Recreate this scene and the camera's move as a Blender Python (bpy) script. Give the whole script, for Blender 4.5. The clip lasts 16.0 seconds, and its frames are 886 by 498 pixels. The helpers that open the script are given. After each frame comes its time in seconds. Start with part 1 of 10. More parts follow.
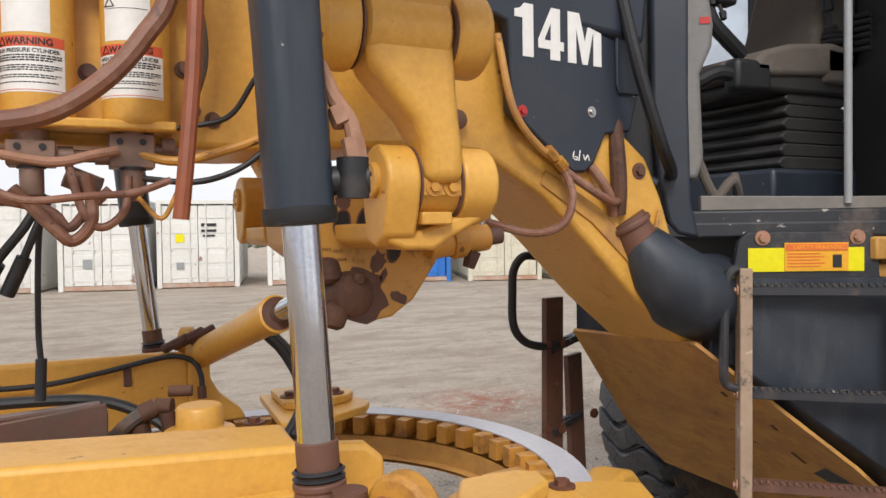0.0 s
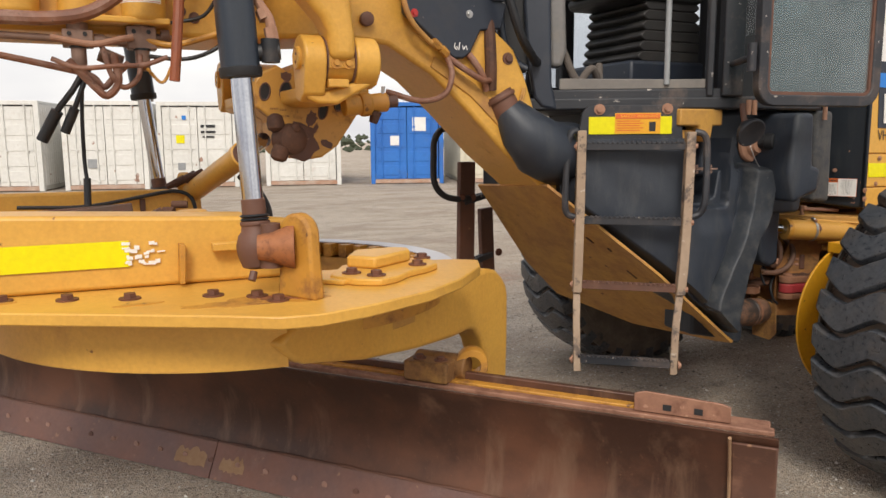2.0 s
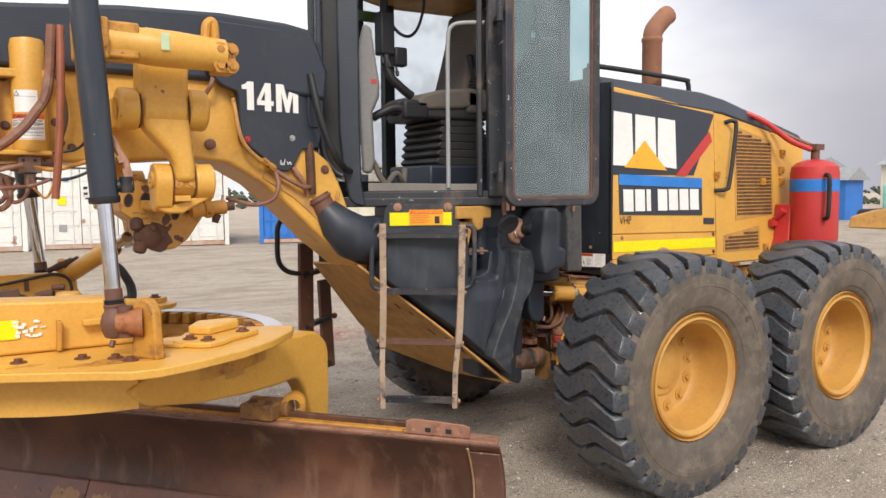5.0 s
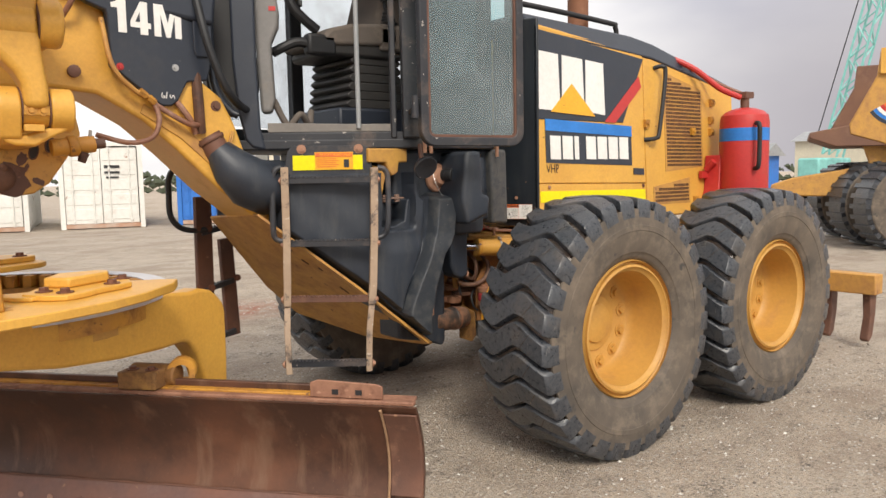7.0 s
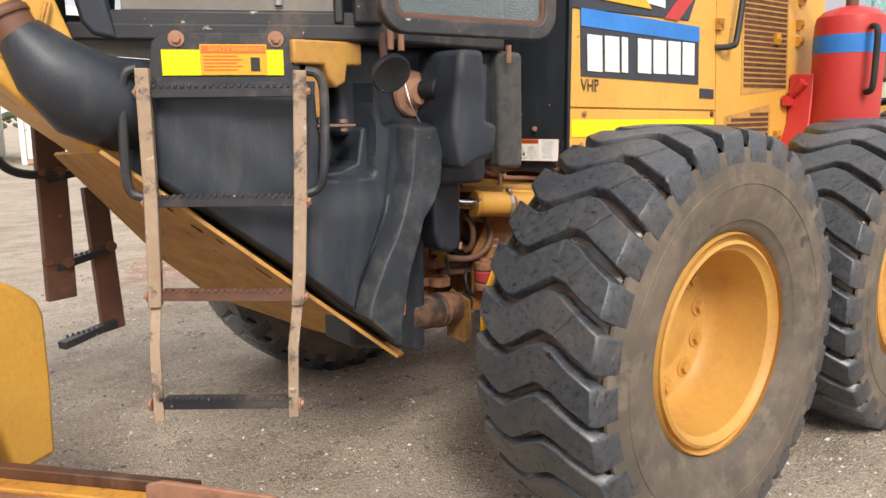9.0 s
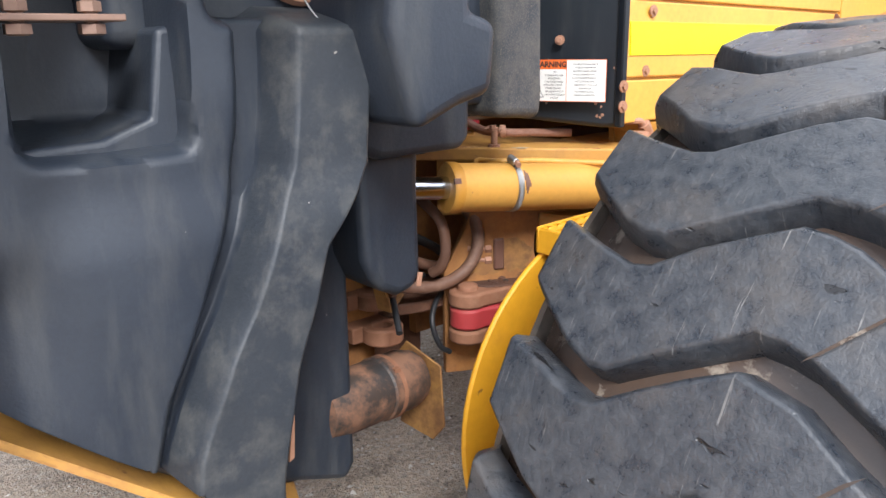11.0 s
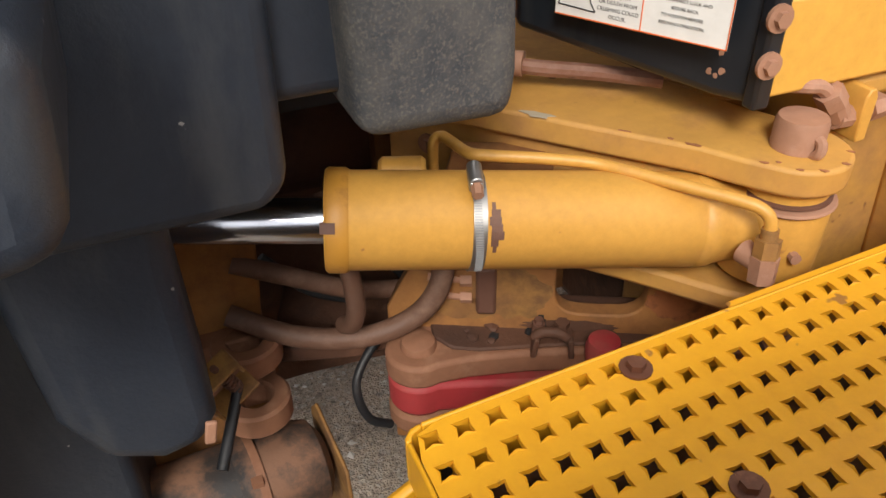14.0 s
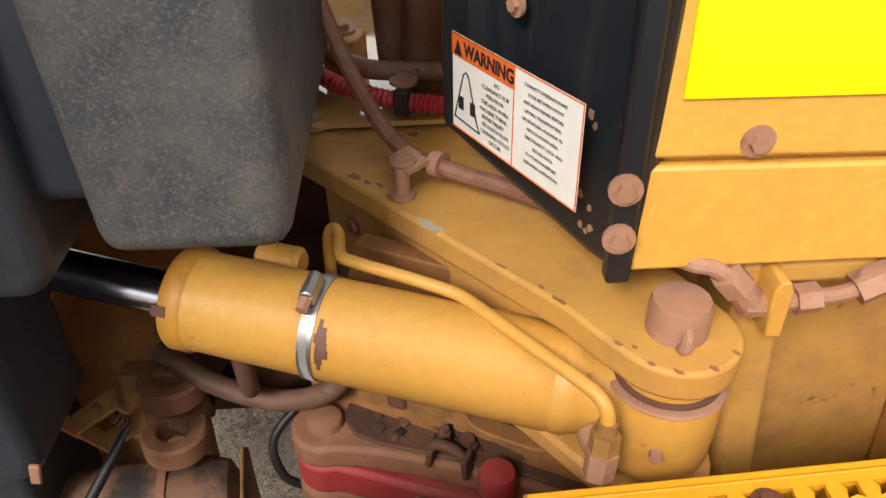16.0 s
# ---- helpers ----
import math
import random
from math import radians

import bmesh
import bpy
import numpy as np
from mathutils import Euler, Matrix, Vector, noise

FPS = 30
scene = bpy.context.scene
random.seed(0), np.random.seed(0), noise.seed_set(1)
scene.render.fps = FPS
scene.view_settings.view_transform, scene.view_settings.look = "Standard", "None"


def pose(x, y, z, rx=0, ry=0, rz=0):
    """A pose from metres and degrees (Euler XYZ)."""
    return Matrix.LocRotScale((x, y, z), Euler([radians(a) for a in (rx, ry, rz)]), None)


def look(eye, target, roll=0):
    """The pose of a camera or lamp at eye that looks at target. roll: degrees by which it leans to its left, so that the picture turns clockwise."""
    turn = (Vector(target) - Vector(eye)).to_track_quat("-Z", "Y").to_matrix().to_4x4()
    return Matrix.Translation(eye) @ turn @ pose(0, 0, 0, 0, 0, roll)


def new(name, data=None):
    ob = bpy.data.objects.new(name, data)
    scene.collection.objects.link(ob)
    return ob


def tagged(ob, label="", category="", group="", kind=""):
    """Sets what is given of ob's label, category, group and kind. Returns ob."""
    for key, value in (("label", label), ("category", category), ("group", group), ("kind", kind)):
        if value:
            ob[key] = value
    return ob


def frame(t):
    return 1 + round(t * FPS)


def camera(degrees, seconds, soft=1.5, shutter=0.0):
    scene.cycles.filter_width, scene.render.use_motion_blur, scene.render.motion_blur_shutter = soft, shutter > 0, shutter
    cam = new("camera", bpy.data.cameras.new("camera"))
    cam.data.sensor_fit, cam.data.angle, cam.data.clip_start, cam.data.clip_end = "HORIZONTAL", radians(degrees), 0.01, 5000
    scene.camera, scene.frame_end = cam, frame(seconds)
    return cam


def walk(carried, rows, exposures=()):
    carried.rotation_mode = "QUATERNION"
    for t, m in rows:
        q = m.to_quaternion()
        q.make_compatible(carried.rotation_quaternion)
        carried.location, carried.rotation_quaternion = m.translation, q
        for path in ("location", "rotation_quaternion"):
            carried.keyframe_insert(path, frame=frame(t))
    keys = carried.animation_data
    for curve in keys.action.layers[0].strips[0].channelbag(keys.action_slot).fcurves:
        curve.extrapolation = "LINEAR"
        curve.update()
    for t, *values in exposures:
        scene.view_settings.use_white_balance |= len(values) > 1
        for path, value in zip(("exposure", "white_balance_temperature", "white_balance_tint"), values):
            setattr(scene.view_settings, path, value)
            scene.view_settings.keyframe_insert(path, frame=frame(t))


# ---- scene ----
cam = camera(60.8, 16.0)
PATH = [
    (0, (0.98, 1.414, 1.842), (1.849, 3.215, 1.793), -0.8),
    (0.5, (1.087, 1.134, 1.857), (1.995, 2.913, 1.757), -0.4),
    (1, (0.968, 0.863, 1.812), (1.894, 2.634, 1.73), -0.4),
    (1.5, (0.864, 0.61, 1.755), (1.786, 2.381, 1.637), -0.3),
    (2, (0.865, 0.304, 1.668), (1.716, 2.091, 1.378), -0.4),
    (2.5, (0.898, 0.056, 1.626), (1.683, 1.816, 1.09), -0.2),
    (3, (0.893, -0.198, 1.613), (1.652, 1.52, 0.927), -0.2),
    (3.5, (0.886, -0.418, 1.726), (1.664, 1.288, 1.029), -0.2),
    (4, (0.897, -0.621, 1.794), (1.725, 1.067, 1.111), -0.3),
    (4.5, (0.862, -0.792, 1.845), (1.798, 0.914, 1.379), -0.3),
    (5, (0.755, -0.85, 1.891), (1.847, 0.819, 1.741), -0.5),
    (5.2, (0.716, -0.854, 1.912), (1.847, 0.794, 1.838), -0.3),
    (7.5, (1.321, -0.286, 1.58), (2.566, 1.261, 1.344), -1.1),
    (8, (1.611, 0.066, 1.565), (2.843, 1.617, 1.294), -1.2),
    (10.5, (3.044, 1.725, 1.509), (4.302, 3.199, 1.016), -0.5),
    (11, (3.291, 1.997, 1.478), (4.547, 3.459, 0.943), -0.9),
    (11.5, (3.495, 2.151, 1.5), (4.689, 3.624, 0.864), -1.0),
    (12, (3.741, 2.286, 1.535), (4.843, 3.797, 0.827), -0.6),
    (12.5, (3.949, 2.394, 1.57), (4.931, 3.94, 0.768), -0.1),
    (13, (4.094, 2.519, 1.572), (5.026, 4.044, 0.674), 1.0),
    (13.5, (4.173, 2.565, 1.594), (4.989, 4.073, 0.564), 1.0),
    (14, (4.257, 2.57, 1.606), (4.868, 4.089, 0.458), -1.4),
    (14.5, (4.344, 2.577, 1.627), (4.856, 4.083, 0.415), -1.3),
    (15, (4.456, 2.572, 1.656), (4.754, 4.12, 0.425), -1.7),
    (15.5, (4.535, 2.592, 1.674), (4.723, 4.169, 0.457), -1.0),
    (16, (4.662, 2.597, 1.678), (4.736, 4.232, 0.528), -1.2),
]
EXPOSURES = [(0, 0.12, 6450, 10), (1.5, 0.06, 6850, 10), (2.5, 0.14, 6800, 10), (3.0, 0.48, 6500, 10), (3.6, 0.62, 6300, 10), (4.2, 0.48, 6400, 10), (5.2, 0.30, 6700, 10), (7.3, 0.36, 7000, 10), (8.2, 0.52, 7000, 10), (10.5, 1.02, 6400, 10), (11.2, 1.28, 5800, 10), (11.8, 1.05, 4500, 12), (12.2, 0.80, 4050, 14), (12.6, 0.62, 4050, 14), (13.0, 0.58, 4500, 12), (13.5, 0.66, 5350, 10), (14.0, 0.65, 6800, 10), (15.0, 0.64, 7000, 10), (16, 0.70, 6900, 10)]
walk(cam, [(t, look(eye, target, roll)) for t, eye, target, roll in PATH], EXPOSURES)

# ---- world and light: bright overcast day ----
world = bpy.data.worlds.new("overcast_sky")
scene.world = world
world.use_nodes = True
wn, wl = world.node_tree.nodes, world.node_tree.links
wn.clear()
w_out = wn.new("ShaderNodeOutputWorld")
w_bg = wn.new("ShaderNodeBackground")
w_sky = wn.new("ShaderNodeTexSky")
w_sky.sky_type = "NISHITA"
w_sky.sun_disc = False
w_sky.sun_elevation = radians(52)
w_sky.sun_rotation = radians(150)
w_sky.dust_density = 3.0
w_scale = wn.new("ShaderNodeMixRGB")
w_scale.blend_type = "MULTIPLY"
w_scale.inputs[0].default_value = 1.0
w_scale.inputs[2].default_value = (0.10, 0.10, 0.10, 1)
w_tc = wn.new("ShaderNodeTexCoord")
w_map = wn.new("ShaderNodeMapping")
w_map.inputs["Scale"].default_value = (1.0, 1.0, 2.6)
w_noise = wn.new("ShaderNodeTexNoise")
w_noise.inputs["Scale"].default_value = 1.6
w_noise.inputs["Detail"].default_value = 5.0
w_ramp = wn.new("ShaderNodeValToRGB")
w_ramp.color_ramp.elements[0].position = 0.32
w_ramp.color_ramp.elements[0].color = (0.58, 0.60, 0.70, 1)
w_ramp.color_ramp.elements[1].position = 0.62
w_ramp.color_ramp.elements[1].color = (1.12, 1.12, 1.13, 1)
w_mix = wn.new("ShaderNodeMixRGB")
w_mix.inputs[0].default_value = 0.88
w_bg.inputs["Strength"].default_value = 1.0
wl.new(w_tc.outputs["Generated"], w_map.inputs["Vector"])
wl.new(w_map.outputs[0], w_noise.inputs["Vector"])
wl.new(w_noise.outputs[0], w_ramp.inputs[0])
wl.new(w_sky.outputs[0], w_scale.inputs[1])
wl.new(w_scale.outputs[0], w_mix.inputs[1])
wl.new(w_ramp.outputs[0], w_mix.inputs[2])
# heavier grey cloud low in the east
w_sep = wn.new("ShaderNodeSeparateXYZ")
wl.new(w_tc.outputs["Generated"], w_sep.inputs[0])
w_east = wn.new("ShaderNodeMapRange")
w_east.interpolation_type = "SMOOTHSTEP"
w_east.inputs["From Min"].default_value = 0.70
w_east.inputs["From Max"].default_value = 0.95
wl.new(w_sep.outputs["X"], w_east.inputs["Value"])
w_low = wn.new("ShaderNodeMapRange")
w_low.interpolation_type = "SMOOTHSTEP"
w_low.inputs["From Min"].default_value = 0.45
w_low.inputs["From Max"].default_value = 0.05
wl.new(w_sep.outputs["Z"], w_low.inputs["Value"])
w_both = wn.new("ShaderNodeMath")
w_both.operation = "MULTIPLY"
wl.new(w_east.outputs[0], w_both.inputs[0])
wl.new(w_low.outputs[0], w_both.inputs[1])
w_grey = wn.new("ShaderNodeMixRGB")
wl.new(w_both.outputs[0], w_grey.inputs[0])
wl.new(w_mix.outputs[0], w_grey.inputs[1])
w_grey.inputs[2].default_value = (0.36, 0.35, 0.40, 1)
wl.new(w_grey.outputs[0], w_bg.inputs["Color"])
wl.new(w_bg.outputs[0], w_out.inputs["Surface"])

sun_data = bpy.data.lights.new("sun", "SUN")
sun_data.energy = 2.3
sun_data.angle = radians(18)
sun_data.color = (1.0, 0.96, 0.9)
sun = new("sun", sun_data)
sun.matrix_world = look((-3, -6, 9), (2, 3.2, 0))

# ---- materials ----
def nodes_of(name):
    m = bpy.data.materials.new(name)
    m.use_nodes = True
    return m, m.node_tree.nodes, m.node_tree.links, m.node_tree.nodes["Principled BSDF"]


def noise_node(n, l, scale, detail=6.0, rough=0.6, coords=None, stretch=None):
    t = n.new("ShaderNodeTexNoise")
    t.inputs["Scale"].default_value = scale
    t.inputs["Detail"].default_value = detail
    t.inputs["Roughness"].default_value = rough
    if coords is None:
        coords = n.new("ShaderNodeTexCoord").outputs["Object"]
    if stretch:
        mp = n.new("ShaderNodeMapping")
        mp.inputs["Scale"].default_value = stretch
        l.new(coords, mp.inputs["Vector"])
        coords = mp.outputs[0]
    l.new(coords, t.inputs["Vector"])
    return t.outputs[0]


def ramp_node(n, l, value, lo, hi, c0=(0, 0, 0, 1), c1=(1, 1, 1, 1)):
    r = n.new("ShaderNodeValToRGB")
    r.color_ramp.elements[0].position, r.color_ramp.elements[0].color = lo, c0
    r.color_ramp.elements[1].position, r.color_ramp.elements[1].color = hi, c1
    l.new(value, r.inputs[0])
    return r.outputs[0]


def mix_node(n, l, fac, a, b):
    m = n.new("ShaderNodeMixRGB")
    for sock, v in ((m.inputs[0], fac), (m.inputs[1], a), (m.inputs[2], b)):
        if isinstance(v, (int, float)):
            sock.default_value = v
        elif isinstance(v, tuple):
            sock.default_value = v if len(v) == 4 else (*v, 1)
        else:
            l.new(v, sock)
    return m.outputs[0]


def bump_node(n, l, p, height, strength, dist=0.01):
    b = n.new("ShaderNodeBump")
    b.inputs["Strength"].default_value = strength
    b.inputs["Distance"].default_value = dist
    l.new(height, b.inputs["Height"])
    l.new(b.outputs[0], p.inputs["Normal"])


def surface(name, col, col2=None, dirt=None, rough=0.5, metal=0.0, grain=40.0, blotch=3.0, dirt_at=(0.55, 0.72), dirt_max=0.8,
            bump=0.15, spots=None, spots_at=(0.66, 0.70), spot_scale=18.0, rough_dirt=0.85, edge=None, coat=0.0, run=None):
    """Paint, plastic or metal with a slow change of tone, dirt in blotches, small chips and, along sharp edges, wear."""
    m, n, l, p = nodes_of(name)
    crd = n.new("ShaderNodeTexCoord").outputs["Object"]
    slow = noise_node(n, l, blotch, 5.0, 0.6, crd)
    fine = noise_node(n, l, grain, 4.0, 0.65, crd)
    col2 = col2 or tuple(c * 0.75 for c in col)
    c = mix_node(n, l, ramp_node(n, l, slow, 0.35, 0.7), col, col2)
    mask_val = None
    if dirt:
        a = noise_node(n, l, blotch * 1.7, 9.0, 0.7, crd, run)
        mask = ramp_node(n, l, a, dirt_at[0], dirt_at[1], (0, 0, 0, 1), (dirt_max, dirt_max, dirt_max, 1))
        c = mix_node(n, l, mask, c, dirt)
        mask_val = mask
    if spots:
        s = noise_node(n, l, spot_scale, 3.0, 0.55, crd)
        sm = ramp_node(n, l, s, spots_at[0], spots_at[1])
        c = mix_node(n, l, sm, c, spots)
    if edge:
        bev = n.new("ShaderNodeBevel")
        bev.samples = 4
        bev.inputs["Radius"].default_value = 0.010
        geo = n.new("ShaderNodeNewGeometry")
        dot = n.new("ShaderNodeVectorMath")
        dot.operation = "DOT_PRODUCT"
        l.new(bev.outputs[0], dot.inputs[0])
        l.new(geo.outputs["Normal"], dot.inputs[1])
        e = ramp_node(n, l, dot.outputs["Value"], 0.86, 0.97, (1, 1, 1, 1), (0, 0, 0, 1))
        en = n.new("ShaderNodeMath")
        en.operation = "MULTIPLY"
        l.new(e, en.inputs[0])
        l.new(ramp_node(n, l, noise_node(n, l, 26.0, 7.0, 0.72, crd), 0.50, 0.60), en.inputs[1])
        c = mix_node(n, l, en.outputs[0], c, edge)
    c = mix_node(n, l, 0.12, c, ramp_node(n, l, fine, 0.3, 0.7, (*(x * 0.4 for x in col), 1), (*(min(1, x * 1.5) for x in col), 1)))
    l.new(c, p.inputs["Base Color"])
    if mask_val is not None:
        r = mix_node(n, l, mask_val, (rough,) * 3, (rough_dirt,) * 3)
        l.new(r, p.inputs["Roughness"])
    else:
        rr = ramp_node(n, l, slow, 0.3, 0.7, (rough * 0.85,) * 3 + (1,), (min(1, rough * 1.2),) * 3 + (1,))
        l.new(rr, p.inputs["Roughness"])
    p.inputs["Metallic"].default_value = metal
    p.inputs["Coat Weight"].default_value = coat
    if bump:
        bump_node(n, l, p, fine, bump, 0.004)
    return m


DUST = (0.36, 0.20, 0.11)
RUSTC = (0.16, 0.062, 0.03)
M_YEL = surface("yellow_paint", (0.68, 0.37, 0.068), (0.60, 0.31, 0.056), dirt=(0.38, 0.18, 0.06), rough=0.42, dirt_at=(0.56, 0.80), dirt_max=0.55,
                spots=(0.15, 0.055, 0.02), spots_at=(0.715, 0.74), spot_scale=16.0, bump=0.06, grain=60, edge=(0.34, 0.15, 0.05))
M_YEL_RUSTY = surface("rusty_yellow_paint", (0.56, 0.27, 0.035), (0.44, 0.20, 0.04), dirt=RUSTC, rough=0.5, dirt_at=(0.50, 0.66), dirt_max=0.85,
                      spots=(0.12, 0.05, 0.025), spots_at=(0.66, 0.70), spot_scale=22.0, bump=0.15, blotch=5.0)
M_YEL_DIRTY = surface("dusty_yellow_paint", (0.55, 0.29, 0.062), (0.46, 0.235, 0.065), dirt=(0.30, 0.14, 0.07), rough=0.6, dirt_at=(0.45, 0.7), dirt_max=0.8,
                      spots=(0.16, 0.06, 0.03), spots_at=(0.69, 0.73), bump=0.12, blotch=4.0, edge=(0.24, 0.09, 0.035))
M_YEL_NEW = surface("bright_yellow_paint", (0.84, 0.405, 0.022), (0.78, 0.36, 0.02), dirt=(0.48, 0.18, 0.05), rough=0.38, dirt_at=(0.60, 0.80), dirt_max=0.5,
                    spots=(0.30, 0.12, 0.04), spots_at=(0.70, 0.73), spot_scale=25.0, bump=0.05)
M_GREASE = surface("brown_greasy_dirt", (0.115, 0.050, 0.028), (0.045, 0.022, 0.016), dirt=(0.20, 0.095, 0.055), rough=0.75, grain=70, blotch=7, bump=0.6)
M_CYL = surface("faded_yellow_paint", (0.60, 0.315, 0.065), (0.54, 0.275, 0.055), dirt=(0.46, 0.20, 0.09), rough=0.45, dirt_at=(0.60, 0.82), dirt_max=0.5,
                spots=(0.30, 0.11, 0.05), spots_at=(0.70, 0.73), spot_scale=24.0, bump=0.08, grain=90, blotch=6)
M_BROWNYEL = surface("brown_stained_yellow_paint", (0.36, 0.160, 0.045), (0.21, 0.088, 0.032), dirt=(0.12, 0.055, 0.028), rough=0.7, bump=0.35, blotch=8, dirt_at=(0.45, 0.7))
M_BROWNFIT = surface("brown_dusty_casting", (0.27, 0.125, 0.07), (0.20, 0.09, 0.05), dirt=(0.34, 0.18, 0.11), rough=0.75, bump=0.35, blotch=12)
M_BOOT = surface("dirt_stained_rubber_boot", (0.025, 0.024, 0.025), (0.06, 0.04, 0.03), dirt=(0.26, 0.13, 0.075), rough=0.55, dirt_at=(0.42, 0.58), bump=0.3, blotch=7)
M_REDHOSE = surface("red_spiral_hose", (0.48, 0.03, 0.045), (0.40, 0.03, 0.04), dirt=(0.3, 0.12, 0.08), rough=0.5, bump=0.15, dirt_max=0.4)
M_ROD = surface("polished_chrome_rod", (0.60, 0.62, 0.68), (0.55, 0.57, 0.63), rough=0.20, metal=1.0, bump=0.02)
M_WET = surface("wet_yellow_paint", (0.55, 0.33, 0.12), (0.45, 0.26, 0.10), dirt=(0.2, 0.09, 0.05), rough=0.06, dirt_at=(0.60, 0.7), bump=0.02, coat=1.0, rough_dirt=0.3)
M_RUSTYEL = surface("heavily_rusted_yellow_paint", (0.33, 0.17, 0.045), (0.20, 0.09, 0.035), dirt=(0.10, 0.045, 0.025), rough=0.65, dirt_at=(0.45, 0.62), dirt_max=0.8, bump=0.3, blotch=9)
M_ORUST = surface("orange_rust", (0.36, 0.13, 0.045), (0.22, 0.075, 0.03), dirt=(0.10, 0.045, 0.028), rough=0.6, bump=0.3, blotch=12, dirt_at=(0.48, 0.62))
M_CHIP = surface("rust_brown_chip", (0.34, 0.135, 0.055), (0.25, 0.10, 0.045), rough=0.7, bump=0.1)
M_BLUEBLACK = surface("blue_black_paint", (0.022, 0.028, 0.042), (0.030, 0.036, 0.05), dirt=(0.075, 0.07, 0.068), rough=0.42, dirt_at=(0.55, 0.8), dirt_max=0.5,
                      spots=(0.22, 0.2, 0.19), spots_at=(0.745, 0.77), spot_scale=30.0, bump=0.05)
M_PANEL = surface("scratched_black_panel_paint", (0.009, 0.012, 0.017), (0.016, 0.021, 0.027), dirt=(0.06, 0.058, 0.052), rough=0.38, dirt_at=(0.52, 0.74), dirt_max=0.55, run=(2.5, 2.5, 0.3),
                  spots=(0.24, 0.20, 0.17), spots_at=(0.735, 0.75), spot_scale=32.0, bump=0.06)
M_TANK = surface("black_moulded_plastic", (0.020, 0.026, 0.038), (0.033, 0.040, 0.053), dirt=(0.105, 0.105, 0.100), rough=0.46, dirt_at=(0.50, 0.74), dirt_max=0.45,
                 spots=(0.34, 0.33, 0.31), spots_at=(0.755, 0.765), spot_scale=38.0, bump=0.22, grain=130, blotch=5.0, run=(1.5, 1.5, 0.32))
M_TANKDUST = surface("dust_speckled_plastic", (0.050, 0.055, 0.064), (0.030, 0.036, 0.048), dirt=(0.150, 0.138, 0.122), rough=0.75, dirt_at=(0.38, 0.66), dirt_max=0.75, bump=0.5, grain=260, blotch=9, spots=(0.155, 0.14, 0.12), spots_at=(0.50, 0.72), spot_scale=330.0)
# paler tank plastic: dust, plus sky light on the rib put into the colour
M_TANKRIB = surface("dusty_rubbed_skylit_plastic", (0.038, 0.043, 0.051), (0.024, 0.030, 0.040), dirt=(0.140, 0.135, 0.122), rough=0.48, dirt_at=(0.47, 0.72), dirt_max=0.6,
                    spots=(0.36, 0.34, 0.31), spots_at=(0.735, 0.75), spot_scale=34.0, bump=0.25, grain=140, blotch=8.0)
M_BLACKWORN = surface("worn_black_paint", (0.02, 0.022, 0.028), (0.035, 0.035, 0.04), dirt=(0.16, 0.12, 0.10), rough=0.5, dirt_at=(0.52, 0.68), dirt_max=0.7,
                      spots=(0.42, 0.38, 0.34), spots_at=(0.68, 0.71), spot_scale=26.0, bump=0.1)
M_LADDER = surface("worn_beige_ladder_steel", (0.36, 0.26, 0.18), (0.28, 0.19, 0.13), dirt=(0.06, 0.05, 0.05), rough=0.6, dirt_at=(0.52, 0.60), dirt_max=0.9,
                   spots=(0.5, 0.42, 0.34), spots_at=(0.64, 0.7), spot_scale=20.0, bump=0.15, blotch=6)
def rubber_mat():
    """Damp tread rubber: mottled black, small cuts, fine pale scratches round the wheel."""
    m, n, l, p = nodes_of("damp_tread_rubber")
    crd = n.new("ShaderNodeTexCoord").outputs["Object"]
    slow = noise_node(n, l, 6.0, 6.0, 0.65, crd)
    mott = noise_node(n, l, 42.0, 6.0, 0.7, crd)
    scr = noise_node(n, l, 9.0, 3.0, 0.6, crd, (1.0, 26.0, 1.6))
    cuts = noise_node(n, l, 17.0, 2.0, 0.5, crd, (3.0, 1.0, 3.0))
    c = mix_node(n, l, ramp_node(n, l, mott, 0.38, 0.62), (0.026, 0.031, 0.040), (0.058, 0.062, 0.070))
    c = mix_node(n, l, ramp_node(n, l, slow, 0.52, 0.72, (0, 0, 0, 1), (0.6, 0.6, 0.6, 1)), c, (0.105, 0.088, 0.074))
    gate = n.new("ShaderNodeMath")
    gate.operation = "MULTIPLY"
    l.new(ramp_node(n, l, scr, 0.66, 0.70), gate.inputs[0])
    l.new(ramp_node(n, l, slow, 0.44, 0.56), gate.inputs[1])
    c = mix_node(n, l, gate.outputs[0], c, (0.17, 0.165, 0.16))
    nick = ramp_node(n, l, cuts, 0.70, 0.72)
    c = mix_node(n, l, nick, c, (0.012, 0.012, 0.014))
    l.new(c, p.inputs["Base Color"])
    l.new(ramp_node(n, l, mott, 0.35, 0.65, (0.24,) * 3 + (1,), (0.46,) * 3 + (1,)), p.inputs["Roughness"])
    p.inputs["Coat Weight"].default_value = 0.3
    p.inputs["Coat Roughness"].default_value = 0.25
    h = n.new("ShaderNodeMath")
    h.operation = "SUBTRACT"
    l.new(mott, h.inputs[0])
    l.new(nick, h.inputs[1])
    bump_node(n, l, p, h.outputs[0], 0.55, 0.006)
    return m


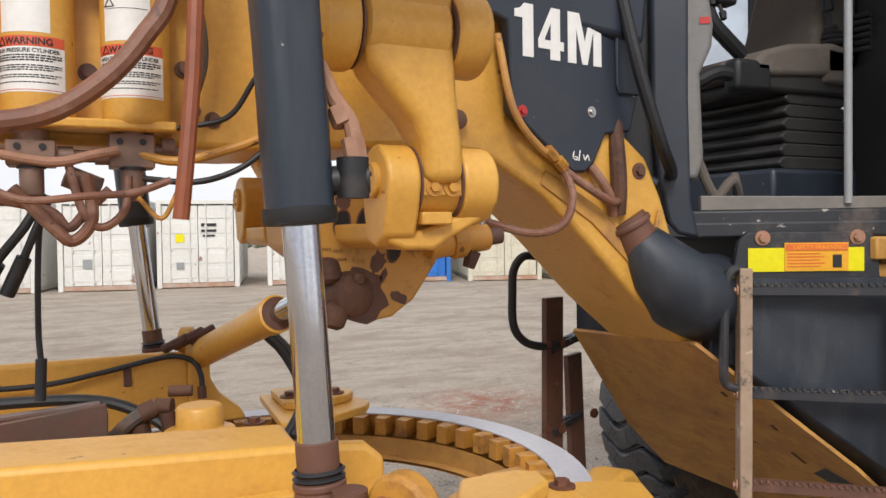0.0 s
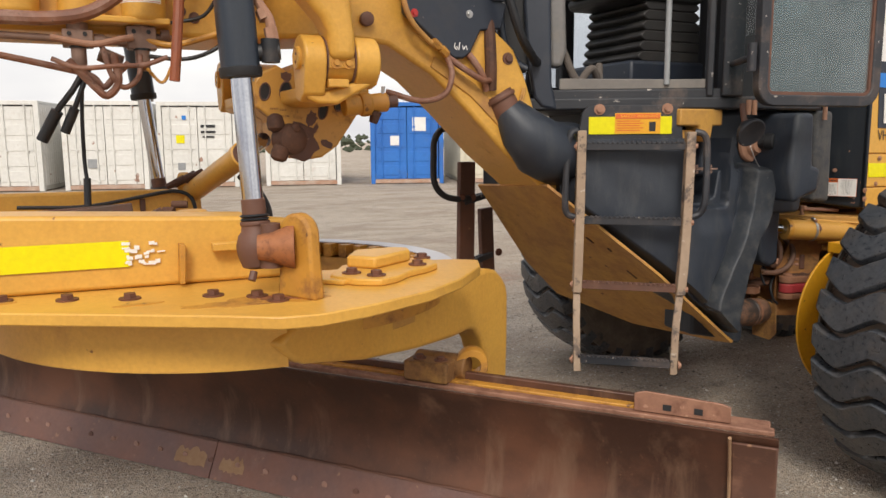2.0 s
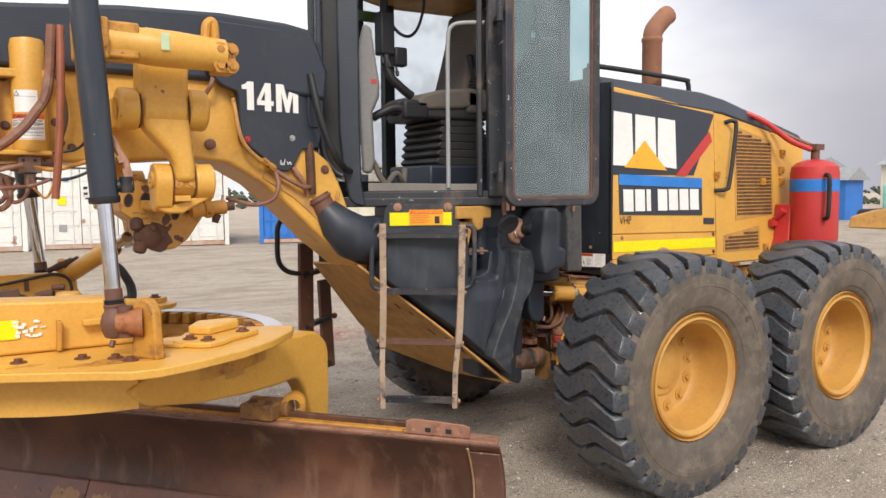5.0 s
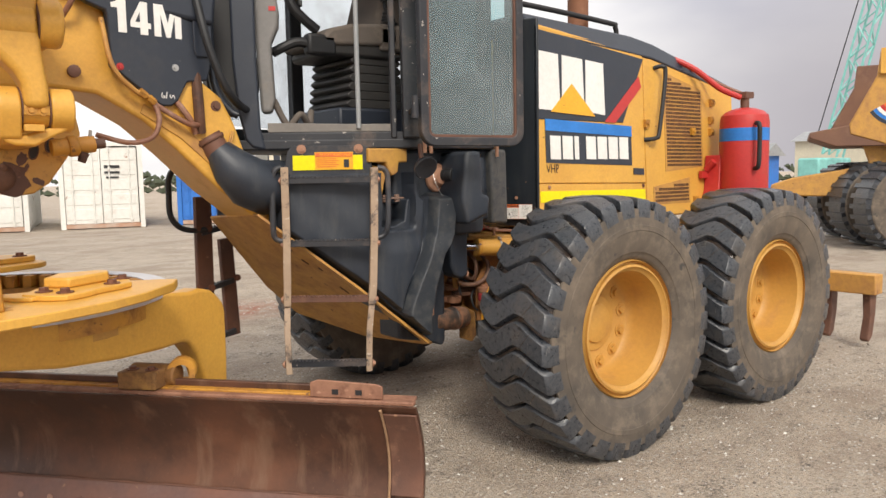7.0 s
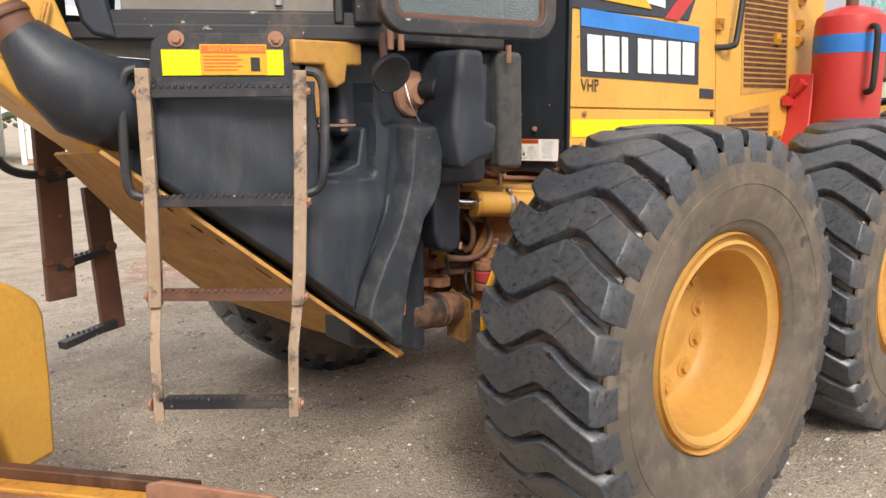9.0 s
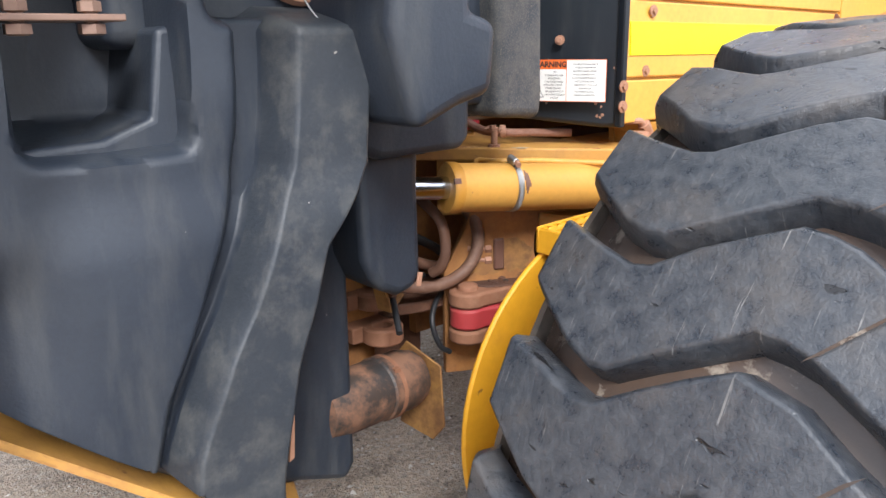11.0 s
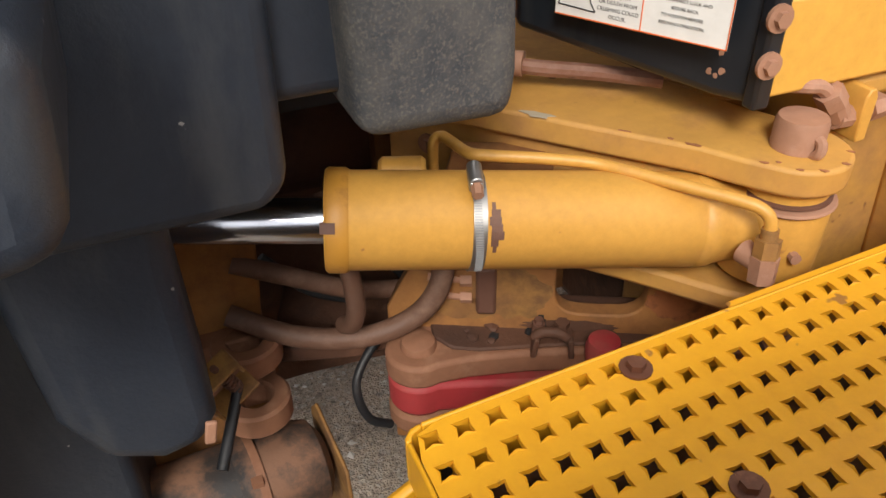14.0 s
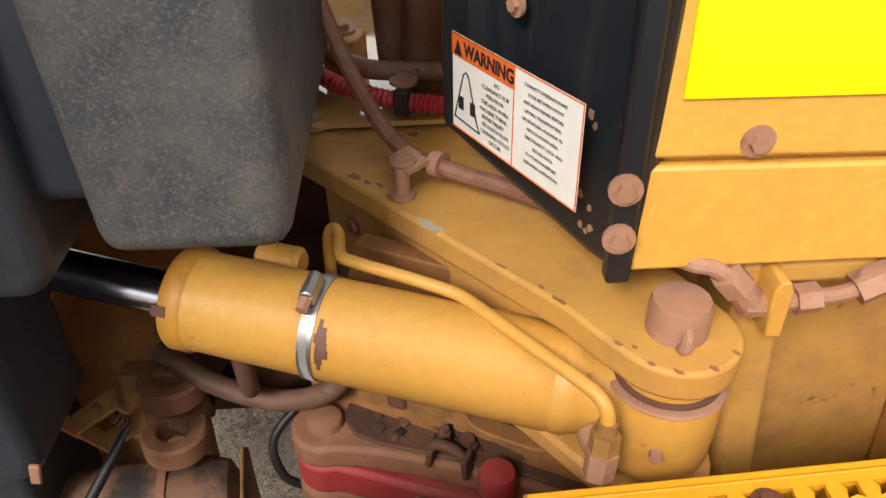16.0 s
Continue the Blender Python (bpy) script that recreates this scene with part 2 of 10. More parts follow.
M_RUBBER = rubber_mat()
M_GROOVE = surface("muddy_wet_groove_rubber", (0.098, 0.064, 0.046), (0.045, 0.040, 0.038), dirt=(0.36, 0.31, 0.25), rough=0.26, bump=0.25, blotch=5, dirt_at=(0.58, 0.63), rough_dirt=0.6)
M_SIDEWALL = surface("dusty_sidewall_rubber", (0.132, 0.104, 0.080), (0.062, 0.054, 0.047), dirt=(0.225, 0.178, 0.135), rough=0.75, bump=0.3, blotch=5, dirt_at=(0.48, 0.68), dirt_max=0.7,
                     spots=(0.045, 0.043, 0.042), spots_at=(0.66, 0.72), spot_scale=9.0)
M_RIM = surface("yellow_rim_paint", (0.54, 0.29, 0.066), (0.46, 0.235, 0.055), dirt=(0.36, 0.18, 0.08), rough=0.5, dirt_at=(0.5, 0.75), dirt_max=0.6, bump=0.05)
M_CHROME = surface("chrome_rod", (0.62, 0.63, 0.66), (0.50, 0.51, 0.55), dirt=(0.35, 0.33, 0.32), rough=0.10, metal=1.0, dirt_at=(0.62, 0.82), dirt_max=0.35, bump=0.03, grain=160, blotch=9, rough_dirt=0.5)
M_RUST = surface("rusty_steel", (0.15, 0.066, 0.042), (0.085, 0.043, 0.032), dirt=(0.24, 0.125, 0.08), rough=0.6, bump=0.3, blotch=5, spots=(0.32, 0.17, 0.10), spots_at=(0.68, 0.75))
M_HOSE = surface("rust_stained_hose", (0.24, 0.10, 0.055), (0.15, 0.065, 0.045), dirt=(0.32, 0.20, 0.155), rough=0.55, bump=0.2, blotch=8, dirt_at=(0.46, 0.66), spots=(0.08, 0.045, 0.035), spots_at=(0.66, 0.70), spot_scale=30)
M_BROWNHOSE = surface("dirt_brown_hose", (0.15, 0.075, 0.048), (0.09, 0.05, 0.036), dirt=(0.25, 0.15, 0.105), rough=0.6, bump=0.25, blotch=10, dirt_at=(0.52, 0.70))
M_REDHOSE2 = surface("red_dust_hose", (0.30, 0.085, 0.035), (0.20, 0.06, 0.03), dirt=(0.24, 0.11, 0.07), rough=0.5, bump=0.15, blotch=7)
M_GREYHOSE = surface("dusty_grey_hose", (0.10, 0.075, 0.06), (0.06, 0.05, 0.045), dirt=(0.22, 0.12, 0.08), rough=0.6, bump=0.15, blotch=7)
M_VALVE = surface("dust_coated_steel_block", (0.27, 0.17, 0.125), (0.20, 0.125, 0.10), dirt=(0.34, 0.19, 0.13), rough=0.5, metal=0.15, bump=0.15, blotch=12)
M_WARNRED = surface("red_orange_label_print", (0.72, 0.11, 0.05), rough=0.45, bump=0.02)
M_SLEEVE = surface("wrapped_blue_black_sleeve", (0.017, 0.025, 0.038), (0.026, 0.034, 0.048), dirt=(0.062, 0.066, 0.072), rough=0.36, dirt_at=(0.50, 0.74), dirt_max=0.6, run=(2.2, 2.2, 0.25),
                   spots=(0.30, 0.28, 0.26), spots_at=(0.735, 0.755), spot_scale=34.0, bump=0.08)
M_LINKBAR = surface("rust_run_yellow_paint", (0.60, 0.31, 0.06), (0.52, 0.26, 0.055), dirt=(0.20, 0.07, 0.03), rough=0.45, dirt_at=(0.56, 0.66), dirt_max=0.85, bump=0.12, blotch=5, edge=(0.20, 0.07, 0.03))
M_HOSE_BLK = surface("black_hose", (0.016, 0.017, 0.02), rough=0.5, bump=0.15, dirt=(0.08, 0.06, 0.05))
M_FITTING = surface("dust_coated_fitting", (0.38, 0.20, 0.13), (0.30, 0.15, 0.09), dirt=(0.46, 0.27, 0.19), rough=0.7, bump=0.3, blotch=14, spots=(0.15, 0.07, 0.04), spots_at=(0.66, 0.72))
M_BOLT = surface("rusty_bolt", (0.17, 0.065, 0.035), (0.11, 0.045, 0.03), dirt=(0.30, 0.14, 0.08), rough=0.6, bump=0.3, blotch=20, metal=0.2)
M_RED = surface("red_paint", (0.52, 0.035, 0.03), (0.44, 0.03, 0.03), dirt=(0.35, 0.14, 0.09), rough=0.4, dirt_at=(0.6, 0.8), dirt_max=0.6, bump=0.05)
M_REDDIRTY = surface("dusty_red_paint", (0.42, 0.03, 0.04), (0.34, 0.04, 0.04), dirt=(0.3, 0.14, 0.09), rough=0.6, dirt_at=(0.5, 0.7), dirt_max=0.8, bump=0.15)
M_BLUE = surface("blue_paint", (0.02, 0.20, 0.62), rough=0.5, bump=0.03)
M_WHITE = surface("white_decal", (0.80, 0.79, 0.76), (0.74, 0.72, 0.69), rough=0.45, bump=0.02, grain=30)
M_INK = surface("black_print", (0.02, 0.02, 0.022), rough=0.5, bump=0)
M_ORANGE = surface("orange_label_print", (0.80, 0.16, 0.03), rough=0.45, bump=0.02)
M_HAZY = surface("reflective_yellow_tape", (0.80, 0.72, 0.0), (0.76, 0.66, 0.0), rough=0.35, bump=0.02)
M_GREYPL = surface("grey_cab_plastic", (0.20, 0.20, 0.195), (0.16, 0.16, 0.155), dirt=(0.24, 0.2, 0.16), rough=0.6, bump=0.1)
M_BELLOWS = surface("dusty_black_bellows", (0.040, 0.037, 0.035), (0.028, 0.026, 0.026), dirt=(0.075, 0.065, 0.055), rough=0.5, bump=0.1)
M_SEAT = surface("dusty_seat_cloth", (0.155, 0.128, 0.108), (0.115, 0.096, 0.084), dirt=(0.22, 0.18, 0.145), rough=0.9, bump=0.5, grain=200)
M_DARK = surface("matt_black_plastic", (0.012, 0.012, 0.014), (0.02, 0.02, 0.022), rough=0.55, bump=0.1, dirt=(0.06, 0.05, 0.045), dirt_max=0.4)
M_STEEL = surface("galvanised_steel", (0.46, 0.45, 0.44), (0.36, 0.35, 0.34), rough=0.35, metal=0.9, bump=0.08)
M_GREYBAR = surface("grey_painted_bar", (0.32, 0.33, 0.34), rough=0.4, bump=0.05)
M_CWHITE = surface("white_container_paint", (0.72, 0.71, 0.67), (0.64, 0.63, 0.59), dirt=(0.36, 0.20, 0.12), rough=0.55, dirt_at=(0.58, 0.76), dirt_max=0.5, bump=0.05, blotch=0.8, grain=8, spots=(0.30, 0.14, 0.08), spots_at=(0.69, 0.72), spot_scale=2.2)
M_CCREAM = surface("cream_container_paint", (0.62, 0.58, 0.46), (0.54, 0.50, 0.40), dirt=(0.32, 0.18, 0.11), rough=0.6, dirt_at=(0.58, 0.76), dirt_max=0.5, bump=0.05, blotch=0.8, grain=8)
M_CBLUE = surface("blue_container_paint", (0.025, 0.17, 0.55), (0.02, 0.13, 0.45), rough=0.5, bump=0.05, blotch=0.8, grain=8, dirt=(0.1, 0.12, 0.2), dirt_max=0.4)
M_CRUST = surface("rusty_container_frame", (0.40, 0.22, 0.14), (0.5, 0.42, 0.36), rough=0.7, bump=0.1, blotch=2, grain=8)
M_PAINTLOSS = surface("bare_primer_patch", (0.42, 0.36, 0.27), (0.36, 0.29, 0.2), rough=0.6, bump=0.05)
M_TROUGH = surface("rusty_teal_steel", (0.085, 0.075, 0.065), (0.17, 0.075, 0.05), dirt=(0.15, 0.06, 0.045), rough=0.5, metal=0.3, bump=0.2, blotch=4, dirt_at=(0.45, 0.62))
M_SAND = surface("tan_dried_mud", (0.34, 0.21, 0.12), (0.28, 0.16, 0.09), rough=0.9, bump=0.3, blotch=14)


def glass_mat(name, tint_a, tint_b, film_min=0.02, film_max=0.10):
    m, n, l, p = nodes_of(name)
    tr = n.new("ShaderNodeBsdfTransparent")
    crd = n.new("ShaderNodeTexCoord").outputs["Object"]
    dust = noise_node(n, l, 3.0, 6.0, 0.65, crd)
    l.new(mix_node(n, l, ramp_node(n, l, dust, 0.4, 0.7), tint_a, tint_b), tr.inputs["Color"])
    gl = n.new("ShaderNodeBsdfGlossy")
    gl.inputs["Roughness"].default_value = 0.04
    lw = n.new("ShaderNodeLayerWeight")
    lw.inputs["Blend"].default_value = 0.5
    mx = n.new("ShaderNodeMixShader")
    l.new(ramp_node(n, l, lw.outputs["Facing"], 0.35, 1.0, (0.03,) * 3 + (1,), (0.20,) * 3 + (1,)), mx.inputs[0])
    l.new(tr.outputs[0], mx.inputs[1])
    l.new(gl.outputs[0], mx.inputs[2])
    film = n.new("ShaderNodeMixShader")
    df = n.new("ShaderNodeBsdfDiffuse")
    df.inputs["Color"].default_value = (0.46, 0.50, 0.52, 1)
    l.new(ramp_node(n, l, dust, 0.45, 0.8, (film_min,) * 3 + (1,), (film_max,) * 3 + (1,)), film.inputs[0])
    l.new(mx.outputs[0], film.inputs[1])
    l.new(df.outputs[0], film.inputs[2])
    l.new(film.outputs[0], n["Material Output"].inputs["Surface"])
    return m


# strong pale film on the door: dust, with the sky's reflection painted in
M_GLASS = glass_mat("tinted_door_glass", (0.56, 0.72, 0.74), (0.68, 0.80, 0.82), 0.14, 0.24)
M_CLEAR = glass_mat("dusty_window_glass", (0.80, 0.83, 0.86), (0.74, 0.76, 0.78))


def blade_mat():
    m, n, l, p = nodes_of("worn_rusty_blade_steel")
    crd = n.new("ShaderNodeTexCoord").outputs["Object"]
    slow = noise_node(n, l, 2.2, 6.0, 0.6, crd)
    streak = noise_node(n, l, 2.6, 7.0, 0.62, crd, (2.2, 2.2, 0.3))
    fine = noise_node(n, l, 60.0, 5.0, 0.7, crd)
    c = mix_node(n, l, ramp_node(n, l, slow, 0.40, 0.62), (0.070, 0.033, 0.022), (0.155, 0.066, 0.038))
    c = mix_node(n, l, ramp_node(n, l, streak, 0.52, 0.70), c, (0.20, 0.115, 0.074))
    c = mix_node(n, l, ramp_node(n, l, fine, 0.62, 0.75), c, (0.20, 0.10, 0.06))
    l.new(c, p.inputs["Base Color"])
    p.inputs["Metallic"].default_value = 0.25
    l.new(ramp_node(n, l, slow, 0.35, 0.65, (0.38,) * 3 + (1,), (0.62,) * 3 + (1,)), p.inputs["Roughness"])
    bump_node(n, l, p, fine, 0.15, 0.004)
    return m


M_BLADE = blade_mat()
M_EDGEBOLT = surface("scuffed_bolt_steel", (0.40, 0.24, 0.19), (0.32, 0.18, 0.14), dirt=(0.22, 0.11, 0.08), rough=0.5, metal=0.2, bump=0.1)
M_RAIL = surface("sandy_rusted_steel", (0.33, 0.165, 0.105), (0.22, 0.10, 0.062), dirt=(0.14, 0.058, 0.035), rough=0.6, bump=0.25, blotch=6, dirt_at=(0.48, 0.66), spots=(0.42, 0.23, 0.15), spots_at=(0.66, 0.72), edge=(0.40, 0.22, 0.14))
M_EDGE = surface("worn_cutting_edge_steel", (0.21, 0.10, 0.072), (0.14, 0.085, 0.078), dirt=(0.27, 0.17, 0.14), rough=0.5, metal=0.3, bump=0.15, blotch=3, spots=(0.30, 0.17, 0.11), spots_at=(0.66, 0.72))


def gravel_mat():
    m, n, l, p = nodes_of("compacted_gravel")
    crd = n.new("ShaderNodeTexCoord").outputs["Object"]
    big = noise_node(n, l, 0.35, 5.0, 0.6, crd)
    mid = noise_node(n, l, 2.2, 6.0, 0.65, crd)
    tracks = noise_node(n, l, 1.0, 6.0, 0.62, crd, (0.10, 1.7, 1.0))
    pale = noise_node(n, l, 0.8, 6.0, 0.6, crd, (0.14, 1.2, 1.0))
    fine = noise_node(n, l, 75.0, 5.0, 0.75, crd)
    v = n.new("ShaderNodeTexVoronoi")
    v.inputs["Scale"].default_value = 62.0
    l.new(crd, v.inputs["Vector"])
    v2 = n.new("ShaderNodeTexVoronoi")
    v2.inputs["Scale"].default_value = 150.0
    l.new(crd, v2.inputs["Vector"])
    c = mix_node(n, l, ramp_node(n, l, mid, 0.40, 0.62), (0.42, 0.32, 0.235), (0.62, 0.50, 0.385))
    c = mix_node(n, l, ramp_node(n, l, big, 0.46, 0.64), c, (0.66, 0.56, 0.45))
    c = mix_node(n, l, ramp_node(n, l, pale, 0.46, 0.62, (0, 0, 0, 1), (0.7, 0.7, 0.7, 1)), c, (0.70, 0.61, 0.50))
    c = mix_node(n, l, ramp_node(n, l, tracks, 0.54, 0.66, (0, 0, 0, 1), (0.8, 0.8, 0.8, 1)), c, (0.36, 0.27, 0.20))
    grey = n.new("ShaderNodeSeparateColor")
    l.new(v.outputs["Color"], grey.inputs[0])
    c = mix_node(n, l, ramp_node(n, l, grey.outputs[0], 0.60, 0.95, (0, 0, 0, 1), (0.75, 0.75, 0.75, 1)), c, (0.56, 0.53, 0.48))
    c = mix_node(n, l, ramp_node(n, l, grey.outputs[1], 0.70, 0.97, (0, 0, 0, 1), (0.6, 0.6, 0.6, 1)), c, (0.12, 0.10, 0.085))
    clump = noise_node(n, l, 2.6, 6.0, 0.7, crd, (1.0, 1.6, 1.0))
    gate = n.new("ShaderNodeMath")
    gate.operation = "MULTIPLY"
    l.new(ramp_node(n, l, clump, 0.52, 0.64), gate.inputs[0])
    l.new(ramp_node(n, l, grey.outputs[2], 0.35, 0.60), gate.inputs[1])
    c = mix_node(n, l, gate.outputs[0], c, (0.085, 0.072, 0.060))
    damp = noise_node(n, l, 0.62, 7.0, 0.62, crd, (1.0, 1.5, 1.0))
    c = mix_node(n, l, ramp_node(n, l, damp, 0.50, 0.62, (0, 0, 0, 1), (0.72, 0.72, 0.72, 1)), c, (0.27, 0.185, 0.13))
    rusty = noise_node(n, l, 1.7, 7.0, 0.75, crd)
    c = mix_node(n, l, ramp_node(n, l, rusty, 0.70, 0.76, (0, 0, 0, 1), (0.7, 0.7, 0.7, 1)), c, (0.30, 0.12, 0.07))
    red = noise_node(n, l, 0.9, 6.0, 0.7, crd)
    c = mix_node(n, l, ramp_node(n, l, red, 0.66, 0.76, (0, 0, 0, 1), (0.6, 0.6, 0.6, 1)), c, (0.28, 0.15, 0.09))
    c = mix_node(n, l, 0.50, c, ramp_node(n, l, fine, 0.36, 0.66, (0.17, 0.13, 0.10, 1), (0.68, 0.59, 0.49, 1)))
    # darker brown ground before the blade, and two spills of red dirt
    for at, r0, r1, tint, much in (((4.85, 8.45, 0.0), 0.15, 0.95, (0.36, 0.13, 0.08), 1.0), ((2.62, 1.74, 0.0), 0.02, 0.34, (0.26, 0.12, 0.075), 0.8), ((1.0, 3.05, 0.0), 0.2, 1.25, (0.20, 0.145, 0.11), 0.8)):
        patch_dist = n.new("ShaderNodeVectorMath")
        patch_dist.operation = "DISTANCE"
        patch_dist.inputs[1].default_value = at
        l.new(crd, patch_dist.inputs[0])
        near_it = n.new("ShaderNodeMath")
        near_it.operation = "MULTIPLY"
        l.new(ramp_node(n, l, patch_dist.outputs["Value"], min(r0, 0.9), min(r1, 1.0), (much, much, much, 1), (0, 0, 0, 1)), near_it.inputs[0])
        l.new(ramp_node(n, l, noise_node(n, l, 5.0, 8.0, 0.75, crd), 0.40, 0.58), near_it.inputs[1])
        c = mix_node(n, l, near_it.outputs[0], c, tint)
    l.new(c, p.inputs["Base Color"])
    p.inputs["Roughness"].default_value = 0.92
    h = n.new("ShaderNodeMath")
    h.operation = "ADD"
    l.new(v.outputs["Distance"], h.inputs[0])
    l.new(fine, h.inputs[1])
    h2 = n.new("ShaderNodeMath")
    h2.operation = "ADD"
    l.new(h.outputs[0], h2.inputs[0])
    l.new(v2.outputs["Distance"], h2.inputs[1])
    bump_node(n, l, p, h2.outputs[0], 0.8, 0.016)
    return m


M_GRAVEL = gravel_mat()


def stone_mat():
    m, n, l, p = nodes_of("mixed_pebbles")
    geo = n.new("ShaderNodeNewGeometry")
    r = n.new("ShaderNodeValToRGB")
    r.color_ramp.elements[0].color = (0.12, 0.10, 0.085, 1)
    r.color_ramp.elements[1].color = (0.74, 0.72, 0.68, 1)
    e = r.color_ramp.elements.new(0.45)
    e.color = (0.30, 0.25, 0.20, 1)
    l.new(geo.outputs["Random Per Island"], r.inputs[0])
    l.new(r.outputs[0], p.inputs["Base Color"])
    p.inputs["Roughness"].default_value = 0.9
    return m


M_STONE = stone_mat()

# ---- mesh tools ----
V3 = Vector


def turned(rx=0, ry=0, rz=0):
    return Euler([radians(a) for a in (rx, ry, rz)]).to_matrix()


def box(bm, c, s, rot=None):
    out = []
    for dx in (-0.5, 0.5):
        for dy in (-0.5, 0.5):
            for dz in (-0.5, 0.5):
                v = V3((dx * s[0], dy * s[1], dz * s[2]))
                out.append(bm.verts.new((rot @ v if rot else v) + V3(c)))
    for f in ((0, 1, 3, 2), (4, 6, 7, 5), (0, 4, 5, 1), (2, 3, 7, 6), (0, 2, 6, 4), (1, 5, 7, 3)):
        bm.faces.new([out[i] for i in f])
    return out


def span(bm, a, b):
    """A box from corner a to corner b."""
    return box(bm, [(p + q) / 2 for p, q in zip(a, b)], [abs(p - q) for p, q in zip(a, b)])


def prism(bm, pts, base, ux, uy, depth):
    """A polygon in the plane base + a ux + b uy, extruded by the vector depth."""
    base, ux, uy, depth = V3(base), V3(ux), V3(uy), V3(depth)
    lo = [bm.verts.new(base + ux * a + uy * b) for a, b in pts]
    hi = [bm.verts.new(v.co + depth) for v in lo]
    k = len(pts)
    bm.faces.new(lo[::-1])
    bm.faces.new(hi)
    for i in range(k):
        bm.faces.new((lo[i], lo[(i + 1) % k], hi[(i + 1) % k], hi[i]))
    return lo, hi


def slab_y(bm, pts, y0, y1):
    return prism(bm, pts, (0, y0, 0), (1, 0, 0), (0, 0, 1), (0, y1 - y0, 0))


def slab_z(bm, pts, z0, z1):
    return prism(bm, pts, (0, 0, z0), (1, 0, 0), (0, 1, 0), (0, 0, z1 - z0))


def frame_of(axis):
    axis = V3(axis).normalized()
    side = axis.cross(V3((0, 0, 1)) if abs(axis.z) < 0.9 else V3((1, 0, 0))).normalized()
    return axis, side, axis.cross(side)


def lathe(bm, rings, origin, axis, seg=24, cap=True):
    """Rings of (radius, height along the axis)."""
    ax, s, u = frame_of(axis)
    rows = []
    for r, h in rings:
        o = V3(origin) + ax * h
        rows.append([bm.verts.new(o + (s * math.cos(2 * math.pi * i / seg) + u * math.sin(2 * math.pi * i / seg)) * max(r, 1e-4)) for i in range(seg)])
    for a, b in zip(rows, rows[1:]):
        for i in range(seg):
            bm.faces.new((a[i], a[(i + 1) % seg], b[(i + 1) % seg], b[i]))
    if cap:
        bm.faces.new(rows[0][::-1])
        bm.faces.new(rows[-1])
    return rows


def cyl(bm, p0, p1, r0, r1=None, seg=20):
    d = V3(p1) - V3(p0)
    return lathe(bm, [(r0, 0), (r0 if r1 is None else r1, d.length)], p0, d, seg)


def rounded(bm, p0, p1, r, edge=0.006, seg=24):
    d = V3(p1) - V3(p0)
    L = d.length
    return lathe(bm, [(r - edge, 0), (r, edge), (r, L - edge), (r - edge, L)], p0, d, seg)


def smooth_path(pts, n=6):
    pts = [V3(p) for p in pts]
    if len(pts) < 3:
        return pts
    out = []
    ext = [pts[0] * 2 - pts[1]] + pts + [pts[-1] * 2 - pts[-2]]
    for i in range(1, len(ext) - 2):
        a, b, c, d = ext[i - 1:i + 3]
        for k in range(n):
            t = k / n
            out.append(0.5 * ((2 * b) + (c - a) * t + (2 * a - 5 * b + 4 * c - d) * t * t + (3 * b - a - 3 * c + d) * t ** 3))
    return out + [pts[-1]]


def tube(bm, pts, r, seg=10, n=6):
    path = smooth_path(pts, n)
    rows, up = [], None
    for i, p in enumerate(path):
        d = (path[min(i + 1, len(path) - 1)] - path[max(i - 1, 0)]).normalized()
        if up is None:
            up = frame_of(d)[1]
        up = (up - d * up.dot(d)).normalized()
        side = d.cross(up)
        rows.append([bm.verts.new(p + (up * math.cos(2 * math.pi * k / seg) + side * math.sin(2 * math.pi * k / seg)) * r) for k in range(seg)])
    for a, b in zip(rows, rows[1:]):
        for k in range(seg):
            bm.faces.new((a[k], a[(k + 1) % seg], b[(k + 1) % seg], b[k]))
    bm.faces.new(rows[0][::-1])
    bm.faces.new(rows[-1])


def bolt(bm, p, n=(0, 0, 1), r=0.014, washer=True):
    n = V3(n).normalized()
    p = V3(p)
    if washer:
        cyl(bm, p - n * 0.002, p + n * r * 0.25, r * 1.65, seg=14)
    cyl(bm, p, p + n * r * 0.95, r, r * 0.94, seg=6)


def mesh_of(name, bm, mat, smooth=True, angle=35):
    bmesh.ops.recalc_face_normals(bm, faces=bm.faces[:])
    me = bpy.data.meshes.new(name)
    bm.to_mesh(me)
    bm.free()
    me.materials.append(mat)
    if smooth:
        me.shade_smooth()
        me.set_sharp_from_angle(angle=radians(angle))
    return me


SHIFT = V3((0, 0, 0))     # where the half of the machine being built stands, against its drawing


def part(name, bm, mat, parent=None, label="", bevel=0.0, seg=2, angle=35):
    """One mesh object under a thing or a part, its vertices given in the drawing's place."""
    bmesh.ops.translate(bm, verts=bm.verts[:], vec=SHIFT)
    ob = new(name, mesh_of(name, bm, mat, True, angle))
    if parent is not None:
        ob.parent = parent
        top = parent
        while top.parent:
            top = top.parent
        if parent == top and parent.data is None:
            ob.matrix_parent_inverse = Matrix.Translation(parent.location).inverted()
    if label:
        tagged(ob, label)
    if bevel:
        bv = ob.modifiers.new("edges", "BEVEL")
        bv.width, bv.segments, bv.limit_method, bv.angle_limit = bevel, seg, "ANGLE", radians(38)
        bv.harden_normals = False
    return ob


def made(fill, *args, **kw):
    bm = bmesh.new()
    fill(bm, *args, **kw)
    return bm


def thing(name, base, label, category, group="", kind=""):
    ob = new(name)
    ob.location = base
    ob.empty_display_size = 0.2
    return tagged(ob, label, category, group, kind)


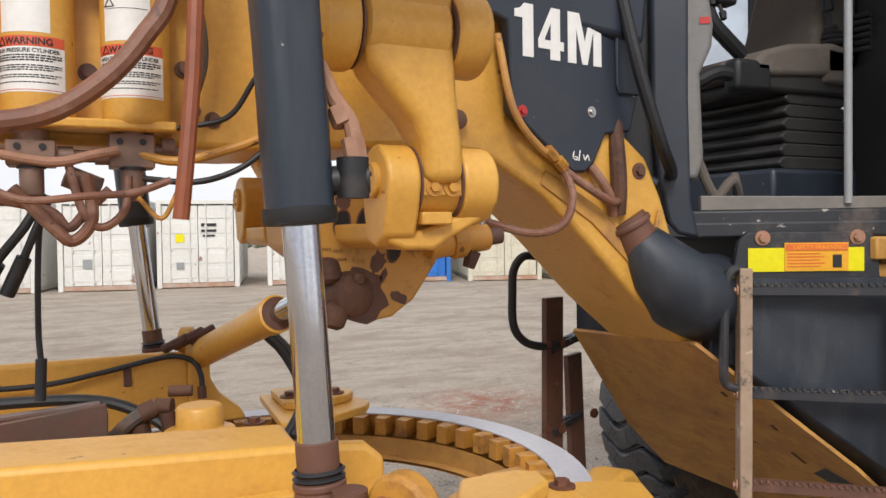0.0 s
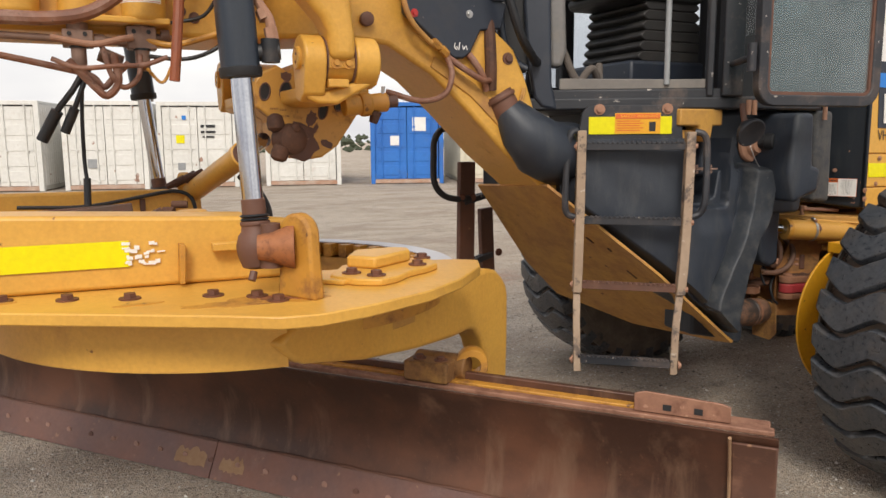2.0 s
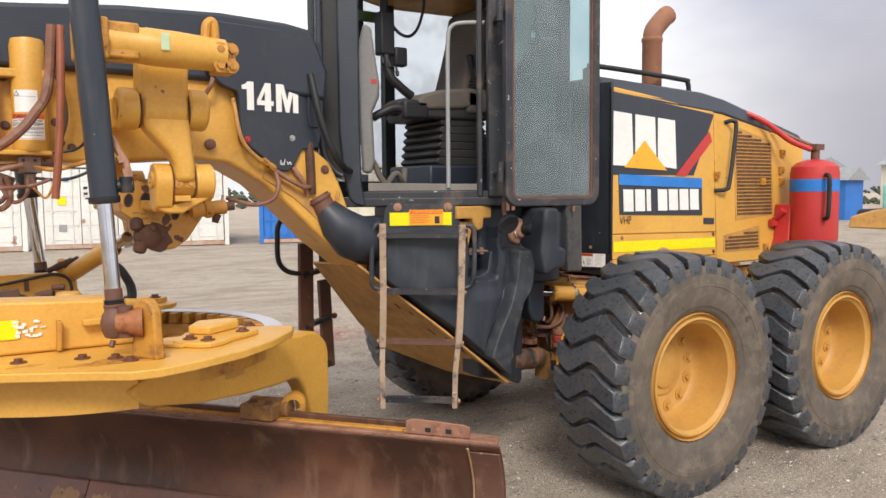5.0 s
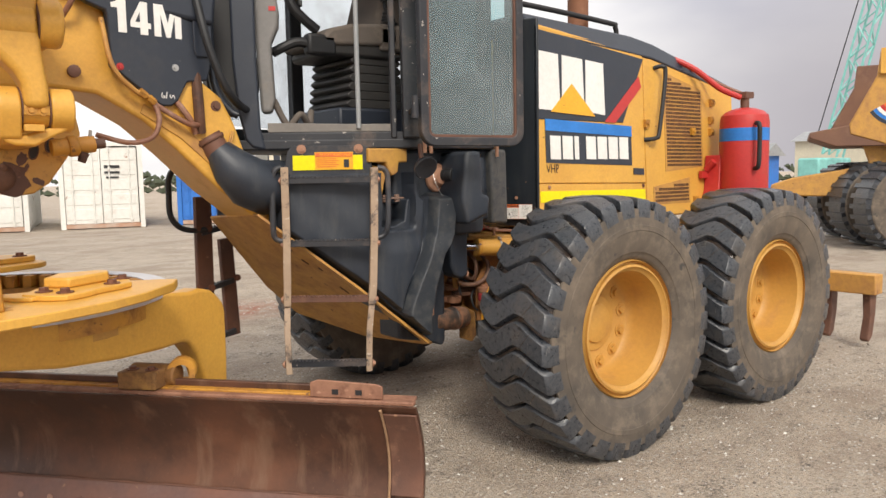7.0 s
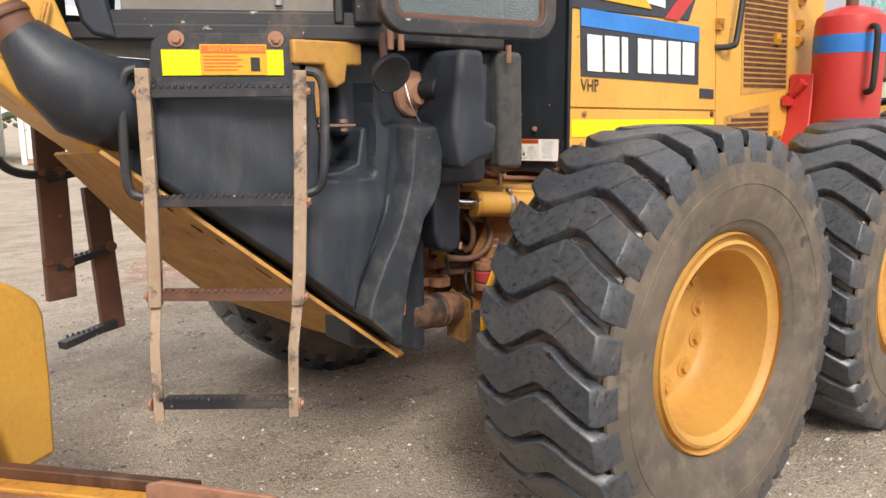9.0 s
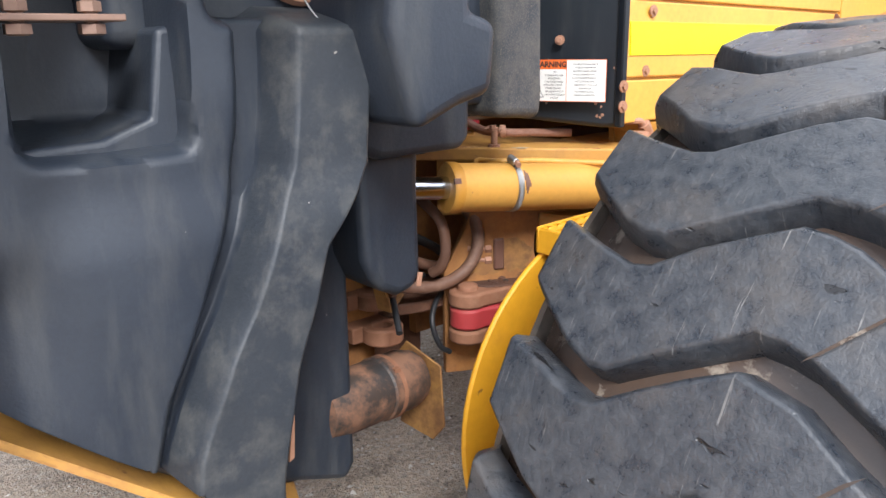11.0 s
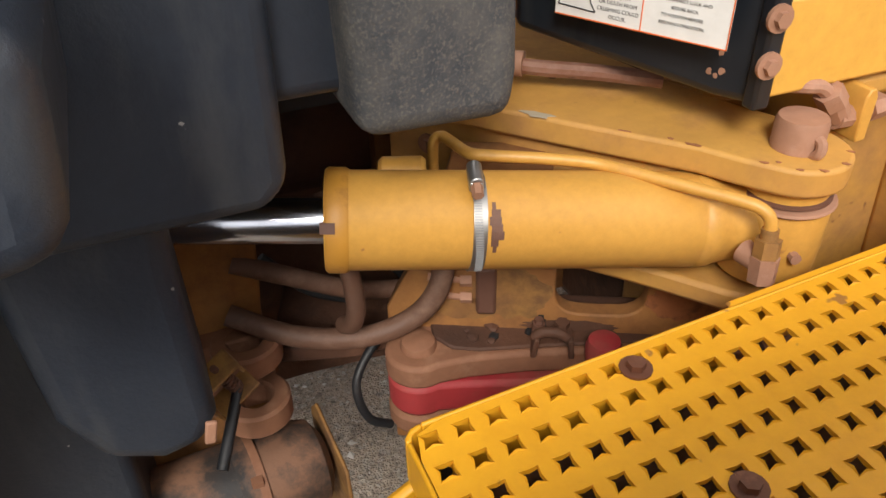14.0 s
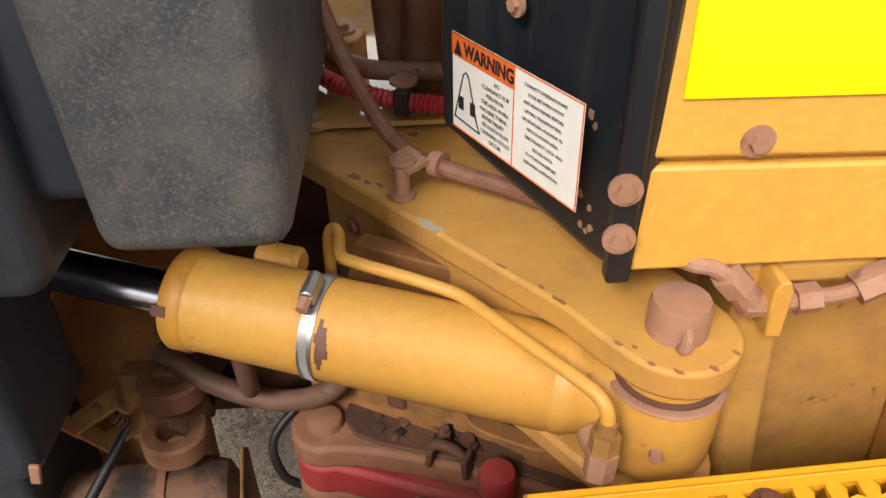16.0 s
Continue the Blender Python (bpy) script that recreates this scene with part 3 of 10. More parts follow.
def lettering(name, text, size, origin, ux, uy, mat, parent, depth=0.0015, bold=0.0, squeeze=1.0):
    """Words in the built-in font, lying in the plane of ux and uy with their lower left corner at origin."""
    cu = bpy.data.curves.new(name, "FONT")
    cu.body, cu.size, cu.extrude, cu.offset = text, size, 0.0001, bold
    cu.resolution_u = 3
    tmp = bpy.data.objects.new(name, cu)
    scene.collection.objects.link(tmp)
    bpy.context.view_layer.update()
    me = bpy.data.meshes.new_from_object(tmp.evaluated_get(bpy.context.evaluated_depsgraph_get()))
    bpy.data.objects.remove(tmp)
    ux, uy = V3(ux).normalized(), V3(uy).normalized()
    n = ux.cross(uy)
    for v in me.vertices:
        x, y, z = v.co
        v.co = V3(origin) + SHIFT + ux * x * squeeze + uy * y + n * (z + depth)
    me.materials.clear()
    me.materials.append(mat)
    ob = new(name, me)
    ob.parent = parent
    if parent.data is None:
        ob.matrix_parent_inverse = Matrix.Translation(parent.location).inverted()
    return ob


def sheet(bm, origin, ux, uy, w, h, t=0.001):
    """A thin decal: a plate of w by h and thickness t on the plane of ux and uy."""
    ux, uy = V3(ux).normalized(), V3(uy).normalized()
    prism(bm, [(0, 0), (w, 0), (w, h), (0, h)], origin, ux, uy, ux.cross(uy) * t)

# ---- ground ----
def ground_sheet():
    near = list(np.arange(-4.0, 9.01, 0.11))
    far = [10.5, 13, 17, 23, 32, 48, 75, 120, 200, 340]
    xs = sorted([-f + 5 for f in far] + near + far)
    ys = sorted([-f + 5 for f in far] + near + far)
    verts, faces = [], []
    for y in ys:
        for x in xs:
            close = math.exp(-((x - 2.5) ** 2 + (y - 2.0) ** 2) / 60.0)
            z = (noise.noise((x * 0.8, y * 0.8, 0)) * 0.012 + noise.noise((x * 3.1, y * 3.1, 4)) * 0.006) * close
            verts.append((x, y, z - 0.004))
    k = len(xs)
    for j in range(len(ys) - 1):
        for i in range(k - 1):
            a = j * k + i
            faces.append((a, a + 1, a + k + 1, a + k))
    me = bpy.data.meshes.new("ground")
    me.from_pydata(verts, [], faces)
    me.shade_smooth()
    me.materials.append(M_GRAVEL)
    return tagged(new("ground", me), "compacted beige gravel yard with wheel tracks", "ground", kind="structure")


ground_sheet()


def pebbles(name, count, area, rmin, rmax, seed, label):
    rnd = random.Random(seed)
    verts, faces = [], []
    octa = [(1, 0, 0), (-1, 0, 0), (0, 1, 0), (0, -1, 0), (0, 0, 1), (0, 0, -1)]
    tri = [(0, 2, 4), (2, 1, 4), (1, 3, 4), (3, 0, 4), (2, 0, 5), (1, 2, 5), (3, 1, 5), (0, 3, 5)]
    for _ in range(count):
        x = rnd.uniform(area[0], area[2])
        y = rnd.uniform(area[1], area[3])
        r = rmin + (rmax - rmin) * rnd.random() ** 3
        z = (noise.noise((x * 0.8, y * 0.8, 0)) * 0.012 + noise.noise((x * 3.1, y * 3.1, 4)) * 0.006) * math.exp(-((x - 2.5) ** 2 + (y - 2.0) ** 2) / 60.0)
        a = rnd.uniform(0, 6.28)
        b = len(verts)
        for p in octa:
            q = [p[0] * r * rnd.uniform(0.7, 1.4), p[1] * r * rnd.uniform(0.6, 1.1), p[2] * r * rnd.uniform(0.4, 0.8)]
            verts.append((x + q[0] * math.cos(a) - q[1] * math.sin(a), y + q[0] * math.sin(a) + q[1] * math.cos(a), z + q[2] - 0.003))
        faces += [(b + i, b + j, b + k) for i, j, k in tri]
    me = bpy.data.meshes.new(name)
    me.from_pydata(verts, [], faces)
    me.materials.append(M_STONE)
    return tagged(new(name, me), label, "gravel", kind="stuff")


pebbles("gravel", 46000, (-1.5, -1.0, 7.5, 5.5), 0.0022, 0.010, 3, "loose pale and dark pebbles lying on the yard")
pebbles("gravel", 10000, (-2.0, -1.0, 8.5, 9.0), 0.005, 0.017, 5, "larger loose stones scattered over the yard")

# ---- the motor grader ----
GRADER = thing("motor_grader", (4.0, 3.6, 0.0), "yellow and black motor grader with rusty blade, dusty and worn", "construction vehicle")
YC = 3.60          # the machine's middle
TYRE_R, TYRE_W, HUB_Z = 0.768, 0.54, 0.738


def tyre_radius(w):
    """Radius of the tread's crown at the distance w from the tyre's middle plane."""
    return TYRE_R - 0.22 * w * w


def tyre_carcass(bm, side):
    h = TYRE_W / 2
    ring = [(0.385, -0.16), (0.41, -0.205), (0.47, -0.245), (0.56, -0.268), (0.64, -0.262), (0.695, -0.235), (0.722, -0.15), (0.728, 0.0)]
    ring = ring + [(r, -w) for r, w in ring[-2::-1]]
    seg = 72
    rows = []
    for r, w in ring:
        rows.append([bm.verts.new((math.cos(2 * math.pi * i / seg) * r, w * h / 0.27, math.sin(2 * math.pi * i / seg) * r)) for i in range(seg)])
    for a, b in zip(rows, rows[1:]):
        for i in range(seg):
            bm.faces.new((a[i], a[(i + 1) % seg], b[(i + 1) % seg], b[i]))


LUGS = 29


def tyre_lugs(bm, count=LUGS):
    """Full-width lugs, bent twice across the tread, square at the shoulders."""
    # distance from the middle, angle of the lug's middle, half its width (degrees), radius taken off
    line = [(-0.272, 146.0, 4.3, 0.085), (-0.262, 145.7, 4.3, 0.020), (-0.250, 145.3, 4.4, 0.004), (-0.166, 142.0, 4.5, 0.0), (-0.105, 139.2, 4.6, 0.0), (-0.075, 138.6, 4.65, 0.0), (-0.045, 138.3, 4.7, 0.0),
            (0.0, 140.0, 4.9, 0.0), (0.05, 142.2, 4.9, 0.0), (0.095, 144.2, 4.8, 0.0), (0.12, 144.5, 4.75, 0.0), (0.155, 143.6, 4.6, 0.0), (0.20, 141.9, 4.0, 0.0), (0.242, 140.0, 3.5, 0.002), (0.256, 139.8, 3.3, 0.018), (0.272, 139.6, 2.9, 0.085)]
    pitch = 360.0 / count
    rnd = random.Random(11)
    for k in range(count):
        rows = []
        for j, (w, mid, half, take) in enumerate(line):
            row = []
            wob = rnd.uniform(-0.15, 0.15)
            for sgn, more, lift in ((-1, -0.75, -0.046), (-1, -0.1, -0.006), (-1, 0.35, 0.0), (1, -0.35, 0.0), (1, 0.1, -0.006), (1, 0.75, -0.046)):
                ang = radians(mid + k * pitch + sgn * half + more + wob)
                r = tyre_radius(abs(w)) - take + lift + rnd.uniform(-0.0015, 0.0015)
                row.append(bm.verts.new((math.cos(ang) * r, w, math.sin(ang) * r)))
            rows.append(row)
        for a, b in zip(rows, rows[1:]):
            for i in range(5):
                bm.faces.new((a[i], a[i + 1], b[i + 1], b[i]))
        bm.faces.new(rows[0][::-1])
        bm.faces.new(rows[-1])


def tyre_sipes(bm, count=LUGS):
    """The shallow cuts across the lugs, filled with dust."""
    pitch = 360.0 / count
    for k in range(count):
        cols = []
        for f in np.linspace(0, 1.0, 6):
            w0, a0 = -0.168 + 0.066 * f, 137.6 + 5.9 * f
            col = []
            for dw in (-0.0075, 0.0075):
                ang = radians(a0 + k * pitch + dw * 60)
                r = tyre_radius(abs(w0)) + 0.0012
                col.append(bm.verts.new((math.cos(ang) * r, w0 + dw, math.sin(ang) * r)))
            cols.append(col)
        for a, b in zip(cols, cols[1:]):
            bm.faces.new((a[0], a[1], b[1], b[0]))


def wheel(x, y, out, first=None):
    """A tyre on its rim; out is -1 for the near side of the machine, +1 for the far one."""
    m = pose(x, y, HUB_Z, 0, 0, 0 if out < 0 else 180)
    bm = bmesh.new()
    tyre_carcass(bm, out)
    bmesh.ops.transform(bm, matrix=m, verts=bm.verts[:])
    tyre = part("tyre", bm, M_GROOVE, GRADER, "worn black tyre with chevron lugs and dusty grooves", angle=50)
    bm = bmesh.new()
    tyre_lugs(bm)
    bmesh.ops.transform(bm, matrix=m, verts=bm.verts[:])
    part("tread", bm, M_RUBBER, tyre, "scuffed black rubber lugs", angle=40, bevel=0.010, seg=3)
    bm = bmesh.new()
    tyre_sipes(bm)
    bmesh.ops.transform(bm, matrix=m, verts=bm.verts[:])
    tagged(part("tread_cut", bm, M_GROOVE, tyre), "dust-filled cuts across the lugs", kind="stuff")
    bm = bmesh.new()
    for sg in (-1, 1):
        lathe(bm, [(0.398, 0.20), (0.405, 0.222), (0.43, 0.240), (0.445, 0.246), (0.448, 0.251), (0.50, 0.268), (0.57, 0.276), (0.572, 0.279), (0.60, 0.279), (0.602, 0.276), (0.655, 0.271), (0.692, 0.266), (0.694, 0.255), (0.62, 0.24)], (0, 0, 0), (0, sg, 0), 72, False)
    bmesh.ops.transform(bm, matrix=m, verts=bm.verts[:])
    part("sidewall", bm, M_SIDEWALL, tyre, "pale dusty sidewall", angle=40)
    bm = bmesh.new()
    lathe(bm, [(0.395, 0.232), (0.402, 0.214), (0.388, 0.200), (0.374, 0.205), (0.372, 0.226), (0.360, 0.232), (0.352, 0.215), (0.336, 0.205), (0.330, 0.15), (0.318, 0.02), (0.300, -0.03), (0.29, -0.038),
               (0.05, -0.045)], (0, 0, 0), (0, -1, 0), 64, False)
    lathe(bm, [(0.385, -0.22), (0.36, -0.22), (0.33, -0.1), (0.318, 0.02)], (0, 0, 0), (0, -1, 0), 64, False)
    bmesh.ops.transform(bm, matrix=m, verts=bm.verts[:])
    rim = part("rim", bm, M_RIM, tyre, "dusty yellow steel rim", angle=40)
    bm = bmesh.new()
    lathe(bm, [(0.17, -0.045), (0.165, -0.030), (0.12, -0.026), (0.115, -0.012), (0.10, -0.008), (0.001, -0.006)], (0, 0, 0), (0, -1, 0), 32, False)
    bmesh.ops.transform(bm, matrix=m, verts=bm.verts[:])
    part("hub", bm, M_RIM, tyre)
    for i in range(12):
        a = 2 * math.pi * i / 12 + 0.2
        bm = bmesh.new()
        bolt(bm, (0.248 * math.cos(a), 0.040, 0.248 * math.sin(a)), (0, -1, 0), 0.024)
        bmesh.ops.transform(bm, matrix=m, verts=bm.verts[:])
        part("wheel_nut", bm, M_RIM, tyre)


WHEEL_F, WHEEL_R = 4.59, 6.25
NEAR_Y = 2.335
SHIFT.xyz = -0.020, 0.027, 0.0
wheel(WHEEL_F, NEAR_Y, -1)
wheel(WHEEL_R, NEAR_Y, -1)
wheel(WHEEL_F, 2 * YC - NEAR_Y, 1)
wheel(WHEEL_R, 2 * YC - NEAR_Y, 1)

# tandem housings, axle and rear frame
SHIFT.xyz = -0.021, 0.038, 0.010
for ysg, nm in ((NEAR_Y + 0.36, "tandem_housing"), (2 * YC - NEAR_Y - 0.36, "tandem_housing")):
    bm = bmesh.new()
    slab_y(bm, [(WHEEL_F - 0.33, 0.5), (WHEEL_F - 0.28, 0.95), (WHEEL_F + 0.3, 1.0), (WHEEL_R - 0.3, 1.0), (WHEEL_R + 0.28, 0.95), (WHEEL_R + 0.33, 0.5), (WHEEL_R, 0.42), (WHEEL_F, 0.42)], ysg - 0.1, ysg + 0.1)
    part(nm, bm, M_YEL_DIRTY, GRADER, bevel=0.03)
part("rear_axle", made(cyl, (5.42, NEAR_Y + 0.3, 0.72), (5.42, 2 * YC - NEAR_Y - 0.3, 0.72), 0.17), M_YEL_DIRTY, GRADER)
bm = bmesh.new()
span(bm, (4.92, 3.22, 0.78), (7.5, 3.34, 1.20))
part("rear_frame_rail", bm, M_YEL_DIRTY, GRADER, bevel=0.01)
bm = bmesh.new()
span(bm, (4.95, 3.86, 0.78), (7.5, 3.98, 1.20))
part("rear_frame_rail", bm, M_YEL_DIRTY, GRADER, bevel=0.01)
bm = bmesh.new()
span(bm, (4.95, 3.35, 0.62), (5.9, 3.85, 1.15))
part("transmission", bm, M_GREASE, GRADER, bevel=0.04)

M_EXH = surface("heat_rusted_pipe", (0.30, 0.13, 0.07), (0.22, 0.095, 0.055), dirt=(0.36, 0.19, 0.12), rough=0.7, bump=0.15, blotch=5)
# hood
HY = 3.090     # hood's near side at its foot
def lean(z):
    return HY + max(0.0, z - 1.3) * 0.045


def hood_side(bm, pts, t, off=0.0):
    """A plate on the leaning near side of the hood, thickness t inwards, off proud of it."""
    lo = [bm.verts.new((x, lean(z) - off, z)) for x, z in pts]
    hi = [bm.verts.new((x, lean(z) - off + t, z)) for x, z in pts]
    k = len(pts)
    bm.faces.new(lo)
    bm.faces.new(hi[::-1])
    for i in range(k):
        bm.faces.new((lo[i], hi[i], hi[(i + 1) % k], lo[(i + 1) % k]))


HOOD = bmesh.new()
sec = [(4.885, 1.262), (4.885, 2.66), (6.21, 2.53), (7.36, 2.32), (7.36, 1.262)]
lo = [HOOD.verts.new((x, lean(z) + 0.012, z)) for x, z in sec]
hi = [HOOD.verts.new((x, 2 * YC - lean(z) - 0.012, z)) for x, z in sec]
HOOD.faces.new(lo)
HOOD.faces.new(hi[::-1])
for i in range(5):
    HOOD.faces.new((lo[i], hi[i], hi[(i + 1) % 5], lo[(i + 1) % 5]))
hood = part("engine_hood", HOOD, M_YEL, GRADER, "yellow engine hood with a black top", bevel=0.012)


def hood_plate(name, pts, mat, t=0.014, off=0.0, label="", bevel=0.004):
    bm = bmesh.new()
    hood_side(bm, pts, t, off)
    return part(name, bm, mat, hood, label, bevel=bevel)


hood_plate("side_panel", [(4.877, 1.371), (4.877, 1.553), (6.085, 1.53), (6.085, 1.348)], M_YEL)
hood_plate("side_panel", [(4.873, 1.260), (4.873, 1.364), (6.085, 1.341), (6.085, 1.260)], M_YEL)
hood_plate("side_panel", [(4.880, 1.56), (4.880, 2.64), (6.085, 2.525), (6.085, 1.537)], M_YEL)
hood_plate("black_side_panel", [(4.882, 2.0), (4.882, 2.62), (6.09, 2.50), (5.82, 2.0)], M_BLUEBLACK, 0.012, 0.006, "blue-black upper hood panel")
hood_plate("grille_door", [(6.095, 1.272), (6.095, 2.515), (7.355, 2.285), (7.355, 1.272)], M_YEL)
# black cap
bm = bmesh.new()
sec = [(4.86, 2.60), (4.86, 2.735), (6.05, 2.69), (6.30, 2.64), (7.40, 2.38), (7.40, 2.29), (6.21, 2.51)]
lo = [bm.verts.new((x, lean(2.6) - 0.012 + (0.10 if z > 2.63 and x < 6.2 else 0.0) + (0.06 if i in (3, 4) else 0), z)) for i, (x, z) in enumerate(sec)]
hi = [bm.verts.new((x, 2 * YC - lean(2.6) + 0.012, z)) for x, z in sec]
bm.faces.new(lo)
bm.faces.new(hi[::-1])
for i in range(len(sec)):
    bm.faces.new((lo[i], hi[i], hi[(i + 1) % len(sec)], lo[(i + 1) % len(sec)]))
part("hood_cap", bm, M_BLUEBLACK, hood, "blue-black sloping hood cap", bevel=0.02)

# emblem as plain blocks, with its triangle
for a, b in ((4.905, 5.115), (5.14, 5.37), (5.39, 5.60)):
    hood_plate("emblem_block", [(a, 2.07), (a + 0.015, 2.47 - (a - 4.9) * 0.06), (b, 2.47 - (b - 4.9) * 0.06), (b + 0.005, 2.07 - (b - 4.9) * 0.03)], M_WHITE, 0.004, 0.010, bevel=0)
hood_plate("emblem_triangle", [(5.02, 2.055), (5.245, 2.26), (5.49, 2.035)], M_YEL_NEW, 0.004, 0.014, bevel=0)
hood_plate("red_stripe", [(5.60, 2.0), (6.02, 2.36), (6.05, 2.28), (5.72, 1.995)], M_RED, 0.004, 0.010, bevel=0)
hood_plate("company_panel", [(4.965, 1.70), (4.965, 2.005), (5.915, 1.975), (5.915, 1.675)], M_BLUEBLACK, 0.004, 0.004, bevel=0)
hood_plate("blue_stripe", [(4.965, 1.925), (4.965, 2.005), (5.915, 1.975), (5.915, 1.895)], M_BLUE, 0.004, 0.008, bevel=0)
for i in range(7):
    a = 5.005 + i * 0.126 - (0.03 if i > 2 else 0) * 0
    wdt = 0.045 if i == 2 else 0.105
    hood_plate("company_block", [(a, 1.725), (a, 1.89), (a + wdt, 1.888), (a + wdt, 1.722)], M_WHITE, 0.004, 0.010, bevel=0)
lettering("writing", "VHP", 0.085, (4.962, HY + 0.013, 1.630), (1, 0, 0), (0, 0.04, 1), M_INK, hood, 0.003, 0.0, 0.8)
hood_plate("reflective_tape", [(4.896, 1.424), (4.896, 1.503), (6.07, 1.487), (6.07, 1.408)], M_HAZY, 0.004, 0.004, "bright reflective yellow tape", bevel=0)
hood_plate("badge", [(5.93, 1.605), (5.93, 1.655), (6.06, 1.65), (6.06, 1.60)], M_BLUEBLACK, 0.004, 0.006, bevel=0)
# grille screens
def grille(x0, x1, zb, zt0, zt1):
    bm = bmesh.new()
    n = int((x1 - x0) / 0.022)
    for i in range(n):
        x = x0 + (x1 - x0) * (i + 0.5) / n
        top = zt0 + (zt1 - zt0) * (i + 0.5) / n
        rows = int((top - zb) / 0.03)
        for k in range(rows):
            z = zb + 0.03 * (k + 0.5)
            box(bm, (x, lean(z) - 0.0025, z), (0.013, 0.008, 0.020))
    return bm


hood_plate("grille_screen", [(6.35, 1.62), (6.35, 2.42), (6.88, 2.30), (6.88, 1.66)], M_YEL_DIRTY, 0.006, 0.002, bevel=0)
tagged(part("grille_hole", grille(6.37, 6.86, 1.66, 2.40, 2.29), M_GREASE, hood), "rows of small grille holes", kind="stuff")
hood_plate("grille_screen", [(6.18, 1.36), (6.18, 1.50), (6.68, 1.57), (6.68, 1.36)], M_YEL_DIRTY, 0.006, 0.002, bevel=0)
tagged(part("grille_hole", grille(6.2, 6.66, 1.375, 1.49, 1.555), M_GREASE, hood), "rows of small grille holes", kind="stuff")
bm = bmesh.new()
tube(bm, [(6.23, lean(2.46), 2.44), (6.27, lean(2.46) - 0.055, 2.45), (6.285, lean(2.4) - 0.07, 2.38), (6.19, lean(2) - 0.07, 1.95), (6.15, lean(1.9) - 0.06, 1.885), (6.08, lean(1.9), 1.875)], 0.017)
part("door_handle", bm, M_DARK, hood, "black tube grab handle")
bm = bmesh.new()
tube(bm, [(4.95, 3.38, 2.70), (4.95, 3.38, 2.80), (4.99, 3.38, 2.835), (6.0, 3.42, 2.815), (6.10, 3.42, 2.79), (6.12, 3.42, 2.66)], 0.02)
part("hood_handrail", bm, M_DARK, hood)
bm = bmesh.new()
lathe(bm, [(0.082, 0), (0.082, 0.5), (0.088, 0.51), (0.088, 0.53), (0.082, 0.54)], (5.80, 3.55, 2.62), (0, 0, 1), 24)
tube(bm, [(5.80, 3.55, 3.12), (5.82, 3.55, 3.22), (5.92, 3.54, 3.33), (5.98, 3.54, 3.37)], 0.080, 20)
part("exhaust_stack", bm, M_EXH, hood, "rusty exhaust pipe with a bent top")
for x, z in ((6.1, 2.0), (6.72, 1.95), (7.0, 2.05), (7.0, 1.95), (6.98, 1.72), (6.95, 1.64), (7.02, 2.2), (6.75, 1.38)):
    bm = bmesh.new()
    box(bm, (x, lean(z) - 0.012, z), (0.05, 0.03, 0.06))
    bolt(bm, (x, lean(z) - 0.026, z), (0, -1, 0), 0.014)
    part("latch", bm, M_YEL_RUSTY, hood)
for x, z in ((6.05, 1.515), (6.05, 1.375)):
    part("bolt", made(bolt, (x, lean(z), z), (0, -1, 0), 0.010), M_BOLT, hood)
# red switch
bm = bmesh.new()
span(bm, (6.80, HY - 0.03, 1.56), (6.93, HY, 1.62))
cyl(bm, (6.88, HY - 0.02, 1.63), (6.88, HY - 0.09, 1.70), 0.03)
part("isolator_switch", bm, M_RED, hood)

# fire suppression cylinder
bm = bmesh.new()
lathe(bm, [(0.10, 0), (0.165, 0.02), (0.19, 0.06), (0.195, 0.10), (0.195, 0.66), (0.186, 0.71), (0.15, 0.745), (0.08, 0.77), (0.05, 0.775)], (7.05, 2.83, 1.36), (0, 0, 1), 32)
ext = part("extinguisher_cylinder", bm, M_RED, GRADER, "red fire suppression cylinder with a blue band")
part("blue_band", made(lathe, [(0.197, 0.5), (0.197, 0.605)], (7.05, 2.83, 1.36), (0, 0, 1), 32, False), M_BLUE, ext)
bm = bmesh.new()
slab_y(bm, [(6.78, 1.27), (6.86, 1.27), (7.10, 1.42), (7.10, 1.75), (6.90, 1.75), (6.88, 1.45)], 2.95, 3.1)
part("bracket", bm, M_RED, ext, bevel=0.01)
bm = bmesh.new()
tube(bm, [(6.93, 2.66, 2.0), (6.90, 2.615, 1.98), (6.90, 2.61, 1.85), (6.90, 2.615, 1.66), (6.93, 2.66, 1.63)], 0.018)
part("handle", bm, M_DARK, ext)
bm = bmesh.new()
cyl(bm, (7.05, 2.83, 2.12), (7.05, 2.83, 2.22), 0.035)
box(bm, (7.06, 2.82, 2.24), (0.12, 0.06, 0.05))
part("valve", bm, M_RUST, ext)
bm = bmesh.new()
tube(bm, [(7.0, 2.84, 2.22), (6.86, 2.95, 2.30), (6.70, 3.1, 2.47), (6.50, 3.3, 2.60), (6.35, 3.4, 2.66)], 0.024)
part("red_hose", bm, M_RED, ext)
bm = bmesh.new()
tube(bm, [(7.10, 2.84, 2.24), (6.95, 3.0, 2.34), (6.75, 3.2, 2.50), (6.5, 3.42, 2.62)], 0.015)
part("hose", bm, M_HOSE, ext)
span_b = bmesh.new()
sheet(span_b, (7.185, 2.69, 1.70), (0.6, 0.75, 0), (0, 0, 1), 0.10, 0.14)
part("decal", span_b, M_WHITE, ext)

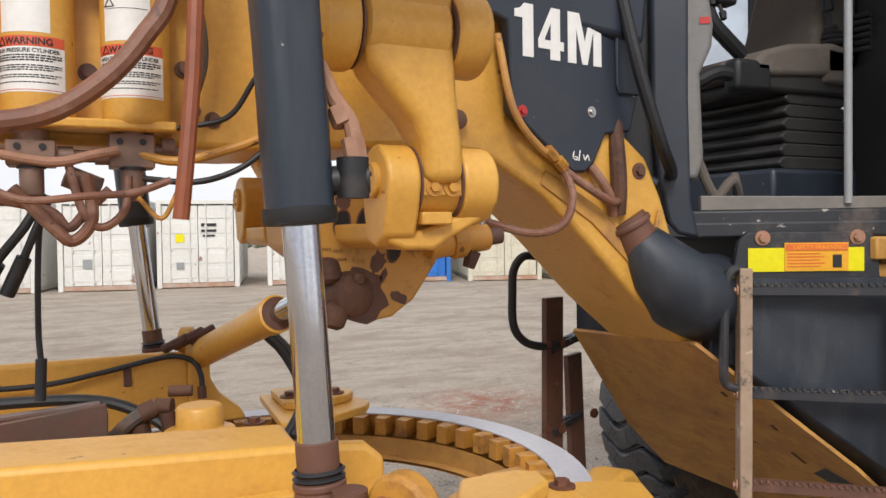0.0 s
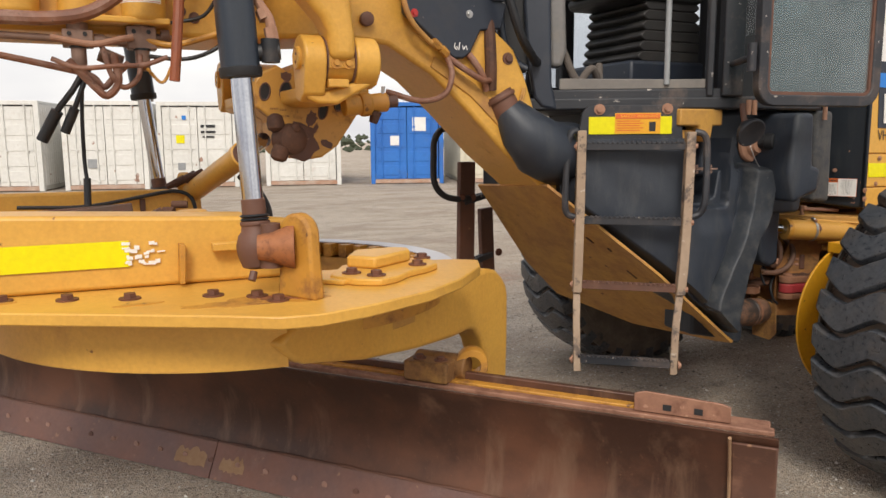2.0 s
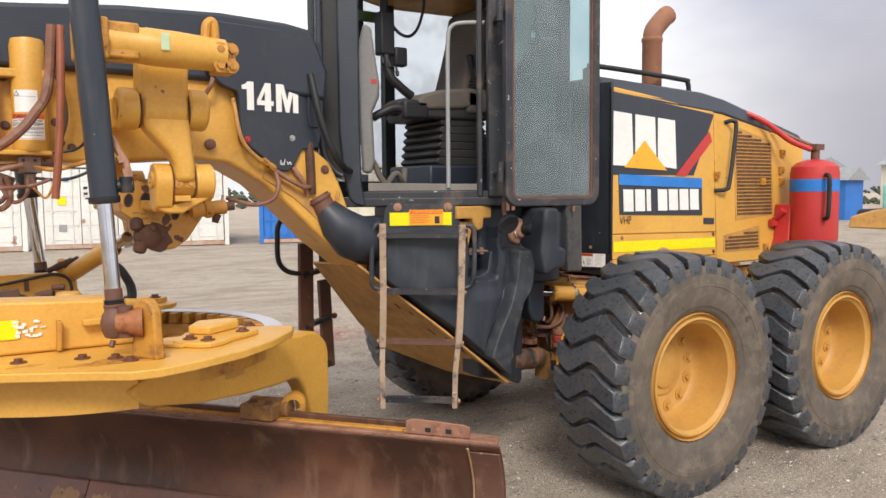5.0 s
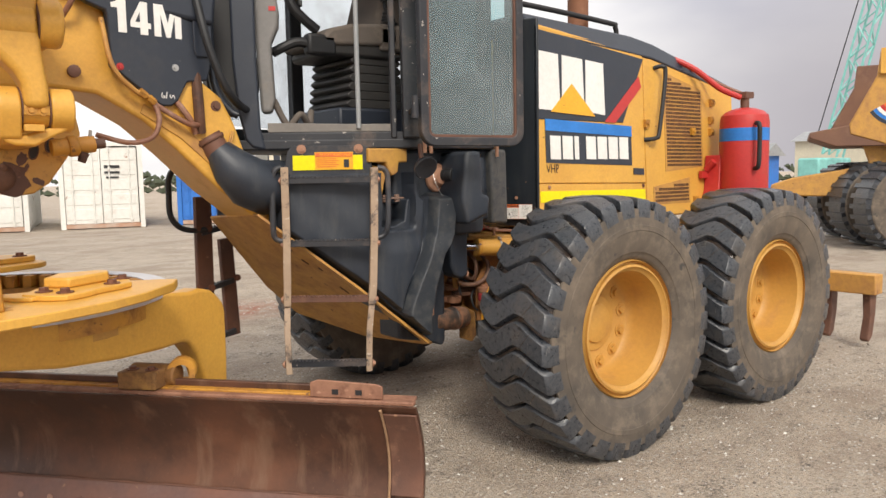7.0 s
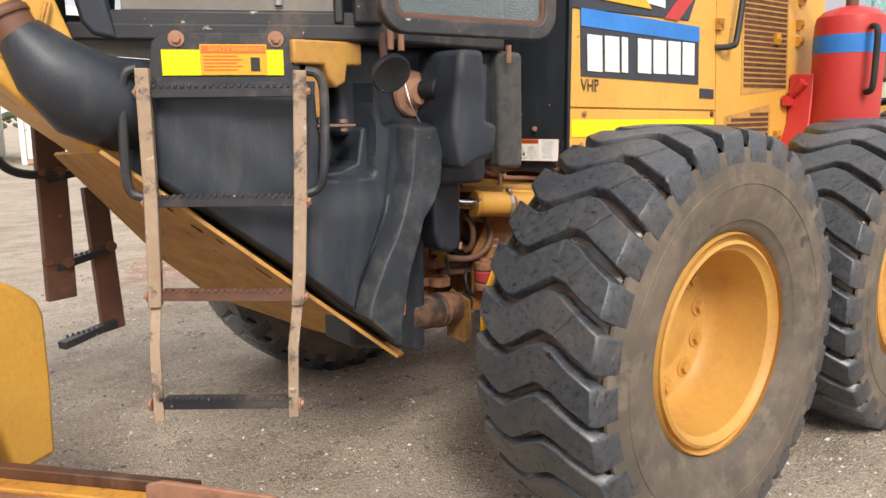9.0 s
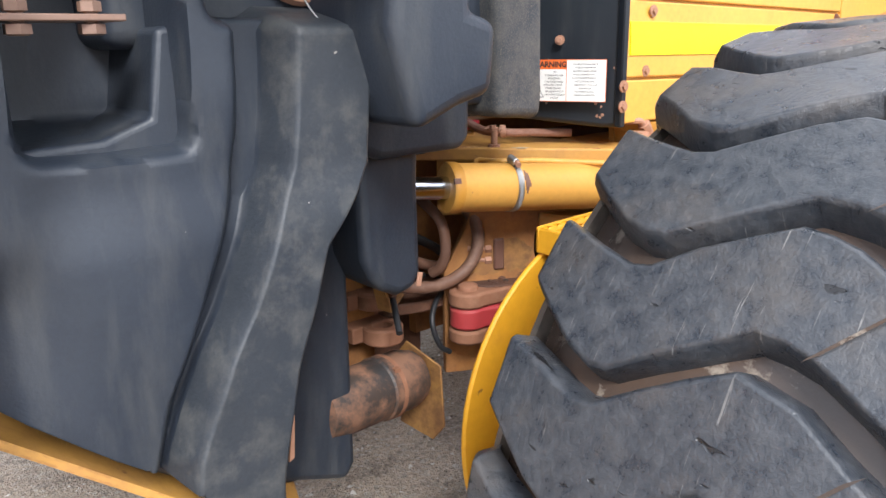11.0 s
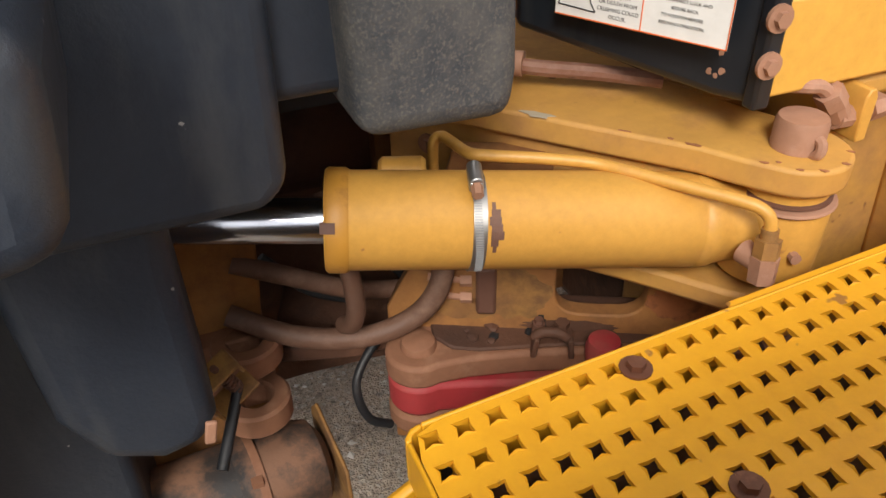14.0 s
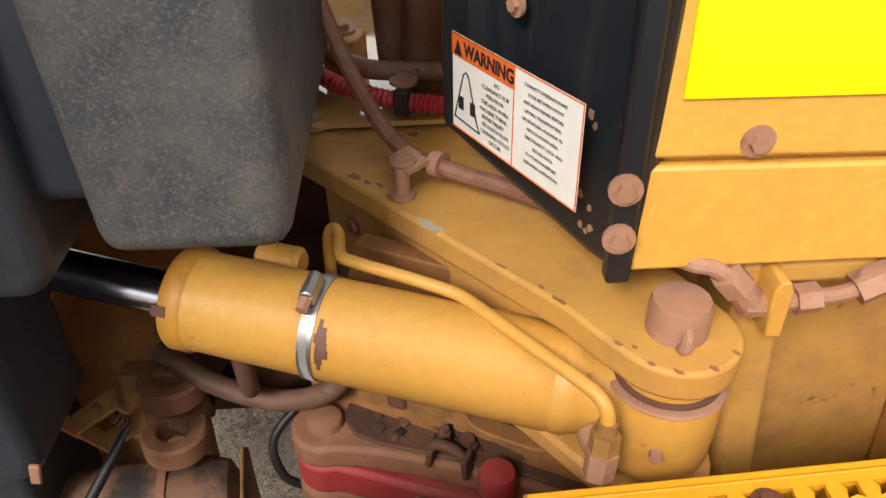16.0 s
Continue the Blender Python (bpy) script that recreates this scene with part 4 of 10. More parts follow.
# rear ripper beam and foot
bm = bmesh.new()
span(bm, (7.35, 2.9, 0.50), (8.3, 3.05, 0.66))
span(bm, (8.2, 2.22, 0.49), (8.36, 4.95, 0.67))
part("ripper_frame", bm, M_YEL_DIRTY, GRADER, bevel=0.01)
for y in (2.28, 2.62, 3.6, 4.6):
    bm = bmesh.new()
    slab_y(bm, [(8.24, 0.60), (8.40, 0.60), (8.38, 0.30), (8.33, 0.10), (8.26, 0.05), (8.22, 0.08), (8.28, 0.28)], y, y + 0.07)
    part("ripper_shank", bm, M_RUST, GRADER, bevel=0.008)

# ---- articulation joint between the frames ----
# blue-black corner panel with the warning label
PA, PB = V3((4.866, 3.088, 0)), V3((4.720, 3.376, 0))
PD = (PA - PB).normalized()
PN = V3((PD.y, -PD.x, 0)).normalized()
if PN.y > 0:
    PN = -PN
bm = bmesh.new()
W = (PA - PB).length
prism(bm, [(0, 0.016), (0, 1.42), (W + 0.002, 1.42), (W + 0.002, -0.006), (W * 0.84, -0.008)], V3((PB.x, PB.y, 1.258)), PD, (0, 0, 1), -PN * 0.03)
corner = part("corner_panel", bm, M_PANEL, GRADER, "blue-black corner panel with a warning label", bevel=0.012, seg=3)
bm = bmesh.new()
span(bm, (4.850, 3.081, 1.253), (4.872, 3.10, 2.62))
part("edge_strip", bm, M_PANEL, corner, bevel=0.004)
LO = V3((4.829, 3.109, 1.3155)) - PD * 0.206 + PN * 0.002
LU = V3((0, 0, 1))


def on_label(a, b, w, h, mat, lift=0.001, name="label_print"):
    bm = bmesh.new()
    sheet(bm, LO + PD * a + LU * b + PN * lift, PD, LU, w, h, 0.0006)
    return part(name, bm, mat, corner)


sh = 0.004
on_label(0, 0, 0.206, 0.101, M_WHITE, sh, "warning_label")
on_label(0.0, 0.078, 0.108, 0.023, M_ORANGE, sh + 0.0008)
for a, b, w, h in ((0.108, 0.0, 0.0012, 0.101), (0, 0.0, 0.206, 0.0012), (0, 0.0998, 0.206, 0.0012), (0.2048, 0, 0.0012, 0.101)):
    on_label(a, b, w, h, M_ORANGE, sh + 0.0008)
lettering("label_writing", "WARNING", 0.0185, LO + PD * 0.0235 + LU * 0.083 + PN * sh, PD, LU, M_INK, corner, 0.0018, 0.0007, 0.95)
bm = bmesh.new()
prism(bm, [(0.004, 0.080), (0.020, 0.080), (0.012, 0.096)], LO + PN * (sh + 0.001), PD, LU, PN * 0.0006)
part("warning_triangle", bm, M_INK, corner)
for i, row in enumerate(("NO", "CLEARANCE FOR", "PERSON IN", "THIS AREA WHEN", "MACHINE TURNS -", "SEVERE INJURY", "OR DEATH FROM", "CRUSHING COULD", "OCCUR.")):
    lettering("label_writing", row, 0.0062, LO + PD * (0.080 - 0.00187 * len(row)) + LU * (0.069 - i * 0.0078) + PN * sh, PD, LU, M_INK, corner, 0.0012, 0.0, 0.95)
for i, row in enumerate(("CONNECT STEERING FRAME", "LOCK BETWEEN FRONT", "AND REAR FRAMES BEFORE", "LIFTING, TRANSPORTING", "OR SERVICING MACHINE IN", "ARTICULATION AREA.", "DISCONNECT LOCK AND", "SECURE BACK", "TO POSITION BEFORE", "RESUMING OPERATION.")):
    lettering("label_writing", row, 0.0048, LO + PD * (0.157 - 0.00150 * len(row)) + LU * (0.088 - i * 0.0082) + PN * sh, PD, LU, M_INK, corner, 0.0012, 0.0, 0.98)
bm = bmesh.new()
for tri in (((0.004, 0.012), (0.052, 0.010), (0.046, 0.019), (0.031, 0.062), (0.026, 0.066), (0.021, 0.062)),):
    for (a, b), (c, d) in zip(tri, tri[1:] + tri[:1]):
        p, q = LO + PD * a + LU * b + PN * (sh + 0.001), LO + PD * c + LU * d + PN * (sh + 0.001)
        tube(bm, [p, q], 0.0008, 6)
for a0 in (0.0125, 0.0345):
    sheet(bm, LO + PD * a0 + LU * 0.024 + PN * (sh + 0.001), PD, LU, 0.009, 0.014, 0.0006)
part("label_print", bm, M_INK, corner)
for p in ((4.782, 3.22, 1.462),):
    part("bolt", made(bolt, V3(p), PN, 0.0072), M_FITTING, corner)
for z in (1.304, 1.352):
    part("bolt", made(bolt, (4.856, 3.079, z), (-0.1, -1, 0), 0.0088), M_FITTING, corner)
for x, z in ((4.964, 1.384), (4.984, 1.528)):
    part("bolt", made(bolt, (x, HY + 0.004, z), (0, -1, 0), 0.0088), M_FITTING, corner)

chip_rng = random.Random(14)
for a, b, r in ((0.262, 0.120, 0.0045), (0.268, 0.112, 0.003), (0.258, 0.040, 0.0045), (0.272, 0.032, 0.0032), (0.262, -0.003 + 0.012, 0.0036), (0.270, 0.006, 0.003), (0.276, 0.012, 0.0036), (0.300, 0.125, 0.003), (0.232, 0.300, 0.0035), (0.10, 0.26, 0.003)):
    bm = bmesh.new()
    prism(bm, [(a + r * chip_rng.uniform(0.6, 1.2) * math.cos(q * 0.7), b + 1.3 * r * chip_rng.uniform(0.6, 1.2) * math.sin(q * 0.7)) for q in range(9)], V3((PB.x, PB.y, 1.270)) + PN * 0.0002, PD, (0, 0, 1), PN * 0.0006)
    part("paint_chip", bm, M_FITTING, corner)

# upper yoke: the yellow flange that carries the cylinder's pin
SHIFT.xyz = 0.0, 0.0, 0.0
PINX, PINY = 4.900, 3.114
tip = [(PINX + 0.061 * math.cos(radians(a)), PINY + 0.061 * math.sin(radians(a))) for a in range(218, 381, 12)]
bm = bmesh.new()
slab_z(bm, [(4.37, 3.66), (4.45, 3.565), (4.52, 3.487), (4.60, 3.394), (4.677, 3.303), (4.74, 3.228), (4.803, 3.154), (4.826, 3.114)] + tip + [(4.945, 3.165), (4.90, 3.27), (4.86, 3.45), (4.83, 3.64), (4.6, 3.84), (4.37, 3.84)], 1.178, 1.212)
yoke = part("hitch_plate", bm, M_YEL_DIRTY, GRADER, "dusty yellow hitch flange with a pin", bevel=0.005, seg=3)
bm = bmesh.new()
low_tip = [(PINX + 0.062 * math.cos(radians(a)), PINY + 0.062 * math.sin(radians(a))) for a in range(230, 371, 14)]
slab_z(bm, [(4.74, 3.30), (4.70, 3.26), (4.771, 3.174), (4.83, 3.095)] + low_tip + [(4.955, 3.30)], 1.012, 1.042)
part("lower_flange", bm, M_YEL_DIRTY, yoke, bevel=0.006)
bm = bmesh.new()
cyl(bm, (PINX, PINY, 1.0), (PINX, PINY, 1.012), 0.050, seg=28)
part("pin_boss", bm, M_YEL_DIRTY, yoke)
# web between the flange and the frame wall below, set back from the flange's edge
bm = bmesh.new()
prism(bm, [(0, 1.03), (0, 1.178), (0.42, 1.178), (0.42, 1.06)], (4.545, 3.478, 0), (0.646, -0.763, 0), (0, 0, 1), (0.020, 0.016, 0))
part("web_plate", bm, M_YEL_DIRTY, yoke, bevel=0.004)
part("web_screw", made(bolt, (4.585, 3.430, 1.136), (-0.76, -0.65, 0), 0.009, True), M_BROWNFIT, yoke)
bm = bmesh.new()
lathe(bm, [(0.0285, 0), (0.029, 0.004), (0.0283, 0.008), (0.0283, 0.031), (0.026, 0.037), (0.001, 0.038)], (PINX, PINY, 1.211), (0, 0, 1), 32)
part("hinge_pin", bm, M_FITTING, yoke, "dust-caked pin head")
bm = bmesh.new()
tube(bm, [(PINX - 0.004, PINY - 0.027, 1.213), (PINX - 0.004, PINY - 0.035, 1.219), (PINX - 0.002, PINY - 0.034, 1.228), (PINX - 0.001, PINY - 0.027, 1.232)], 0.006, 8)
part("split_pin", bm, M_FITTING, yoke)
part("spacer", made(cyl, (PINX, PINY, 1.15), (PINX, PINY, 1.18), 0.0475, None, 32), M_CYL, yoke)
bm = bmesh.new()
lathe(bm, [(0.046, 0), (0.057, 0.001), (0.0585, 0.003), (0.057, 0.006), (0.046, 0.008)], (PINX, PINY, 1.149), (0, 0, 1), 36)
part("seal_ring", bm, M_FITTING, yoke)
part("seal_ring", made(lathe, [(0.044, 0), (0.052, 0.001), (0.052, 0.004), (0.044, 0.006)], (PINX, PINY, 1.157), (0, 0, 1), 36), M_RUST, yoke)

# chips and rust on the flange
def flake(x, y, rx, ry, turn, mat, seed, z=1.2122):
    rnd = random.Random(seed)
    bm = bmesh.new()
    pts = []
    for q in range(14):
        a = q * 2 * math.pi / 14
        f = rnd.uniform(0.6, 1.15)
        u, v = rx * f * math.cos(a), ry * f * math.sin(a)
        pts.append((x + u * math.cos(turn) - v * math.sin(turn), y + u * math.sin(turn) + v * math.cos(turn)))
    slab_z(bm, pts, z - 0.0004, z + 0.0004)
    return part("paint_chip", bm, mat, yoke)


flake(4.680, 3.306, 0.024, 0.008, -0.87, M_PAINTLOSS, 1)
for q, (x, y, rx, ry) in enumerate(((4.590, 3.425, 0.018, 0.010), (4.607, 3.410, 0.009, 0.006), (4.622, 3.402, 0.012, 0.006), (4.641, 3.366, 0.026, 0.012), (4.800, 3.163, 0.016, 0.005), (4.786, 3.186, 0.007, 0.004), (4.750, 3.224, 0.014, 0.003), (4.842, 3.098, 0.008, 0.004), (4.864, 3.070, 0.007, 0.004), (4.885, 3.058, 0.009, 0.004), (4.917, 3.060, 0.007, 0.005), (4.943, 3.078, 0.008, 0.004), (4.855, 3.092, 0.005, 0.004))):
    flake(x, y, rx * 0.65, ry * 0.6, -0.87, M_CHIP, q + 5)

# steering cylinder
CL, CR = V3((4.401, 3.276, 1.152)), V3((PINX, PINY + 0.006, 1.112))
CD = (CR - CL).normalized()
CU = V3((0, 0, 1))
CS = CD.cross(CU).normalized()
bm = bmesh.new()
L = (CR - CL).length
RB = 0.0565
lathe(bm, [(0.026, 0.0), (RB, 0.0), (RB + 0.002, 0.004), (RB + 0.002, 0.024), (RB, 0.027), (RB, L - 0.108), (RB - 0.0012, L - 0.106), (RB - 0.0012, L - 0.102), (RB, L - 0.100), (RB - 0.001, L - 0.086), (RB - 0.004, L - 0.080), (0.049, L - 0.060), (0.046, L - 0.03), (0.04, L)], CL, CD, 48)
acyl = part("steering_cylinder", bm, M_CYL, GRADER, "yellow steering cylinder with a hose clamp round it")
bm = bmesh.new()
lathe(bm, [(RB + 0.001, 0.001), (RB + 0.0030, 0.004), (RB + 0.0030, 0.022), (RB + 0.001, 0.026)], CL, CD, 48, False)
part("gland", bm, M_YEL_RUSTY, acyl)
bm = bmesh.new()
cyl(bm, CL - CD * 0.42, CL + CD * 0.02, 0.0265, seg=32)
part("piston_rod", bm, M_ROD, acyl, "bright chrome rod")
bm = bmesh.new()
lathe(bm, [(0.045, -0.062), (0.055, -0.060), (0.057, -0.052), (0.059, -0.02), (0.059, 0.024), (0.056, 0.036), (0.046, 0.040)], CR, CU, 40)
part("rod_eye", bm, M_CYL, acyl)
K = CL + CD * 0.166
bm = bmesh.new()
lathe(bm, [(RB + 0.0004, -0.0075), (RB + 0.0020, -0.0075), (RB + 0.0020, 0.0075), (RB + 0.0004, 0.0075)], K, CD, 48, False)
clamp = part("hose_clamp", bm, M_STEEL, acyl, "slotted stainless hose clamp")
bm = bmesh.new()
for i in range(48):
    a = 0.25 + i * 0.05
    rr = (CU * math.cos(a) + CS * math.sin(a)).normalized()
    box(bm, K + rr * (RB + 0.0019), (0.0010, 0.0014, 0.0085), Matrix((rr, CD.cross(rr), CD)).transposed())
tagged(part("slot", bm, M_GREYBAR, clamp), "fine slots round the clamp band", kind="stuff")
kd = (CU * 0.975 + CS * 0.22).normalized()
kt = CD.cross(kd)
bm = bmesh.new()
box(bm, K + kd * (RB + 0.0085), (0.013, 0.034, 0.016), Matrix((kd, kt, CD)).transposed())
cyl(bm, K + kd * (RB + 0.012) - kt * 0.016, K + kd * (RB + 0.012) + kt * 0.016, 0.0085, seg=14)
part("clamp_housing", bm, M_STEEL, clamp, bevel=0.002)
bm = bmesh.new()
sgn = 1 if kt.dot(CS) > 0 else -1
cyl(bm, K + kd * (RB + 0.011) + kt * sgn * 0.016, K + kd * (RB + 0.009) + kt * sgn * 0.030, 0.0065, seg=6)
part("clamp_screw", bm, M_FITTING, clamp)
# pipe along the cylinder and its elbow
top = lambda d, h, s=0.0: CL + CD * d + CU * h + CS * s
bm = bmesh.new()
tube(bm, [top(0.130, -0.02, -0.112), top(0.130, 0.025, -0.115), top(0.133, 0.042, -0.117), top(0.142, 0.048, -0.114), top(0.152, 0.049, -0.098), top(0.168, 0.053, -0.062), top(0.19, 0.055, -0.052), top(0.25, 0.057, -0.042), top(0.298, 0.057, -0.034), top(0.318, 0.057, -0.027), top(0.345, 0.059, -0.008), top(0.40, 0.061, 0.030), top(0.445, 0.062, 0.060), top(0.463, 0.060, 0.072), top(0.472, 0.053, 0.079), top(0.475, 0.040, 0.082), top(0.475, 0.020, 0.084)], 0.0072, 12)
part("oil_pipe", bm, M_CYL, acyl)
bm = bmesh.new()
cyl(bm, top(0.475, 0.040, 0.082), top(0.475, 0.026, 0.084), 0.0095, seg=12)
cyl(bm, top(0.475, 0.028, 0.084), top(0.474, 0.006, 0.088), 0.0145, seg=6)
part("pipe_nut", bm, M_RUSTYEL, acyl)
bm = bmesh.new()
cyl(bm, top(0.474, 0.008, 0.088), top(0.473, -0.022, 0.093), 0.0160, 0.0150, 6)
cyl(bm, top(0.474, -0.003, 0.089), top(0.462, -0.002, 0.062), 0.0125, 0.0145, seg=12)
part("elbow_fitting", bm, M_FITTING, acyl, "dust-caked hydraulic elbow")
part("bleed_plug", made(cyl, CR + CS * 0.05 + CU * -0.012, CR + CS * 0.068 + CU * -0.012, 0.0065, None, 8), M_FITTING, acyl)
# flaked patch beside the clamp
bm = bmesh.new()
rnd = random.Random(3)
for k in range(7):
    a = 0.75 + 0.14 * k
    rr = (CU * math.cos(a) + CS * math.sin(a)).normalized()
    w = (0.004, 0.010, 0.013, 0.012, 0.014, 0.008, 0.004)[k]
    box(bm, K + CD * (0.019 + rnd.uniform(-0.003, 0.003)) + rr * (RB + 0.0002), (0.0012, 0.0095, w), Matrix((rr, CD.cross(rr), CD)).transposed())
tagged(part("paint_loss", bm, M_RUST, acyl), "flaked rusty patch of paint", kind="stuff")
bm = bmesh.new()
rounded(bm, top(0.062, 0.022, -0.070), top(0.118, 0.026, -0.066), 0.019, 0.005, 20)
part("end_lug", bm, M_CYL, acyl)
bm = bmesh.new()
rr = (CU * math.cos(1.15) + CS * math.sin(1.15)).normalized()
box(bm, CL + CD * 0.006 + rr * (RB + 0.0005), (0.007, 0.012, 0.016), Matrix((rr, CD.cross(rr), CD)).transposed())
part("gland_notch", bm, M_RUST, acyl)

# hard line with clip on the flange, and hose fittings beyond
SHIFT.xyz = -0.021, 0.048, 0.008
bm = bmesh.new()
tube(bm, [(4.50, 3.66, 1.56), (4.56, 3.54, 1.42), (4.62, 3.44, 1.30), (4.67, 3.375, 1.245), (4.72, 3.335, 1.235), (4.80, 3.28, 1.232), (4.86, 3.23, 1.23)], 0.0105, 10)
hl = part("steel_pipe", bm, M_HOSE, GRADER, "rusty pipe along the hitch flange")
bm = bmesh.new()
cyl(bm, (4.672, 3.325, 1.205), (4.672, 3.325, 1.245), 0.009, seg=12)
cyl(bm, (4.672, 3.325, 1.204), (4.672, 3.325, 1.210), 0.016, seg=12)
box(bm, (4.680, 3.336, 1.246), (0.032, 0.040, 0.006), turned(6, -8, 35))
bolt(bm, (4.674, 3.332, 1.248), (0, 0.1, 1), 0.010)
lathe(bm, [(0.0105, -0.007), (0.0165, -0.007), (0.0165, 0.007), (0.0105, 0.007)], (4.715, 3.338, 1.238), (0.75, -0.6, 0), 14)
part("pipe_clip", bm, M_FITTING, hl)
bm = bmesh.new()
tube(bm, [(4.90, 3.12, 1.262), (4.931, 3.085, 1.265), (4.950, 3.08, 1.262), (4.97, 3.08, 1.246)], 0.0085, 10)
cyl(bm, (4.962, 3.08, 1.256), (4.978, 3.08, 1.238), 0.0165, seg=6)
cyl(bm, (4.978, 3.08, 1.240), (4.992, 3.08, 1.220), 0.0140, seg=10)
cyl(bm, (4.984, 3.08, 1.220), (5.012, 3.08, 1.218), 0.0145, seg=10)
cyl(bm, (5.020, 3.08, 1.218), (5.034, 3.08, 1.220), 0.0100, seg=10)
cyl(bm, (5.034, 3.08, 1.220), (5.056, 3.08, 1.222), 0.0150, seg=6)
tube(bm, [(5.05, 3.08, 1.222), (5.075, 3.08, 1.224), (5.10, 3.08, 1.234), (5.16, 3.085, 1.262)], 0.0080, 10)
cyl(bm, (5.09, 3.08, 1.228), (5.125, 3.082, 1.246), 0.0165, seg=6)
part("hose_fitting", bm, M_FITTING, hl, "dust-coated pipe elbow fittings")
bm = bmesh.new()
tube(bm, [(5.12, 3.082, 1.243), (5.20, 3.09, 1.285), (5.30, 3.09, 1.36), (5.38, 3.06, 1.425), (5.45, 3.04, 1.41), (5.48, 3.04, 1.33)], 0.0125, 10)
part("rubber_hose", bm, M_FITTING, hl)
bm = bmesh.new()
slab_y(bm, [(5.004, 1.192), (5.002, 1.246), (5.007, 1.256), (5.015, 1.256), (5.020, 1.246), (5.020, 1.192)], 3.060, 3.102)
part("clip_plate", bm, M_CYL, hl, bevel=0.002)
# ribbed casting of the rear frame below the hood
SHIFT.xyz = -0.021, 0.038, 0.0
bm = bmesh.new()
slab_y(bm, [(4.985, 1.262), (6.2, 1.262), (6.2, 0.70), (5.05, 0.70)], 3.20, 3.22)
casting = part("ribbed_casting", bm, M_YEL_DIRTY, GRADER, "dusty yellow ribbed frame casting", bevel=0.006)
for x in (4.985, 5.24, 5.49, 5.74):
    bm = bmesh.new()
    slab_y(bm, [(x, 1.25), (x + 0.050, 1.25), (x + 0.10, 0.72), (x + 0.05, 0.72)], 3.105, 3.205)
    part("rib", bm, M_YEL_DIRTY, casting, bevel=0.012, seg=3)
bm = bmesh.new()
span(bm, (4.985, 3.105, 1.232), (6.2, 3.2, 1.262))
part("top_flange", bm, M_YEL_DIRTY, casting, bevel=0.008)
bm = bmesh.new()
slab_y(bm, [(5.46, 1.03), (5.54, 1.07), (6.2, 1.07), (6.2, 1.0), (5.48, 0.99)], 3.115, 3.205)
part("lower_ledge", bm, M_YEL_DIRTY, casting, bevel=0.02, seg=3)

# lower lock link and brown castings
SHIFT.xyz = 0.0, 0.0, 0.0
LKX, LKY = 4.524, 3.338
nose = [(LKX + 0.049 * math.cos(radians(a)), LKY + 0.049 * math.sin(radians(a))) for a in range(285, 79, -14)]
outline = nose + [(4.62, 3.40), (4.70, 3.385), (4.95, 3.26), (5.05, 3.18), (5.02, 3.10), (4.80, 3.21), (4.66, 3.262), (4.58, 3.285)]
bm = bmesh.new()
slab_z(bm, outline, 0.826, 0.866)
low = part("lower_hitch_plate", bm, M_BROWNFIT, GRADER, "dirt-caked lower hitch plate", bevel=0.007, seg=3)
bm = bmesh.new()
nose2 = [(LKX + 0.047 * math.cos(radians(a)), LKY + 0.047 * math.sin(radians(a))) for a in range(285, 79, -14)]
slab_z(bm, nose2 + [(4.60, 3.38), (4.80, 3.28), (4.88, 3.22), (4.86, 3.18), (4.66, 3.245), (4.58, 3.277)], 0.768, 0.824)
part("frame_lock_link", bm, M_REDDIRTY, low, "dusty red frame lock link", bevel=0.008)
bm = bmesh.new()
slab_z(bm, outline, 0.730, 0.766)
part("lower_lug", bm, M_BROWNFIT, low, bevel=0.007)
# dirt caked on the plate's top, up to its nose
bm = bmesh.new()
cake = [(4.590, 3.388), (4.556, 3.372), (4.550, 3.345), (4.566, 3.312), (4.60, 3.292), (4.66, 3.272), (4.80, 3.222), (4.97, 3.13), (5.0, 3.22), (4.90, 3.285), (4.72, 3.382), (4.64, 3.398)]
slab_z(bm, cake, 0.864, 0.871)
part("caked_dirt", bm, M_GREASE, low, bevel=0.003)
bm = bmesh.new()
lathe(bm, [(0.026, 0), (0.0265, 0.008), (0.024, 0.014), (0.014, 0.018), (0.001, 0.019)], (LKX, LKY, 0.864), (0, 0, 1), 24)
part("lock_pin", bm, M_BROWNFIT, low)
bm = bmesh.new()
lathe(bm, [(0.015, -0.02), (0.016, 0.0), (0.024, 0.008), (0.0255, 0.030), (0.022, 0.042), (0.010, 0.046), (0.001, 0.046)], (4.753, 3.212, 0.856), (0, 0, 1), 24)
part("red_knob", bm, M_REDDIRTY, low)
